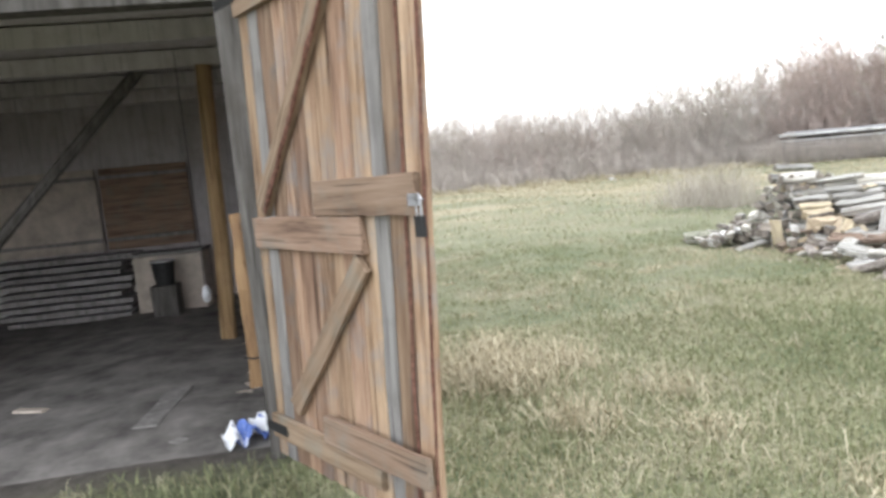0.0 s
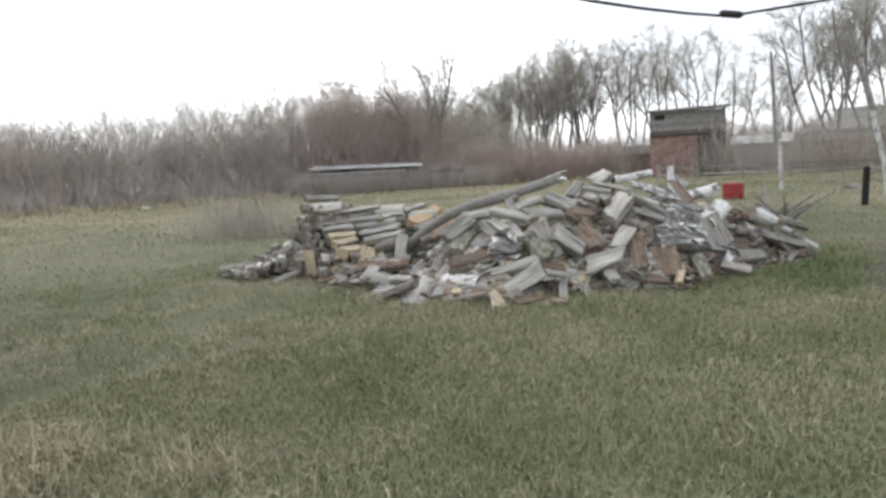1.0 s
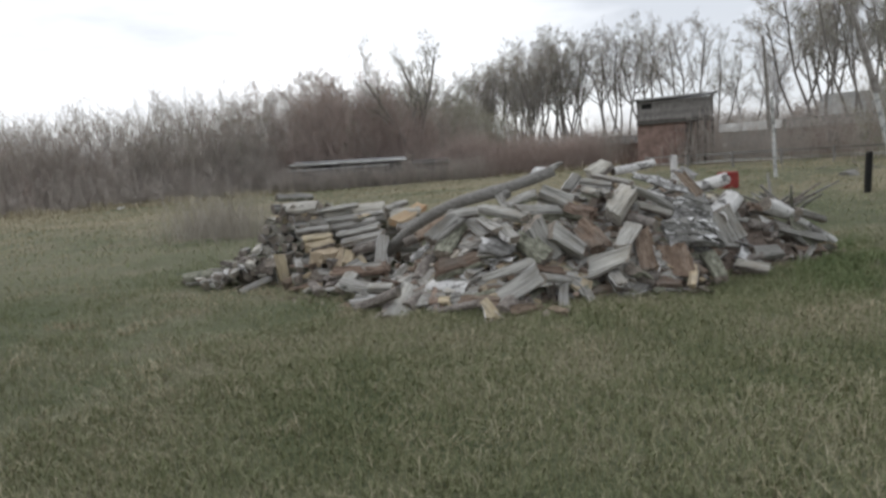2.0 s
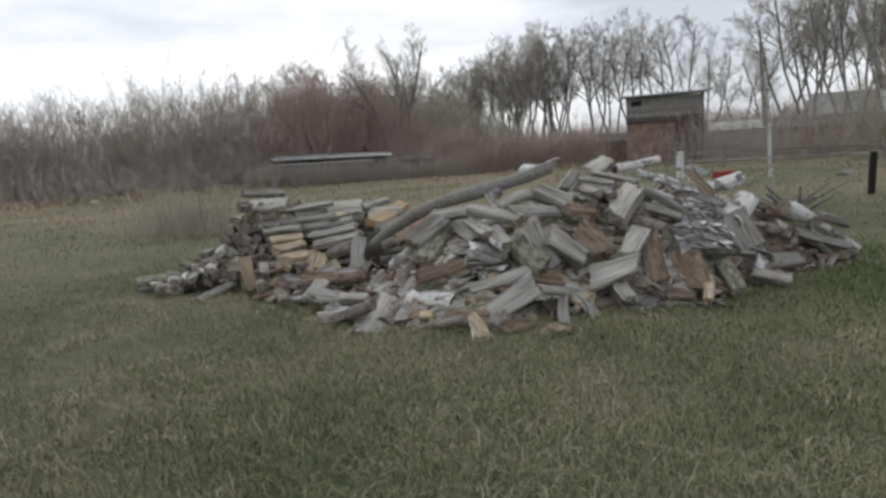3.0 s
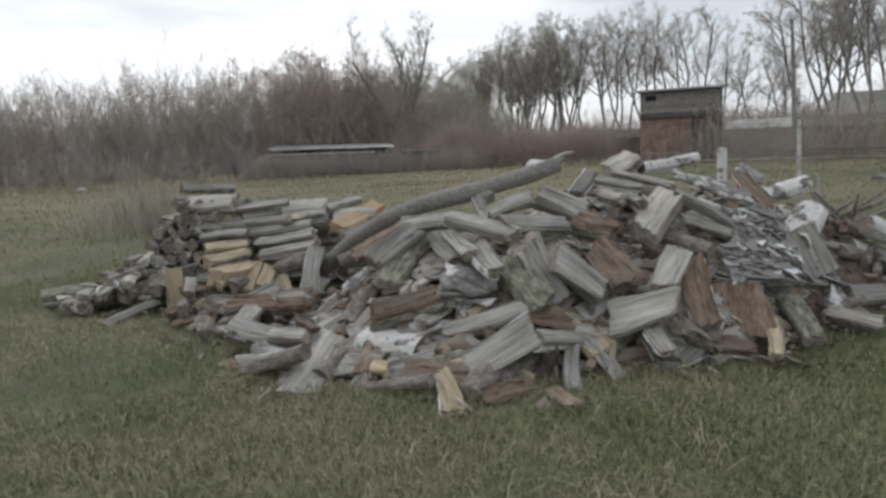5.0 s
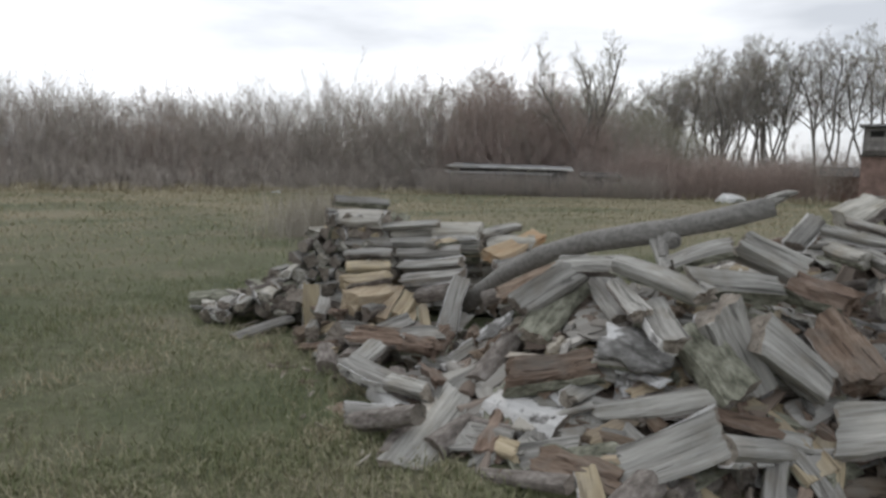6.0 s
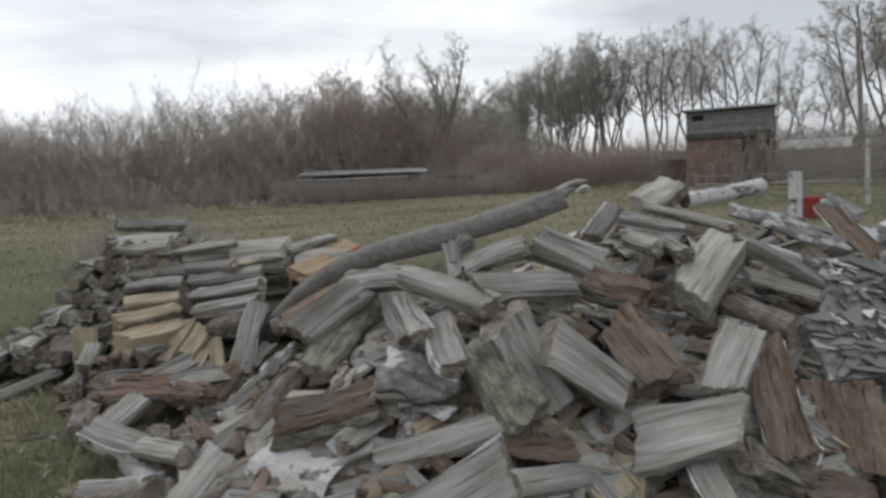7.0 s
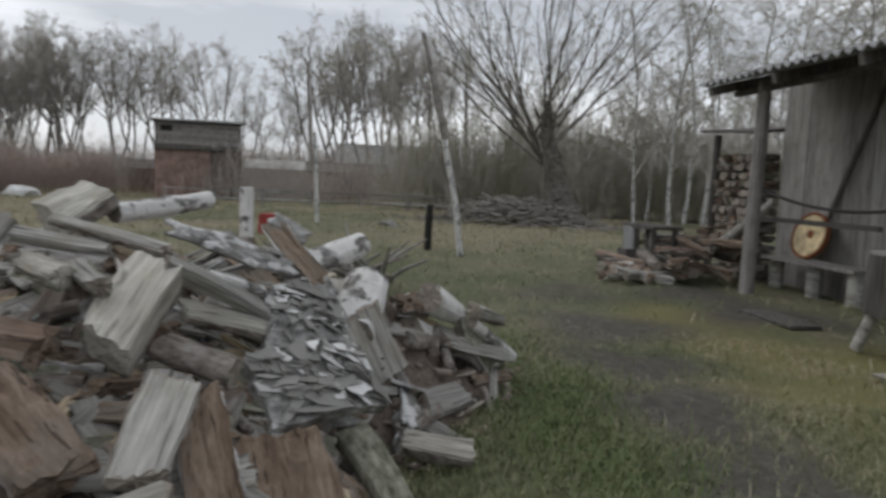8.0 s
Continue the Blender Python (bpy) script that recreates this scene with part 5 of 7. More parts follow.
wood("grey", (5.88, 8.56, 0.13), (6.14, 8.84, 0.53), 0.141, 0.056, (-0.35, -0.63, 0.69))
wood("tan", (5.68, 8.86, 0.14), (5.92, 9.27, 0.27), 0.086, 0.060, (-0.05, -0.27, 0.96))
wood("tan", (5.77, 8.64, 0.11), (5.87, 9.03, 0.29), 0.085, 0.051, (-0.17, -0.38, 0.91))
wood("tan", (5.46, 8.92, 0.23), (5.78, 9.39, 0.38), 0.136, 0.068, (-0.03, -0.30, 0.95))
wood("tan", (5.62, 9.00, 0.22), (5.84, 9.25, 0.34), 0.147, 0.073, (-0.08, -0.39, 0.92))
wood("tan", (5.26, 9.03, 0.34), (5.67, 9.41, 0.35), 0.223, 0.156, (0.20, -0.24, 0.95))
wood("bark", (5.90, 9.18, 0.35), (6.05, 8.85, 0.43), 0.157, 0.126, (-0.51, -0.03, 0.86))
wood("grey", (5.52, 10.64, 1.06), (6.10, 10.72, 1.01), 0.101, 0.091, (0.14, -0.55, 0.83))
wood("grey", (5.43, 10.59, 0.92), (6.04, 10.50, 0.89), 0.134, 0.121, (-0.05, -0.58, 0.81))
wood("tan", (5.36, 10.36, 0.79), (5.70, 10.04, 0.82), 0.094, 0.084, (-0.42, -0.35, 0.84))
wood("grey", (5.43, 10.17, 0.68), (5.90, 9.98, 0.70), 0.181, 0.145, (-0.25, -0.51, 0.82))
wood("grey", (5.47, 9.96, 0.60), (5.83, 9.73, 0.63), 0.085, 0.077, (-0.35, -0.43, 0.83))
wood("tan", (5.39, 9.61, 0.53), (5.74, 9.51, 0.54), 0.092, 0.083, (-0.18, -0.53, 0.83))
wood("tan", (5.27, 9.27, 0.46), (5.70, 9.45, 0.46), 0.109, 0.098, (0.17, -0.42, 0.89))
wood("grey", (5.81, 10.05, 0.83), (6.23, 9.59, 0.90), 0.087, 0.079, (-0.46, -0.30, 0.83))
wood("grey", (5.90, 9.93, 0.71), (6.16, 9.43, 0.74), 0.097, 0.087, (-0.44, -0.18, 0.88))
wood("tan", (6.13, 9.44, 0.75), (6.43, 9.64, 0.75), 0.074, 0.066, (0.19, -0.28, 0.94))
wood("grey", (5.89, 9.69, 0.62), (6.34, 9.35, 0.68), 0.106, 0.095, (-0.41, -0.40, 0.82))
wood("grey", (5.87, 9.54, 0.53), (6.26, 9.13, 0.61), 0.113, 0.102, (-0.48, -0.29, 0.83))
wood("grey", (5.83, 9.38, 0.45), (6.15, 8.87, 0.55), 0.100, 0.090, (-0.51, -0.14, 0.85))
wood("grey", (6.63, 9.58, 0.79), (7.19, 9.84, 0.85), 0.098, 0.079, (0.09, -0.37, 0.93))
wood("orange", (6.62, 9.33, 0.62), (7.20, 9.45, 0.80), 0.178, 0.089, (-0.16, -0.48, 0.87))
wood("grey", (6.62, 9.21, 0.55), (7.21, 9.38, 0.67), 0.110, 0.077, (-0.06, -0.44, 0.90))
wood("lichen", (4.16, 10.74, 0.10), (4.52, 10.60, 0.12), 0.15, 0.145, (-0.39, -0.06, 0.92))
wood("birch", (4.62, 10.40, 0.12), (4.60, 10.08, 0.18), 0.150, 0.150, (-0.23, 0.13, 0.96))
wood("bark", (4.74, 10.22, 0.10), (4.72, 9.90, 0.17), 0.155, 0.155, (-0.21, 0.23, 0.95))
wood("lichen", (4.88, 10.12, 0.11), (4.84, 9.80, 0.20), 0.16, 0.16, (-0.19, 0.26, 0.95))
wood("bark", (5.00, 10.05, 0.19), (4.97, 9.74, 0.28), 0.16, 0.16, (-0.24, 0.31, 0.92))
wood("tan", (5.12, 9.80, 0.37), (5.10, 9.66, 0.05), 0.145, 0.08, (-0.15, -0.9, 0.4))
wood("grey", (4.43, 9.44, 0.03), (4.91, 9.67, 0.11), 0.085, 0.04, (0.1, -0.5, 0.85))
wood("tan", (4.94, 9.24, 0.02), (5.09, 8.91, 0.18), 0.101, 0.050, (-0.58, 0.13, 0.80))
wood("tan", (4.97, 8.85, 0.02), (5.01, 8.47, 0.13), 0.088, 0.053, (-0.27, 0.25, 0.93))
wood("rot", (4.88, 9.03, 0.02), (5.04, 8.64, 0.13), 0.088, 0.053, (-0.45, 0.06, 0.89))
wood("bark", (5.59, 6.05, 0.05), (5.99, 6.26, 0.09), 0.164, 0.131, (-0.00, -0.22, 0.97))
wood("rot", (5.64, 5.98, 0.04), (5.98, 5.94, 0.02), 0.114, 0.068, (0.00, -0.40, 0.92))
wood("bark", (5.88, 6.06, 0.04), (6.29, 6.21, 0.11), 0.147, 0.118, (-0.07, -0.26, 0.96))
wood("rot", (6.01, 5.86, 0.02), (5.87, 5.55, 0.05), 0.087, 0.052, (-0.15, 0.17, 0.97))
wood("rot", (5.30, 6.69, 0.04), (5.63, 6.96, 0.13), 0.158, 0.127, (-0.03, -0.26, 0.96))
wood("bark", (5.11, 6.87, 0.05), (5.38, 7.00, 0.10), 0.157, 0.141, (-0.01, -0.35, 0.94))
wood("rot", (6.47, 5.94, 0.04), (6.80, 5.77, 0.08), 0.119, 0.071, (-0.29, -0.35, 0.89))
wood("bark", (6.99, 5.62, 0.21), (7.27, 5.56, 0.04), 0.150, 0.120, (0.32, -0.60, 0.73))
wood("rot", (7.12, 5.55, 0.11), (7.39, 5.41, 0.04), 0.149, 0.104, (-0.02, -0.51, 0.86))
wood("lichen", (6.92, 5.63, 0.25), (7.25, 5.63, 0.04), 0.177, 0.106, (0.48, -0.44, 0.76))
wood("grey", (6.88, 5.86, 0.30), (6.63, 5.52, 0.18), 0.090, 0.045, (-0.31, -0.12, 0.94))
wood("bark", (4.89, 6.90, 0.03), (5.17, 7.27, 0.07), 0.110, 0.099, (0.08, -0.14, 0.99))
wood("grey", (4.97, 8.53, 0.03), (5.09, 8.19, 0.08), 0.126, 0.088, (-0.37, 0.01, 0.93))
wood("rot", (4.83, 7.64, 0.03), (4.94, 7.31, 0.02), 0.105, 0.063, (-0.29, -0.13, 0.95))
wood("block", (7.43, 6.25, 0.70), (7.77, 6.28, 0.96), 0.215, 0.172, (-0.57, -0.33, 0.75))
wood("bark", (7.64, 6.18, 0.68), (7.64, 5.86, 0.60), 0.131, 0.105, (-0.46, -0.24, 0.86))
wood("block", (7.79, 6.19, 0.79), (8.12, 6.00, 0.65), 0.115, 0.080, (-0.02, -0.62, 0.78))
wood("grey", (7.73, 6.23, 0.98), (8.16, 6.02, 0.73), 0.092, 0.074, (0.06, -0.70, 0.71))
wood("birch", (7.93, 6.17, 0.92), (8.31, 6.11, 0.80), 0.054, 0.054, (0.20, -0.50, 0.84))
wood("grey", (7.45, 6.01, 0.63), (7.09, 5.87, 0.47), 0.170, 0.051, (-0.33, -0.24, 0.92))
wood("rot", (7.47, 5.90, 0.56), (7.10, 5.55, 0.24), 0.168, 0.075, (-0.47, -0.28, 0.84))
wood("rot", (7.58, 5.67, 0.38), (7.40, 5.50, 0.14), 0.350, 0.087, (-0.60, -0.34, 0.72))
wood("birch", (9.15, 5.87, 0.74), (8.62, 5.79, 0.55), 0.273, 0.219, (-0.32, -0.15, 0.94))
wood("grey", (8.79, 5.77, 0.61), (8.93, 5.65, 0.25), 0.250, 0.075, (-0.41, -0.90, 0.14))
wood("birch", (8.64, 6.04, 0.89), (9.02, 5.86, 0.98), 0.154, 0.139, (-0.34, -0.31, 0.89))
wood("sheet", (8.64, 6.23, 1.13), (8.69, 6.05, 1.03), 0.121, 0.012, (-0.47, -0.54, 0.70))
wood("rot", (8.62, 6.22, 1.09), (8.54, 5.92, 0.83), 0.111, 0.045, (-0.59, -0.43, 0.68))
wood("birch", (8.26, 6.89, 1.14), (8.86, 6.75, 1.20), 0.108, 0.108, (-0.17, -0.42, 0.89))
wood("block", (7.98, 7.01, 1.09), (8.26, 6.97, 1.22), 0.203, 0.163, (-0.42, -0.37, 0.83))
wood("grey", (7.88, 6.90, 1.13), (7.83, 6.29, 1.03), 0.052, 0.045, (-0.46, -0.11, 0.88))
wood("grey", (7.67, 6.94, 1.08), (7.82, 6.56, 1.02), 0.067, 0.054, (-0.46, -0.32, 0.83))
wood("grey", (7.44, 6.90, 0.98), (7.71, 6.97, 1.12), 0.115, 0.081, (-0.35, -0.38, 0.86))
wood("block", (7.63, 6.80, 0.96), (7.45, 6.45, 0.95), 0.090, 0.081, (-0.24, 0.09, 0.97))
wood("grey", (7.68, 6.60, 0.95), (7.43, 6.28, 0.93), 0.082, 0.074, (-0.16, 0.06, 0.99))
wood("sheet", (8.03, 6.42, 1.12), (8.44, 6.19, 0.98), 0.126, 0.013, (-0.07, -0.62, 0.78))
wood("sheet", (8.11, 6.29, 1.05), (8.46, 6.02, 0.89), 0.112, 0.012, (-0.14, -0.64, 0.76))
wood("birch", (9.18, 5.64, 0.44), (9.60, 5.56, 0.33), 0.196, 0.196, (0.17, -0.35, 0.92))
wood("birch", (9.31, 5.51, 0.68), (9.66, 5.42, 0.49), 0.161, 0.128, (0.29, -0.53, 0.79))
wood("birch", (9.50, 5.29, 0.47), (9.97, 5.08, 0.16), 0.087, 0.078, (0.21, -0.64, 0.74))
wood("lichen", (9.45, 5.38, 0.42), (9.66, 5.22, 0.17), 0.163, 0.114, (-0.06, -0.86, 0.51))
wood("rot", (9.17, 5.63, 0.61), (9.61, 5.58, 0.59), 0.125, 0.100, (0.01, -0.24, 0.97))
wood("birch", (9.03, 5.64, 0.38), (9.40, 5.62, 0.23), 0.143, 0.115, (0.35, -0.26, 0.90))
wood("birch", (9.01, 5.59, 0.21), (9.44, 5.49, 0.20), 0.095, 0.095, (-0.03, -0.28, 0.96))
wood("lichen", (8.64, 5.50, 0.19), (9.07, 5.39, 0.17), 0.100, 0.080, (-0.03, -0.28, 0.96))
wood("block", (8.37, 5.39, 0.11), (8.44, 5.08, 0.06), 0.111, 0.089, (-0.45, -0.23, 0.86))
wood("lichen", (8.07, 5.55, 0.25), (7.84, 5.25, 0.05), 0.148, 0.089, (-0.49, -0.19, 0.85))
wood("tan", (7.60, 5.41, 0.19), (7.26, 5.21, 0.08), 0.083, 0.066, (-0.28, -0.06, 0.96))
wood("grey", (9.50, 5.27, 0.55), (9.92, 5.19, 0.42), 0.127, 0.089, (0.22, -0.32, 0.92))
wood("grey", (6.59, 6.38, 0.61), (6.78, 6.16, 0.45), 0.158, 0.111, (-0.13, -0.67, 0.73))
wood("grey", (8.31, 5.84, 0.49), (8.72, 5.83, 0.36), 0.122, 0.085, (0.29, -0.28, 0.92))
wood("grey", (8.62, 5.73, 0.66), (8.73, 5.61, 0.30), 0.287, 0.086, (-0.55, -0.83, 0.12))
wood("birch", (9.11, 5.59, 0.47), (9.48, 5.50, 0.32), 0.217, 0.174, (0.23, -0.45, 0.86))
wood("grey", (9.30, 5.45, 0.40), (9.77, 5.12, 0.21), 0.209, 0.105, (-0.04, -0.56, 0.83))
wood("birch", (9.20, 5.50, 0.66), (9.58, 5.43, 0.52), 0.196, 0.156, (0.26, -0.40, 0.88))
wood("grey", (8.92, 5.59, 0.26), (9.32, 5.43, 0.22), 0.169, 0.101, (-0.04, -0.37, 0.93))
wood("rot", (9.07, 5.61, 0.65), (9.50, 5.53, 0.56), 0.139, 0.084, (0.14, -0.33, 0.93))
bark_slab([(7.84, 5.91, 0.63), (8.37, 5.63, 0.60), (8.20, 5.40, 0.37), (7.68, 5.69, 0.41)], 3, 13, 9)
bark_slab([(8.27, 6.05, 0.82), (8.71, 5.91, 0.85), (8.44, 5.67, 0.58), (7.98, 5.90, 0.61)], 5, 10, 8)
stacked_rows()
loose_heap()
small_pieces()
wood("grey", (5.92, 7.52, 0.57), (6.25, 7.42, 0.80), 0.185, 0.10, (-0.5, -0.5, 0.7))
wood("rot", (5.95, 7.80, 0.58), (6.24, 7.60, 0.73), 0.16, 0.11, (-0.5, -0.4, 0.75))
wood("grey", (6.20, 7.56, 0.82), (6.45, 7.22, 0.85), 0.13, 0.08, (-0.4, -0.5, 0.77))
wood("bark", (6.02, 8.18, 0.50), (6.26, 7.82, 0.66), 0.12, 0.11, (-0.4, -0.5, 0.77))

# ---- the open shed with bench and firewood ----
SHED = frame_of((15.0, 2.55), Vector((-0.917, -0.399, 0)).normalized(), Vector((0.399, -0.917, 0)).normalized())   # x along the eave, y into the shed


def s_pose(x, y, z=0.0, rx=0, ry=0, rz=0):
    return SHED @ pose(x, y, z, rx, ry, rz)


def shed():
    s = thing("lean_to_shed", SHED, "grey board lean-to shed with a corrugated roof on posts", "shed")
    x, k = -1.03, 0
    while x < 7:
        w = 0.17
        part("wall_board", board(w - 0.008, 0.025, 3.05, 200 + k, 0.004), GREYBOARD, s, m=pose(x + w / 2, 1.16, 1.5))
        x += w
        k += 1
    for k in range(18):
        w = 0.17
        part("wall_board", board(0.025, w - 0.008, 3.3, 300 + k, 0.004), GREYBOARD, s, m=pose(-1.03, 1.26 + w * k, 1.6))
    for k, (x, y) in enumerate([(0.0, 0.0), (3.15, -0.02), (6.0, 0.0)]):
        part("post", rod([(0, 0, -0.05), (0.01, 0, 1.2), (0.03, 0.01, 2.82)], [0.095, 0.09, 0.08], 10, k, 0.05), GREYBOARD, s, "rough round timber post", pose(x, y, 0))
    part("eave_beam", rod([(-0.55, 0, 2.72), (6.4, 0, 2.74)], 0.055, 8, 2, 0.05), DARKWOOD, s)
    part("rail", board(2.1, 0.03, 0.06, 7), DARKWOOD, s, m=pose(0.75, 0.28, 1.02))
    part("wall_brace", board(0.05, 0.04, 2.5, 8, 0.006, 5), DARKWOOD, s, m=pose(0.35, 1.10, 1.7, 0, 24, 0))
    for k in range(6):
        part("rafter", board(0.08, 4.6, 0.12, k), DARKWOOD, s, m=pose(-0.45 + 1.3 * k, 1.75, 3.28, 14.5, 0, 0))
    # corrugated roof in overlapping sheets
    for k in range(7):
        bm = bmesh.new()
        nx = 28
        top, low = [], []
        for i in range(nx + 1):
            xx = i / nx * 1.1
            zz = 0.03 * math.cos(xx / 0.155 * math.tau)
            top.append([bm.verts.new((xx, yy, zz + 0.012)) for yy in (-2.4, 2.4)])
            low.append([bm.verts.new((xx, yy, zz - 0.004)) for yy in (-2.4, 2.4)])
        for i in range(nx):
            bm.faces.new((top[i][0], top[i + 1][0], top[i + 1][1], top[i][1]))
            bm.faces.new((low[i][0], low[i][1], low[i + 1][1], low[i + 1][0]))
            for e in (0, 1):
                bm.faces.new((top[i][e], low[i][e], low[i + 1][e], top[i + 1][e]))
        bmesh.ops.recalc_face_normals(bm, faces=bm.faces)
        part("roof_sheet", bm, SLATE, s, m=pose(-0.62 + 1.05 * k, 1.8, 3.40 + 0.012 * (k % 2), 14.5, 0, 0))
    part("ridge_post", rod([(2.6, 2.2, 3.3), (2.62, 2.2, 4.6)], 0.06, 8), DARKWOOD, s)


shed()


def shed_things():
    b = thing("bench", s_pose(0.25, 0.78), "low plank bench under the shed roof", "bench")
    part("seat", board(1.75, 0.34, 0.05, 1), GREYBOARD, b, m=pose(0, 0, 0.46))
    for x in (-0.7, 0.05, 0.75):
        part("leg", rod([(0, 0, 0), (0, 0, 0.435)], 0.1, 10, 3, 0.08), GREY, b, m=pose(x, 0, 0))
    d = thing("round_tray", s_pose(-0.03, 0.92, 0.81, -14, 0, 0), "round cream disc with a rusty rim leaning on the bench", "tray")
    bm = bmesh.new()
    bmesh.ops.create_cone(bm, cap_ends=True, segments=32, radius1=0.30, radius2=0.30, depth=0.035)
    part("disc", bm, CREAM, d, m=pose(0, 0, 0, 90, 0, 0))
    bm = bmesh.new()
    prof = [(0.29, 0.03), (0.325, 0.03), (0.325, -0.03), (0.29, -0.03)]
    rings = [[bm.verts.new((r * math.cos(i * math.tau / 32), r * math.sin(i * math.tau / 32), z)) for r, z in prof] for i in range(32)]
    for i in range(32):
        for j in range(4):
            bm.faces.new((rings[i][j], rings[(i + 1) % 32][j], rings[(i + 1) % 32][(j + 1) % 4], rings[i][(j + 1) % 4]))
    bmesh.ops.recalc_face_normals(bm, faces=bm.faces)
    part("rim", bm, RUST, d, "rusty brown rim", pose(0, 0, 0, 90, 0, 0))
    bm = bmesh.new()
    bmesh.ops.create_cone(bm, cap_ends=True, segments=20, radius1=0.06, radius2=0.05, depth=0.02)
    part("boss", bm, RUST, d, m=pose(0.02, -0.022, 0.02, 90, 0, 0))
    h = thing("hanging_hose", s_pose(0, 0.06, 0), "black hose hanging in a slack bow from the posts", "hose")
    part("tube", rod([(0.05 + 3.0 * k / 16, 0, 1.42 - 0.5 * (1 - (k / 8 - 1) ** 2) * 0.45) for k in range(17)], 0.02, 8), RUBBER, h)
    # roofed rack of split logs beside the wall
    r = thing("log_rack", s_pose(-1.75, 1.2), "roofed rack of posts for split logs", "rack")
    for k, (x, y) in enumerate([(-0.65, -0.3), (0.45, -0.3), (-0.65, 0.5), (0.45, 0.5)]):
        part("post", rod([(0, 0, 0), (0.05, 0, 2.3)], 0.06, 8, k, 0.06), DARKWOOD, r, m=pose(x, y, 0))
    part("roof", board(1.5, 1.1, 0.04, 2, 0.01, 4), DARKWOOD, r, m=pose(-0.1, 0.05, 2.38, 6, 4, 0))
    rng = random.Random(77)
    for row in range(14):
        for col in range(6):
            c = SHED @ Vector((-2.25 + 0.185 * col + rng.uniform(-.02, .02), 1.1 + rng.uniform(-.05, .05), 0.09 + 0.14 * row))
            ax = (SHED.to_3x3() @ Vector((rng.uniform(-.15, .15), 1, rng.uniform(-.05, .05)))).normalized() * 0.2
            wood(rng.choice(("grey", "bark", "rot", "bark")), c - ax, c + ax, rng.uniform(.13, .18), rng.uniform(.10, .14), (0, 0, 1), "firewood of the rack")
    for k in range(40):
        f = rng.random()
        x, y = -2.1 + 1.5 * rng.random(), -1.2 + 1.7 * f
        c = SHED @ Vector((x, y, 0.09 + 0.85 * f * rng.random()))
        a = rng.uniform(0, 3.1)
        ax = Vector((math.cos(a), math.sin(a), rng.uniform(-.1, .2))) * rng.uniform(.25, .5)
        c.z += abs(ax.z)
        wood(rng.choice(("rot", "bark", "grey", "rot")), c - ax, c + ax, rng.uniform(.12, .2), rng.uniform(.1, .16), (0, 0, 1), "logs by the shed")
    lean = thing("leaning_log", s_pose(-0.75, 0.1), "barkless log leaning against the log rack", "log")
    part("stem", rod([(-0.75, -0.35, 0.08), (-0.1, 0.15, 0.7), (0.35, 0.5, 1.25)], [0.075, 0.07, 0.06], 10, 5, 0.05), GREY, lean)
    bx = thing("low_table", s_pose(-1.7, -0.55), "small rough plank table among the logs", "table")
    part("top", board(1.05, 0.5, 0.05, 3, 0.008), DARKWOOD, bx, m=pose(0, 0, 0.78))
    for x, y in ((-0.42, -0.18), (0.42, -0.18), (-0.42, 0.18), (0.42, 0.18)):
        part("leg", board(0.07, 0.07, 0.76, 4), DARKWOOD, bx, m=pose(x, y, 0.38))
    can = thing("metal_can", s_pose(-1.95, -0.75, 0.0), "grey metal can standing by the logs", "can")
    part("body", rod([(0, 0, 0), (0, 0, 0.36)], 0.13, 14), STEEL, can, m=pose(0, 0, 0.4))
    part("foot", board(0.3, 0.3, 0.4, 5), DARKWOOD, can, m=pose(0, 0, 0.2))
    mat = thing("flat_board", pose(13.1, 2.6, 0.03, 0, 0, 20), "dark wet board lying on the ground", "board")
    part("plank", board(0.9, 0.35, 0.03, 6), DARKWOOD, mat)
    pb = thing("loose_plank", pose(10.72, 2.3, 0.03, 0, 0, 15), "pale short plank lying on the grass", "board")
    part("plank", board(0.5, 0.2, 0.03, 6, 0.008), PALE, pb)
    st = thing("wooden_cask", pose(11.75, 1.95, 0, 0, 0, 23), "grey weathered wooden tub on splayed legs", "tub")
    for k in range(14):
        a = k * math.tau / 14
        part("stave", board(0.135, 0.03, 0.52, 20 + k, 0.004), DARKWOOD, st, m=pose(0.3 * math.cos(a), 0.3 * math.sin(a), 0.62, 0, 0, math.degrees(a) + 90))
    part("lid", rod([(0, 0, 0), (0, 0, 0.04)], 0.31, 18), GREYBOARD, st, m=pose(0, 0, 0.86))
    for a in (0.5, 2.6, 4.7):
        part("leg", rod([(0.22 * math.cos(a), 0.22 * math.sin(a), 0.42), (0.36 * math.cos(a), 0.36 * math.sin(a), 0)], 0.05, 8), GREY, st)


shed_things()


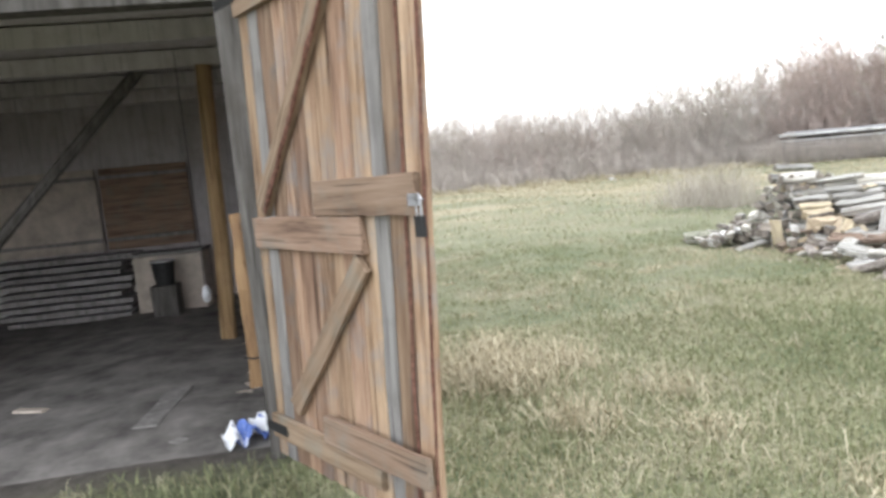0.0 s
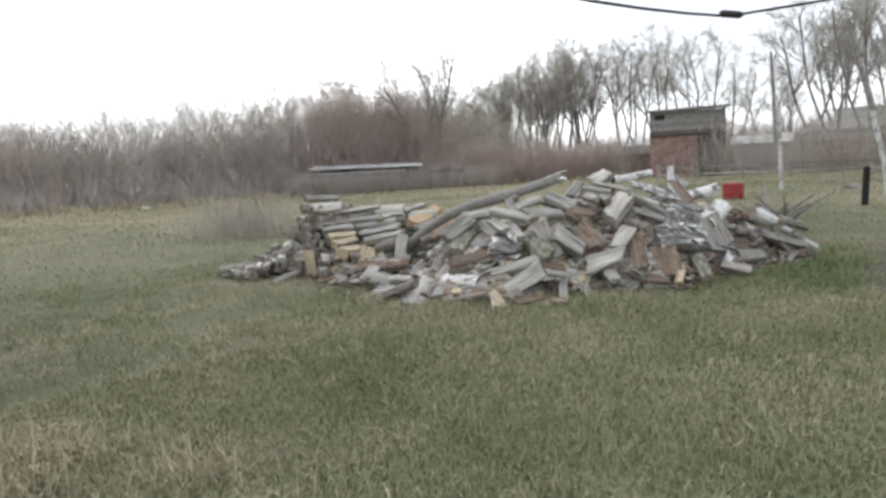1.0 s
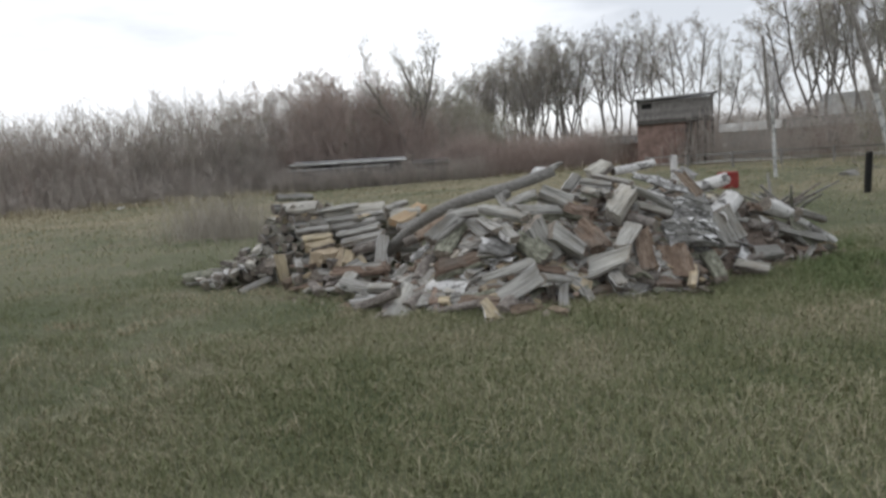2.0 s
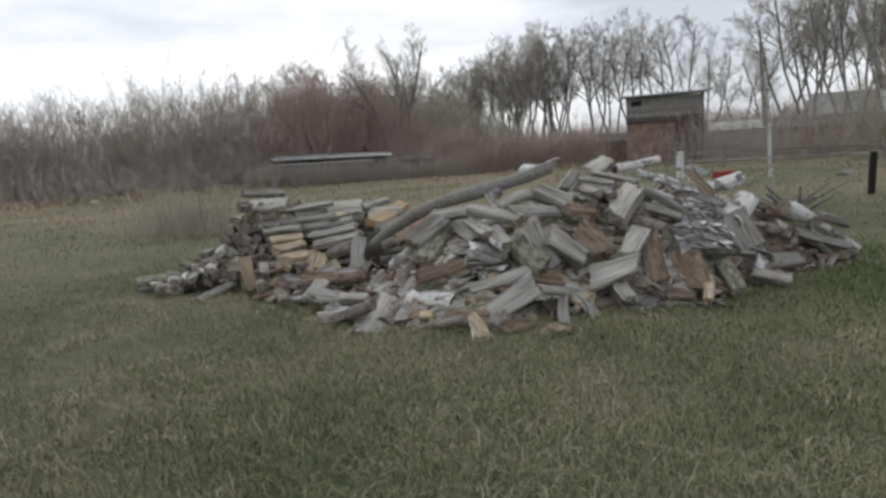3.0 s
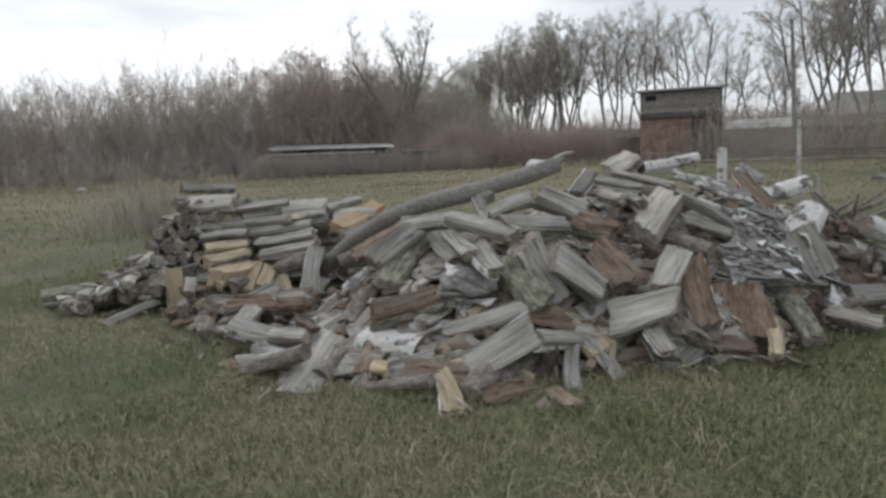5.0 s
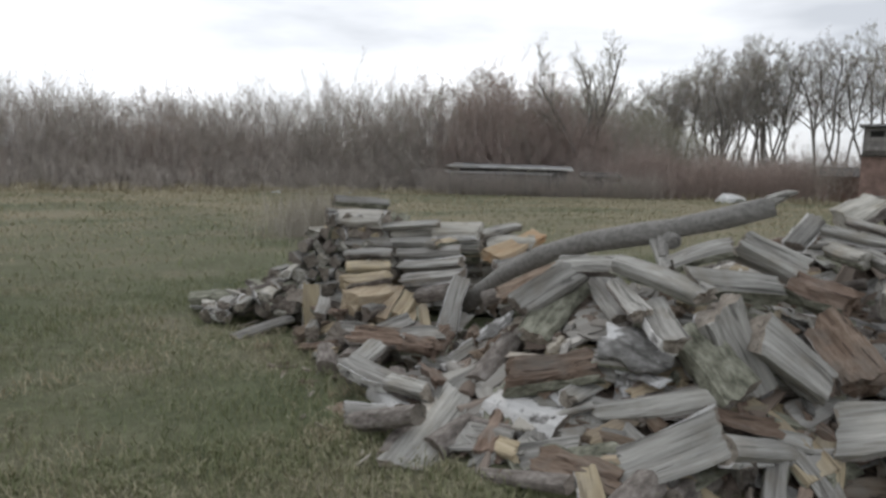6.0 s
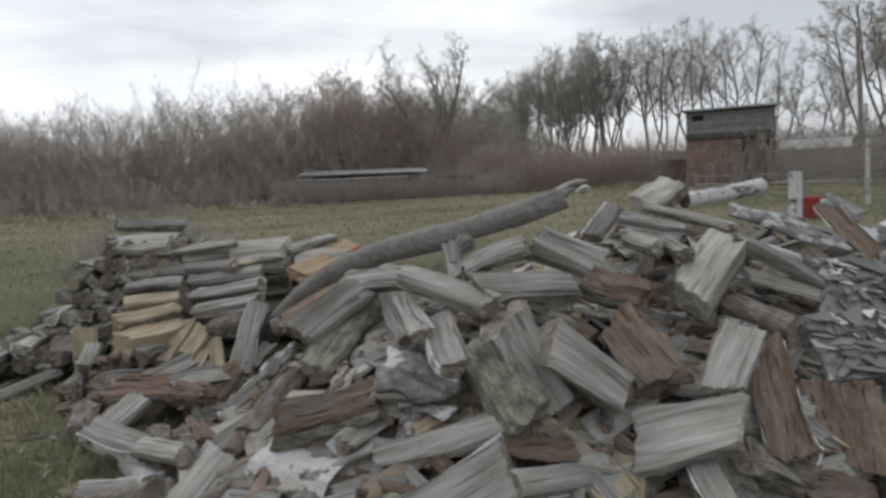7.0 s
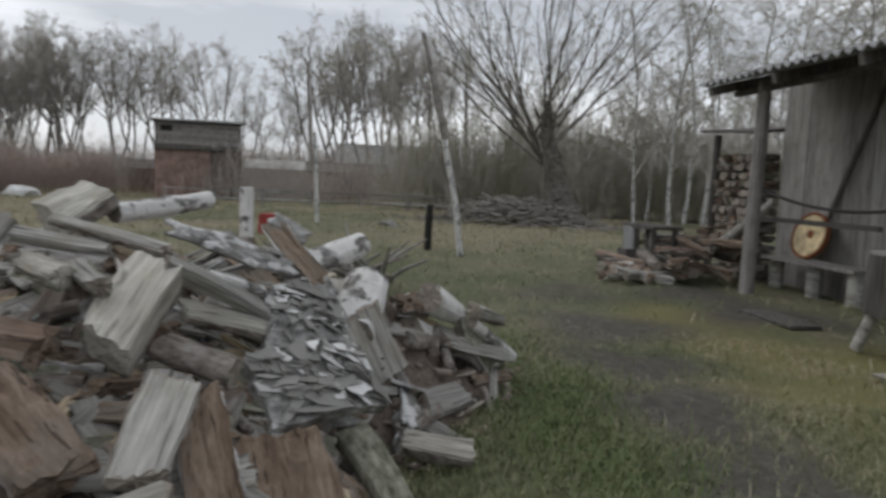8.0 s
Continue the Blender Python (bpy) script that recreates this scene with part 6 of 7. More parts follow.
def yard_things():
    p = thing("fence_post", pose(18.12, 7.80, 0), "short dark fence post in the grass", "post")
    part("post", rod([(0, 0, -0.03), (-0.02, -0.02, 0.45), (-0.06, -0.05, 0.88), (-0.06, -0.05, 0.90)], [0.078, 0.075, 0.07, 0.05], 10, 3, 0.08), CHAR_AND_SHADE, p)
    q = thing("leaning_pole", pose(17.27, 6.95, 0), "thin leaning birch pole with a broken dark top", "pole")
    part("lower_stem", rod([(0, 0, -0.03), (-0.05, 0.13, 1.0), (-0.14, 0.33, 2.0), (-0.16, 0.38, 2.25)], [0.06, 0.055, 0.05, 0.048], 9, 1, 0.05), BIRCHTREE, q, "white birch-barked lower part")
    part("upper_stem", rod([(-0.14, 0.33, 2.1), (-0.3, 0.55, 3.1), (-0.42, 0.72, 3.9)], [0.06, 0.055, 0.04], 8, 2, 0.2), TREEBARK, q)
    q = thing("standing_pole", pose(23.24, 12.4, 0), "tall thin pale pole standing in the grass", "pole")
    part("lower_stem", rod([(0, 0, -0.03), (0, 0.05, 1.2), (-0.03, 0.1, 2.6)], [0.06, 0.055, 0.05], 9, 1, 0.05), BIRCHTREE, q)
    part("upper_stem", rod([(-0.10, 0.15, 1.6), (-0.1, 0.22, 3.0), (-0.14, 0.3, 4.5)], [0.06, 0.06, 0.04], 8, 2, 0.15), TREEBARK, q)
    w = thing("birch_stake", pose(9.42, 6.82, 0), "short white birch stake standing behind the heap", "stake")
    part("stake", rod([(0, 0, 0), (0, 0, 1.0), (-0.01, 0, 1.27)], [0.04, 0.045, 0.045], 9, 3, 0.05), BIRCH, w)
    r = thing("red_drum", pose(19.7, 12.0, 0), "faded red metal drum behind the heap", "drum")
    part("shell", rod([(0, 0, 0), (0, 0, 0.18), (0, 0, 0.20), (0, 0, 0.22), (0, 0, 0.42)], [0.29, 0.29, 0.305, 0.29, 0.29], 22), REDPAINT, r)
    part("lid", rod([(0, 0, 0.42), (0, 0, 0.45)], 0.27, 22), REDPAINT, r)
    rng = random.Random(12)
    h = thing("brush_heap", pose(13.5, 7.5, 0), "heap of bare grey cut branches on the grass", "brush")
    for k in range(26):
        a, e = rng.uniform(0, math.tau), rng.uniform(0.15, 0.75)
        L = rng.uniform(0.6, 1.1)
        o = Vector((rng.uniform(-.35, .35), rng.uniform(-.35, .35), 0.03))
        t = o + Vector((math.cos(a) * math.cos(e), math.sin(a) * math.cos(e), math.sin(e))) * L
        m = (o + t) / 2 + Vector((0, 0, rng.uniform(-.02, .08)))
        part("branch", rod([o, m, t], [0.035, 0.03, 0.014], 6, k, 0.1), rng.choice((GREY, TRUNKBARK, BARK)), h)
    # crumpled lumps; the third, grey one stands in for a heap of dark branches
    for k, (x, y, s) in enumerate([(9.26, 39.5, 0.5), (13.0, 39.0, 0.3), (24.0, 10.5, 0.8), (30.2, 29.6, 1.9)]):
        g = thing("white_rag", pose(x, y, 0.0, 0, 0, 30 * k), "crumpled lump for pale rags at the thicket and one brush heap", "rag", "rags")
        bm = bmesh.new()
        bmesh.ops.create_icosphere(bm, subdivisions=2, radius=0.5)
        for v in bm.verts:
            v.co *= 1 + 0.5 * noise.noise(v.co * 3 + Vector((k, 0, 0)))
            v.co.z = max(0, v.co.z * 0.5)
        part("cloth", bm, GREY if k == 2 else (WHITEFILM if k < 2 else PALEROOF), g, m=Matrix.Diagonal((s, s * 0.7, s, 1)))


yard_things()


# ---- far buildings ----
def hut():
    a, b = Vector((18.8, 39.0, 0)), Vector((24.3, 35.6, 0))
    x = (b - a).normalized()
    y = Vector((-x.y, x.x, 0))
    h = thing("low_hut", frame_of((a + b) / 2, x, y), "long low grey hut with pale roof edges", "hut")
    L = (b - a).length
    for k in range(12):
        part("wall_board", board(L / 12 - 0.02, 0.05, 1.35, k), GREYBOARD, h, m=pose(-L / 2 + L / 24 + k * L / 12, 0, 0.65))
    for s in (-1, 1):
        part("side_wall", board(0.06, 2.6, 1.4, 3), GREYBOARD, h, m=pose(s * L / 2, 1.3, 0.68))
    part("back_wall", board(L, 0.06, 1.6, 3), GREYBOARD, h, m=pose(0, 2.6, 0.78))
    part("roof", board(L + 0.5, 3.1, 0.07, 4, 0.02, 5), SLATE, h, m=pose(0.1, 1.3, 1.62, 4, 0.8, 0))
    part("roof_edge", board(L + 0.5, 0.1, 0.09, 5, 0.03, 8), PALEROOF, h, "pale flaking roof edge", pose(0.1, -0.3, 1.56, 0, 0.8, 0))
    part("eave_board", board(L - 0.4, 0.06, 0.07, 6, 0.01, 6), PALEROOF, h, m=pose(-0.5, -0.14, 1.27, 0, 0.4, 0))
    s = thing("small_outbuilding", frame_of(b + x * 1.9 + y * 1.0, x, y), "small grey outbuilding beside the low hut", "hut")
    part("wall", board(1.9, 1.6, 1.2, 2, 0.01, 0), DARKWOOD, s, m=pose(0, 0, 0.6))
    part("roof", board(2.2, 1.9, 0.08, 2, 0.01, 0), DARKWOOD, s, m=pose(0, 0, 1.26, 8, 0, 0))
    part("door", board(0.6, 0.05, 1.0, 2), DARKWOOD, s, m=pose(0.2, -0.84, 0.52))


hut()


def tower_house():
    a, b = Vector((34.7, 26.23, 0)), Vector((37.0, 22.71, 0))
    x = (b - a).normalized()
    y = Vector((-x.y, x.x, 0))
    if y.dot(Vector((1, 0.5, 0))) < 0:
        y = -y
    m = Matrix((x, y, Vector((0, 0, 1)))).transposed().to_4x4()
    m.translation = (a + b) / 2
    h = thing("tall_hut", m, "tall hut with dark overhanging upper boards above red-brown walls", "hut")
    L = (b - a).length
    part("lower_wall", board(L * 0.62, 0.15, 2.5, 3, 0.01, 0), BRICKRED, h, "red-brown lower wall", pose(-L * 0.17, 0.25, 1.25))
    part("dark_bay", board(L * 0.32, 0.1, 2.5, 3, 0.01, 0), BRICKRED, h, m=pose(L * 0.33, 0.6, 1.25))
    for s in (-1, 1):
        part("side_wall", board(0.12, 3.0, 2.5, 3, 0.01, 0), BRICKRED, h, m=pose(s * L * 0.48, 1.7, 1.25))
        part("upper_side", board(0.08, 3.2, 1.4, 3, 0.01, 0), DARKWOOD, h, m=pose(s * L * 0.48, 1.6, 3.2))
    for k in range(6):
        part("upper_board", board(L * 0.95, 0.05, 0.20, 10 + k, 0.012), DARKWOOD if k == 0 else GREYBOARD, h, m=pose(0, -0.02 - 0.02 * (k % 2), 2.58 + 0.215 * k))
    part("back_wall", board(L, 0.1, 3.9, 3, 0.01, 0), DARKWOOD, h, m=pose(0, 3.2, 1.95))
    part("floor_beam", board(L, 3.2, 0.1, 3, 0.01, 0), DARKWOOD, h, m=pose(0, 1.6, 2.47))
    part("roof", board(L + 0.35, 3.9, 0.09, 5, 0.02, 5), SLATE, h, m=pose(0, 1.55, 3.95, 2, -0.6, 0))
    # solid near-black board; its colour stands for the shade inside a vent
    part("dark_vent_panel", board(0.55, 0.05, 0.28, 1, 0.0, 0), CHAR_AND_SHADE, h, m=pose(-L * 0.36, -0.07, 3.48))
    for k in range(4):
        part("corner_post", rod([(0, 0, 0), (0.03, 0, 2.5)], 0.06, 7), DARKWOOD, h, m=pose(L * (0.2 + 0.09 * k), -0.02, 0))


tower_house()


def far_building(name, label, p, q, deep, wall_h, roof_h, wall, roof, windows=0):
    a, b = Vector((*p, 0)), Vector((*q, 0))
    x = (b - a).normalized()
    y = Vector((-x.y, x.x, 0))
    if y.x < 0:
        y = -y
    m = Matrix((x, y, Vector((0, 0, 1)))).transposed().to_4x4()
    m.translation = (a + b) / 2
    L = (b - a).length
    h = thing(name, m, label, "building")
    part("wall", board(L, deep, wall_h, 3, 0.01, 0), wall, h, m=pose(0, deep / 2, wall_h / 2))
    bm = bmesh.new()
    e = 0.3
    v = [bm.verts.new(c) for c in ((-L / 2 - e, -e, wall_h - .05), (L / 2 + e, -e, wall_h - .05), (L / 2 + e, deep + e, wall_h - .05), (-L / 2 - e, deep + e, wall_h - .05), (-L / 2 - e, deep / 2, wall_h + roof_h), (L / 2 + e, deep / 2, wall_h + roof_h))]
    for f in ((0, 1, 5, 4), (2, 3, 4, 5), (1, 2, 5), (3, 0, 4), (0, 3, 2, 1)):
        bm.faces.new([v[i] for i in f])
    part("roof", bm, roof, h)
    for k in range(windows):
        w = part("window", board(0.7, 0.08, 0.7, 2, 0.002, 0), GREYBOARD, h, m=pose((k + 0.5) * L / windows - L / 2, -0.02, wall_h * 0.55))
        part("pane", board(0.56, 0.03, 0.56, 2, 0.0, 0), DARKGLASS, w, m=pose(0, -0.035, 0))


far_building("whitewashed_shed", "low whitewashed shed with a dark roof", (42.0, 25.1), (43.3, 22.4), 2.5, 1.75, 0.5, WHITEWASH, WHITEWASH)
far_building("low_barn", "low dark barn with a red-brown front", (43.6, 21.8), (45.6, 17.6), 4, 1.7, 0.6, BRICKRED, DARKWOOD, 3)
far_building("grey_farmhouse", "grey farmhouse with a wide pale slate roof", (49.9, 22.6), (52.4, 14.6), 7, 1.9, 2.0, WHITEWASH, WHITEWASH, 3)
far_building("field_shed", "dark low shed among bushes", (39.0, 31.5), (40.5, 29.0), 2.5, 1.5, 0.5, BRICKRED, DARKWOOD)


def far_fence():
    f = thing("far_fence", pose(33, 13, 0), "low grey fence of rails along the far yard", "fence")
    for k in range(9):
        part("post", rod([(0, 0, 0), (0, 0, 0.75)], 0.05, 7), GREYBOARD, f, m=pose(-2.5 + 0.55 * k, 9.6 - 2.0 * k, 0))
    for z in (0.3, 0.65):
        part("rail", board(16.6, 0.04, 0.05, 3, 0.02, 8), GREY, f, m=pose(-0.3, 1.6, z, 0, 0, -74.6))


far_fence()

# ---- trees and thickets ----
def grow(seed, stems, levels, base_r=0.05, lean=0.25):
    """Branch stretches (start, end, radius at both, level), grown stem by stem. levels: for each level the number of stretches, of children, the share of the parent's length and the spread."""
    rng = random.Random(seed)
    segs = []

    def branch(p, d, length, r, level):
        steps, kids, share, spread, rise = levels[level]
        q, tip = p.copy(), max(r * 0.35, 0.007)
        nodes = []
        for i in range(steps):
            d = (d + Vector((rng.gauss(0, .10), rng.gauss(0, .10), rng.gauss(0, .06) + rise * 0.12))).normalized()
            e = q + d * length / steps
            r0, r1 = r + (tip - r) * i / steps, r + (tip - r) * (i + 1) / steps
            segs.append((q, e, r0, r1, level))
            nodes.append((q, e, d, r1))
            q = e
        if level + 1 < len(levels):
            for k in range(kids):
                f = (0.25 if level else bare) + (1 - (0.25 if level else bare)) * (k + rng.random()) / kids
                i = min(int(f * steps), steps - 1)
                a, b, dd, rr = nodes[i]
                pos = a.lerp(b, f * steps - i)
                side = Vector((rng.gauss(0, 1), rng.gauss(0, 1), rng.gauss(0, .5)))
                side = (side - dd * side.dot(dd)).normalized()
                nd = (dd * (1 - spread) + side * spread + Vector((0, 0, rise * 0.4))).normalized()
                branch(pos, nd, length * share * rng.uniform(.6, 1.15) * (1.15 - 0.5 * f), max(rr * 0.6, 0.0065), level + 1)

    for (p, d, length, r, bare) in stems(rng):
        branch(Vector(p), Vector(d).normalized(), length, r, 0)
    return segs


def tubes(segs, sides):
    a = np.array([s[0][:] for s in segs])
    b = np.array([s[1][:] for s in segs])
    r0 = np.array([s[2] for s in segs])
    r1 = np.array([s[3] for s in segs])
    d = b - a
    d /= np.maximum(np.linalg.norm(d, axis=1, keepdims=True), 1e-6)
    ref = np.where(np.abs(d[:, 2:3]) < 0.9, np.array([[0.1, 0.2, 1.0]]), np.array([[1.0, 0.2, 0.1]]))
    u = np.cross(d, ref)
    u /= np.linalg.norm(u, axis=1, keepdims=True)
    w = np.cross(d, u)
    n = len(segs)
    ang = np.arange(sides) * math.tau / sides
    ring = u[:, None] * np.cos(ang)[None, :, None] + w[:, None] * np.sin(ang)[None, :, None]
    v = np.concatenate([a[:, None] + ring * r0[:, None, None], b[:, None] + ring * r1[:, None, None]], 1).reshape(-1, 3)
    k = np.arange(n)[:, None] * 2 * sides
    f = []
    for j in range(sides):
        f.append(np.concatenate([k + j, k + (j + 1) % sides, k + sides + (j + 1) % sides, k + sides + j], 1))
    return v, np.concatenate(f, 0)


def leaf_tris(segs, per, size, rng):
    v = []
    for s in segs:
        for _ in range(per):
            c = np.array(s[0].lerp(s[1], rng.random())) + np.array([rng.gauss(0, .03) for _ in range(3)])
            v.extend(c + np.array([[rng.gauss(0, size) for _ in range(3)] for _ in range(4)]))
    v = np.array(v)
    return v, np.arange(len(v)).reshape(-1, 4)


def tree(name, label, category, segs, bark, twig, split, leaves=None, group="", thin=3):
    t = thing(name, pose(0, 0, 0), label, category, group)
    thick = [s for s in segs if s[4] <= split]
    fine = [s for s in segs if s[4] > split]
    many = category == "shrub"
    ob = new("stem" if many else "trunk", raw_mesh("trunk", *tubes(thick, 5 if many else 7), [bark]))
    ob.parent = t
    if many:
        tagged(ob, kind="stuff")
    v, f = tubes(fine, thin)
    mats, index = [twig], [0] * len(f)
    if leaves:
        rng = random.Random(5)
        lv, lf = leaf_tris([s for s in fine if s[4] == max(q[4] for q in segs)], leaves[1], leaves[2], rng)
        index += [1] * len(lf)
        f = np.concatenate([f, lf + len(v)], 0)
        v = np.concatenate([v, lv], 0)
        mats.append(leaves[0])
    ob = new("crown", raw_mesh("crown", v, f, mats, index))
    ob.parent = t
    tagged(ob, kind="stuff")
    return t


def one_stem(h, r, bare=0.35, forks=1, lean=0.06):
    def stems(rng):
        for k in range(forks):
            yield ((rng.gauss(0, .12) * (forks > 1), rng.gauss(0, .12) * (forks > 1), -0.1), (rng.gauss(0, lean) * forks, rng.gauss(0, lean) * forks, 1), h * rng.uniform(.85, 1), r, bare)
    return stems


def many_stems(h, n, r, spread, lean):
    def stems(rng):
        for k in range(n):
            x, y = rng.gauss(0, spread), rng.gauss(0, spread)
            yield ((x, y, -0.05), (rng.gauss(0, lean) + 0.12 * x, rng.gauss(0, lean) + 0.12 * y, 1), h * rng.uniform(.45, 1), r, 0.12)
    return stems


def scatter(proto, spots, rng, base=1.0):
    """Stands the first at the first spot and copies of it at the others."""
    for k, (x, y, s) in enumerate(spots):
        m = pose(x, y, 0, 0, 0, rng.uniform(0, 360))
        sc = Matrix.Diagonal((s * base, s * base, s * base * rng.uniform(.93, 1.07), 1))
        if k == 0:
            proto.matrix_world = m @ sc
        else:
            c = copy_thing(proto, m)
            c.scale = (s * base, s * base, s * base * rng.uniform(.93, 1.07))


def woods():
    rng = random.Random(2)
    # tall alders and poplars
    lev = [(9, 11, 0.36, 0.56, 0.4), (5, 9, 0.46, 0.55, 0.4), (3, 6, 0.5, 0.6, 0.2), (1, 0, 0, 0, 0)]
    talls = [tree("tall_tree", "tall bare tree with fine budding twigs", "tree", grow(40 + k, one_stem(10.6, 0.11, 0.46 if k else 0.52, 2 + k % 2, 0.05), lev), TREEBARK, GREYTWIG if k else TWIG, 1, (BUDS if k != 1 else CATKIN, 2, 0.025), "tall trees beyond the meadow") for k in range(3)]
    spots = [[], [], []]
    for k in range(24):
        f = k / 23
        spots[k % 3].append((38.0 + 8.8 * f + rng.uniform(-1, 1), 46.8 - 7.4 * f + rng.uniform(-3, 3), rng.uniform(.78, 1.0) * (0.82 + 0.22 * f)))
    for k, (x, y, s) in enumerate([(48.0, 37.6, .93), (49.6, 36.2, .98), (50.4, 35.0, .99), (51.3, 33.6, .95), (52.3, 31.5, .80), (54, 29.5, .72), (53.5, 27.5, .70)]):
        spots[(k + 1) % 3].append((x, y, s))
    for k in range(12):
        spots[k % 3].append((52 + rng.uniform(-2, 4), 25.0 - 0.9 * k + rng.uniform(-.5, .5), rng.uniform(.98, 1.16)))
    for k in range(7):
        spots[k % 3].append((56 + rng.uniform(-3, 3), 14 - 3.5 * k, rng.uniform(.85, 1.0)))
    for p, s in zip(talls, spots):
        scatter(p, s, rng)
    lev = [(7, 15, 0.40, 0.55, 0.45), (4, 9, 0.45, 0.55, 0.4), (3, 6, 0.5, 0.6, 0.2), (1, 0, 0, 0, 0)]
    brown = tree("budding_tree", "round-crowned tree with dense brown buds", "tree", grow(52, one_stem(9.2, 0.12, 0.35, 2, 0.07), lev), TREEBARK, TWIG, 1, (CATKIN, 2, 0.026), "trees that rise over the thicket")
    scatter(brown, [(24.6, 49.2, 0.80), (26.4, 49.8, 0.86), (28.0, 49.0, 0.83), (22.6, 50.0, 0.70), (20.2, 50.5, .64)], rng)
    olive = tree("greening_tree", "round-crowned tree with first grey-green leaves", "tree", grow(53, one_stem(8.2, 0.12, 0.28, 3, 0.09), lev), TREEBARK, GREYTWIG, 1, (BUDS, 2, 0.03), "trees that rise over the thicket")
    scatter(olive, [(32.8, 47.5, 0.80), (34.6, 46.3, 0.84), (30.8, 48.0, .74), (36.5, 45.5, .8)], rng)
    # the forked tree beside the hut
    lev = [(6, 9, 0.5, 0.5, 0.3), (4, 8, 0.42, 0.55, 0.4), (3, 5, 0.45, 0.6, 0.3), (2, 0, 0, 0, 0)]
    def forked(r):
        for dx in (-.5, -.1, .45, .2):
            yield ((0, 0, 0.8), (dx, r.uniform(-.3, .3), 1), 8.0 * r.uniform(.75, 1), 0.16, 0.3)
        yield ((0, 0, -0.1), (0, 0.05, 1), 1.2, 0.24, 0.9)
    scatter(tree("forked_tree", "bare forked tree with a wide open crown", "tree", grow(71, forked, lev), TREEBARK, GREYTWIG, 1, (BUDS, 1, 0.03)), [(28.9, 40.4, 0.95)], rng)
    # thicket shrubs
    lev = [(4, 7, 0.36, 0.42, 0.45), (2, 5, 0.5, 0.5, 0.35), (1, 0, 0, 0, 0)]
    shrubs = []
    for k, (mat, lf) in enumerate([(TWIG, CATKIN), (REDTWIG, CATKIN), (GREYTWIG, BUDS), (TWIG, BUDS)]):
        shrubs.append(tree("thicket_shrub", ("bare brown many-stemmed shrub of the thicket", "reddish-brown leafless shrub of the thicket", "grey-green budding shrub of the thicket", "brown shrub of the thicket with first buds")[k],
                           "shrub", grow(90 + k, many_stems(6.0, 17, 0.022, 0.8, 0.17), lev), TWIG if k != 1 else REDTWIG, mat, 0, (lf, 1, 0.03), "thicket round the meadow"))
    spots = [[], [], [], []]
    for k in range(30):
        f = k / 29
        x, y = -13 + 38 * f, 46.5 - 3.4 * f * f
        s = 0.80 + 0.12 * math.sin(7.3 * f + 1) + 0.22 * f + rng.uniform(-.1, .12)
        spots[rng.choice((0, 0, 1, 2, 3))].append((x + rng.uniform(-.8, .8), y + rng.uniform(-1.2, 1.2), s))
        if k % 3:
            spots[rng.choice((0, 1, 1, 3))].append((x + rng.uniform(-1, 1), y + 3.2 + rng.uniform(-1, 1), s * rng.uniform(.85, 1.1)))
    for k in range(7):
        spots[1].append((21.5 + 1.1 * k + rng.uniform(-.5, .5), 43.6 - 0.5 * k + rng.uniform(-.6, .6), rng.uniform(.85, 1.15)))
    for k in range(13):
        spots[2 + k % 2].append((28 + 0.85 * k + rng.uniform(-.8, .8), 42.5 - 0.3 * k + rng.uniform(-.8, .8), rng.uniform(.9, 1.1) if k < 6 else rng.uniform(.62, .85)))
    for k in range(14):
        spots[k % 3].append((27 + 0.95 * k + rng.uniform(-.6, .6), 37.3 - 0.62 * k + rng.uniform(-.6, .6), rng.uniform(.36, .52)))
    for k in range(14):
        spots[k % 4].append((38 + 1.0 * k + rng.uniform(-.8, .8), 37 - 1.0 * k + rng.uniform(-.8, .8), rng.uniform(.45, .7)))
    for k in range(26):
        spots[(2, 3, 2, 0)[k % 4]].append((37 + rng.uniform(-2, 2), 14 - 0.85 * k, rng.uniform(.7, .98)))
    for k in range(9):
        spots[k % 4].append((-6 + 2.4 * k + rng.uniform(-.8, .8), 43.3 + rng.uniform(-.5, .5), rng.uniform(.28, .45)))
    for k in range(12):
        spots[(0, 3, 2)[k % 3]].append((18.5 + 0.75 * k + rng.uniform(-.3, .3), 37.9 - 0.42 * k + rng.uniform(-.3, .3), rng.uniform(.12, .24)))
    for k in range(10):
        spots[(0, 2)[k % 2]].append((46 + rng.uniform(-3, 3), 22 - 1.2 * k, rng.uniform(.3, .5)))
    for p, s in zip(shrubs, spots):
        scatter(p, s, rng)
    # old willow and birches behind the yard
    lev = [(7, 7, 0.42, 0.32, 0.4), (4, 5, 0.42, 0.45, 0.2), (3, 3, 0.5, 0.5, -0.2), (1, 0, 0, 0, 0)]
    def willow(r):
        yield ((0, 0, -0.1), (-0.05, 0.46, 1), 3.7, 0.66, 0.9)
        for k in range(24):
            a = k * 0.72
            z = 1.9 + 1.5 * r.random()
            yield ((0.1 * math.cos(a), 0.46 * z + 0.1 * math.sin(a), z), (0.75 * math.cos(a), 0.95 * math.sin(a) + 0.12, 1), r.uniform(4.8, 8.0), 0.04, 0.2)
    w = tree("old_willow", "old pollard willow with long bare upright branches", "tree", grow(15, willow, lev), WILLOWBARK, GREYTWIG, 1, (BUDS, 1, 0.022))
    w.matrix_world = pose(30.5, 5.55, 0)
    lev = [(9, 24, 0.30, 0.5, 0.15), (4, 7, 0.45, 0.5, -0.4), (4, 5, 0.5, 0.5, -1.1), (2, 0, 0, 0, 0)]
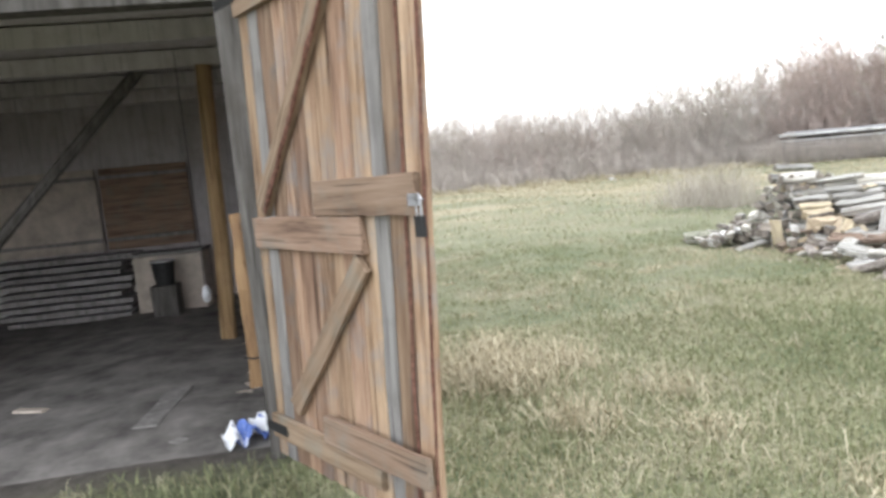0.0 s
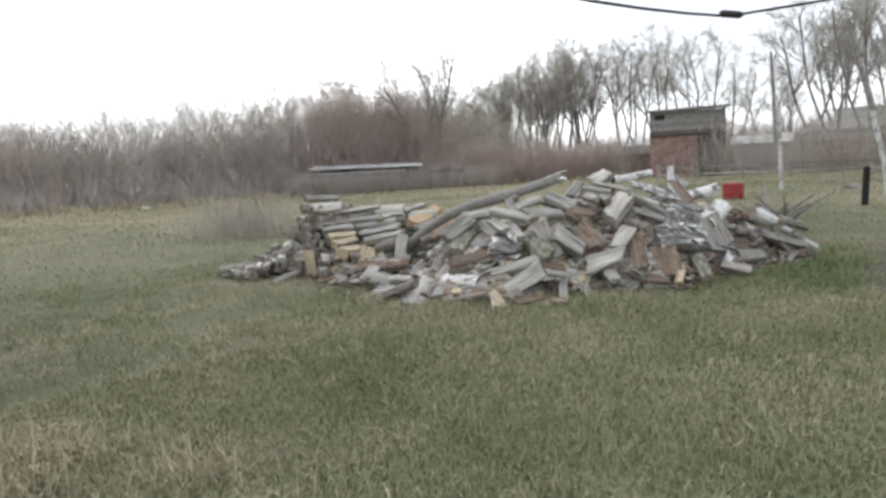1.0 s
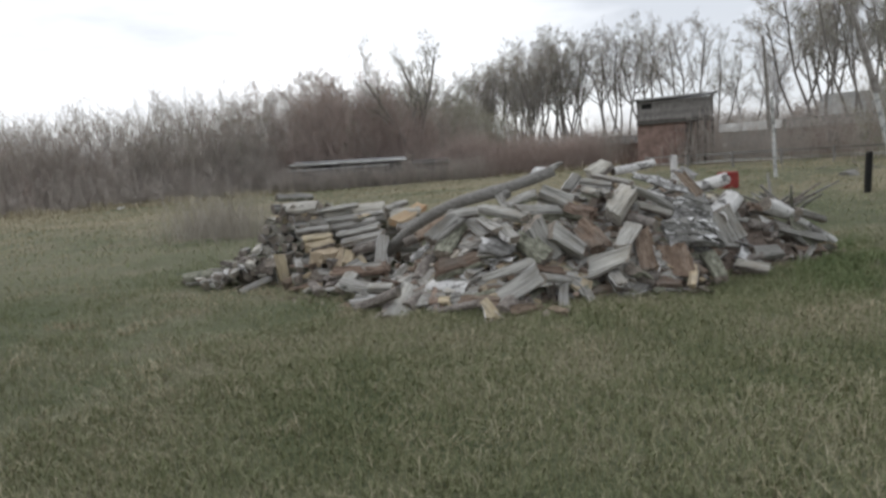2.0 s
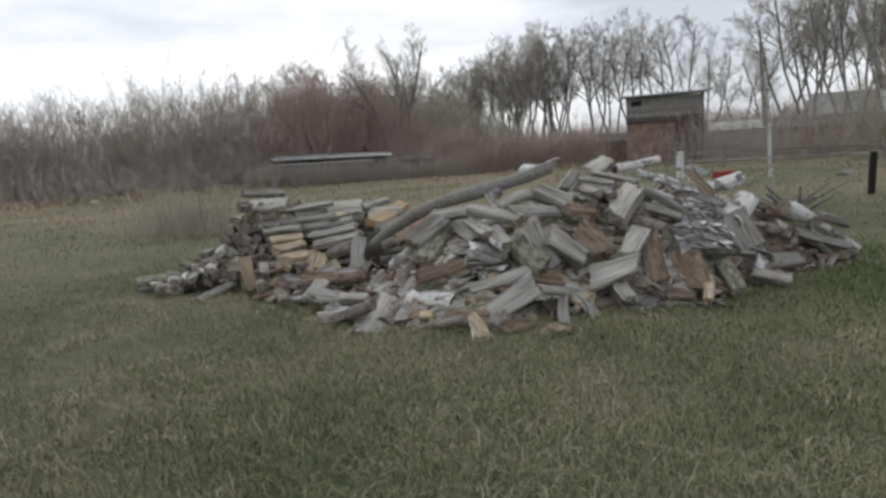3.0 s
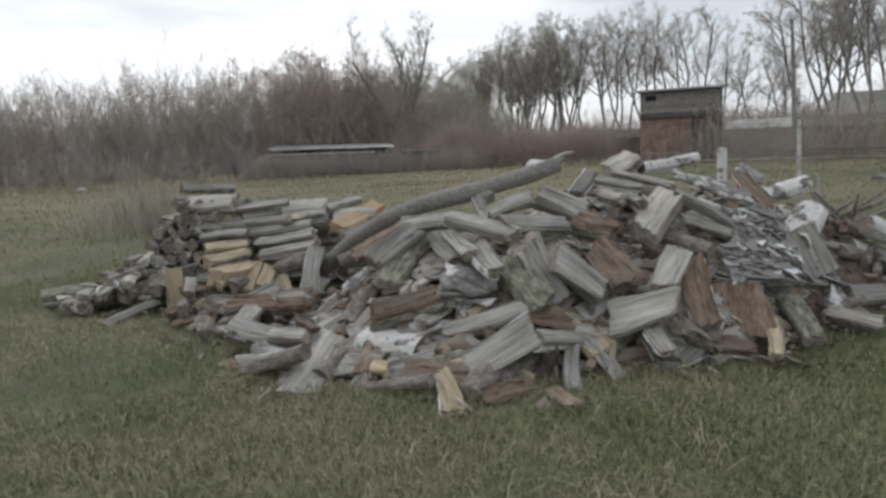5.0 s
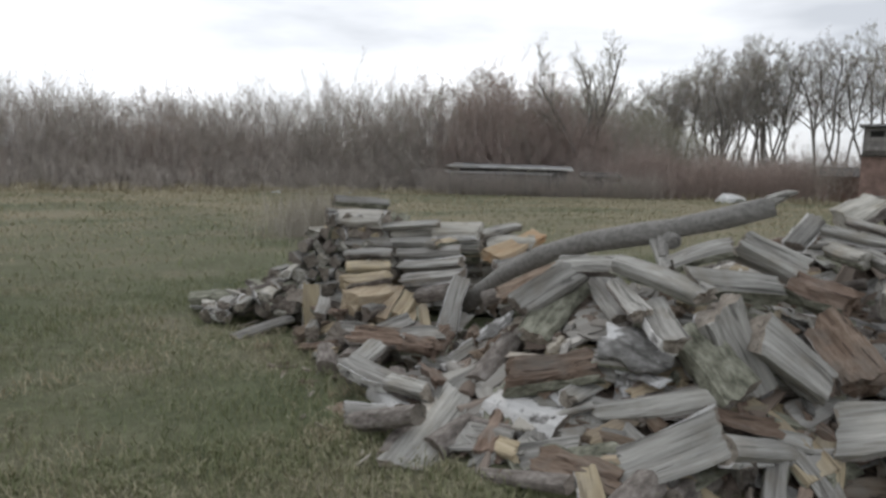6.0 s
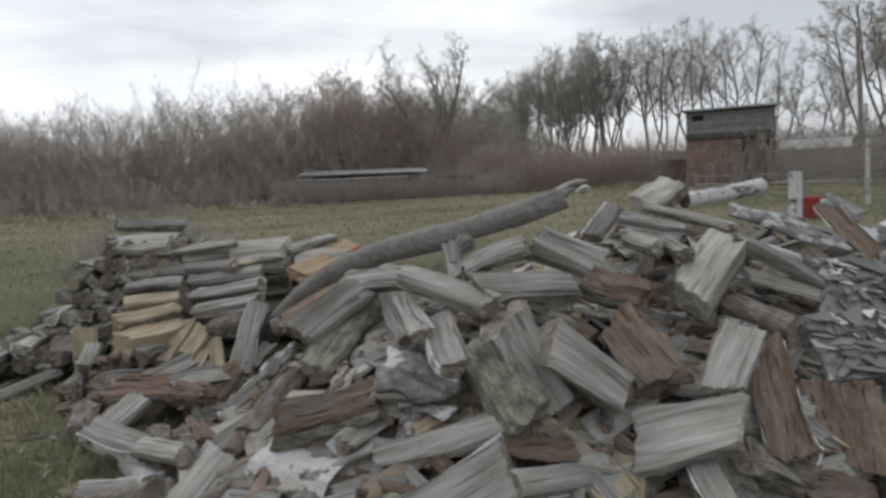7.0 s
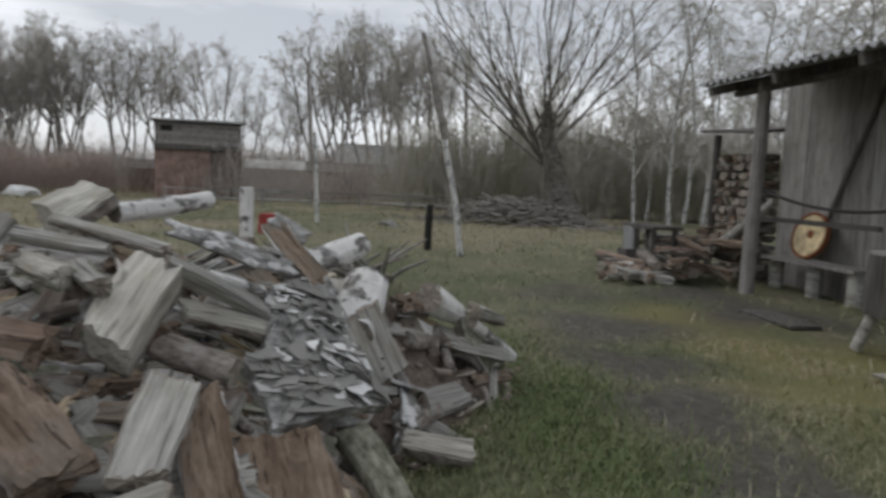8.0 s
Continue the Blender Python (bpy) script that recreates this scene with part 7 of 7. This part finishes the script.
    b = tree("birch_tree", "slender white-barked birch with hanging twigs", "tree", grow(23, one_stem(11, 0.085, 0.18), lev), BIRCHTREE, GREYTWIG, 0, (BUDS, 1, 0.011), "birches behind the yard")
    scatter(b, [(31.3, 2.0, .95), (32.5, 3.2, .85), (33.2, 0.6, 1.0), (30.5, -0.6, .9), (34.5, -2, 1.05), (31.5, -3.2, 1.0), (35.0, 2.6, .8), (33, -5, 1), (29.8, 0.9, .8), (28.6, -1.2, .95), (30.2, -2.4, 1.1), (29.0, -3.6, 1.0), (27.5, -2.8, .9), (34.0, 1.2, 1.1)], rng)
    # cut brush beside the willow
    n = np.random.default_rng(3)
    segs = []
    for k in range(900):
        x, y = n.normal(0, 0.8), n.normal(0, 1.5)
        z = max(0, 0.9 * (1 - (x / 2) ** 2 - (y / 2.8) ** 2)) * n.uniform(0, 1)
        a = n.uniform(0, math.tau)
        d = Vector((math.cos(a), math.sin(a), n.uniform(-.2, .35))) * n.uniform(.3, .9)
        segs.append((Vector((x, y, z + 0.03)), Vector((x, y, z + 0.05)) + d, 0.03, 0.012, 0))
    hp = new("brushwood", raw_mesh("brushwood", *tubes(segs, 3), [TREEBARK]))
    hp.matrix_world = pose(28.2, 7.3, 0)
    tagged(hp, "dark heap of cut brushwood beside the willow", "brushwood", kind="stuff")
    # far woods that close the horizon
    segs = []
    r = np.random.default_rng(9)
    for k in range(6500):
        a = r.uniform(-0.6, 2.3)
        d = r.uniform(58, 78)
        h = r.uniform(1.6, 5.5) * (0.35 if 0.62 < a < 0.95 else 1) * (0.8 + 0.25 * math.sin(9 * a) + 0.15 * math.sin(23 * a))
        x, y = d * math.sin(a), d * math.cos(a)
        segs.append((Vector((x, y, -0.1)), Vector((x + r.normal(0, .6), y + r.normal(0, .6), h)), 0.07, 0.02, 0))
        for _ in range(3):
            f = r.uniform(.3, .95)
            segs.append((Vector((x, y, h * f)), Vector((x + r.normal(0, .9), y + r.normal(0, .9), h * f + r.uniform(.3, 1.2))), 0.035, 0.012, 0))
    tagged(new("far_woods", raw_mesh("far_woods", *tubes(segs, 3), [BRUSH])), "distant bare woods round the meadow", "woods", kind="stuff")
    # dense growth that fills the thicket
    def growth(name, label, mat, count, line, wide, tall, fine=0.014):
        segs = []
        while len(segs) < count:
            f = r.uniform(0, 1)
            x, y, h = line(f)
            x, y = x + r.normal(0, wide), y + r.normal(0, wide)
            h *= tall * (0.84 + 0.34 * noise.noise(Vector((0.33 * x, 0.33 * y, 3.0))) + 0.30 * noise.noise(Vector((1.1 * x, 1.1 * y, 9.0))))
            low = h * r.uniform(0, 1) ** 1.35 - 0.03
            d = Vector((r.normal(0, .34), r.normal(0, .28), 1)).normalized() * r.uniform(.4, 1.25)
            a = Vector((x, y, max(low, -.05)))
            segs.append((a, a + d, fine * (1.4 - 0.8 * low / h), fine * 0.5, 0))
            b = a + d * r.uniform(.2, .8)
            segs.append((b, b + Vector((r.normal(0, .3), r.normal(0, .3), r.uniform(.1, .5))), fine * 0.7, fine * 0.4, 0))
        tagged(new(name, raw_mesh(name, *tubes(segs, 3), [mat])), label, "undergrowth", kind="stuff")

    growth("undergrowth", "dense dead undergrowth filling the thicket", BRUSH, 46000, lambda f: (-15 + 42 * f, 45.8 - 3.4 * f * f, 0.70 + 0.46 * f), 1.1, 5.8)
    growth("low_undergrowth", "low dead brush along the edge of the meadow", BRUSH, 11000, lambda f: (-14 + 66 * f, 43.0 - 1.2 * f - 12 * max(0, f - .55), 0.4 + 0.8 * math.sin(23 * f) ** 2), 1.2, 1.6)
    growth("red_thicket", "reddish-brown dense bushes of the thicket", REDBRUSH, 18000, lambda f: (20.5 + 9.5 * f, 42.6 - 2.6 * f, 0.72 + 0.36 * math.sin(math.pi * min(1, 1.15 * f))), 1.1, 6.8)
    growth("red_bushes", "low reddish bushes between the huts", REDBRUSH, 9000, lambda f: (27.5 + 9 * f, 35.8 - 5.5 * f, 0.7 + 0.4 * math.sin(9 * f) ** 2), 0.6, 2.2, 0.011)
    growth("olive_thicket", "grey-green budding bushes below the tall trees", OLIVEBRUSH, 13000, lambda f: (29.0 + 8.5 * f, 44.2 - 4.0 * f, 1.0 - 0.45 * f), 1.1, 7.2)
    growth("hut_brush", "dead weeds and twigs round the low hut", BRUSH, 5000, lambda f: (17.6 + 11 * f, 39.0 - 5.9 * f, 0.5 + 0.6 * math.sin(17 * f) ** 2), 0.35, 0.85, 0.009)
    growth("house_brush", "thin twigs of bushes before the tall hut", BRUSH, 4200, lambda f: (36.0 + 3.5 * f, 24.0 - 9 * f, 0.5 + 0.6 * math.sin(11 * f) ** 2), 0.7, 2.6, 0.010)
    growth("wood_edge", "thin dead growth between the trunks of the wood", BRUSH, 9000, lambda f: (37 + 17 * f, 42.5 - 19 * f, 0.8), 1.3, 2.6)
    growth("olive_hedge", "olive-brown hedge of dense bushes behind the yard", OLIVEBRUSH, 26000, lambda f: (37.5 - 1.5 * f, 13.5 - 22 * f, 0.78 + 0.25 * math.sin(5 * f)), 0.9, 5.0)

woods()
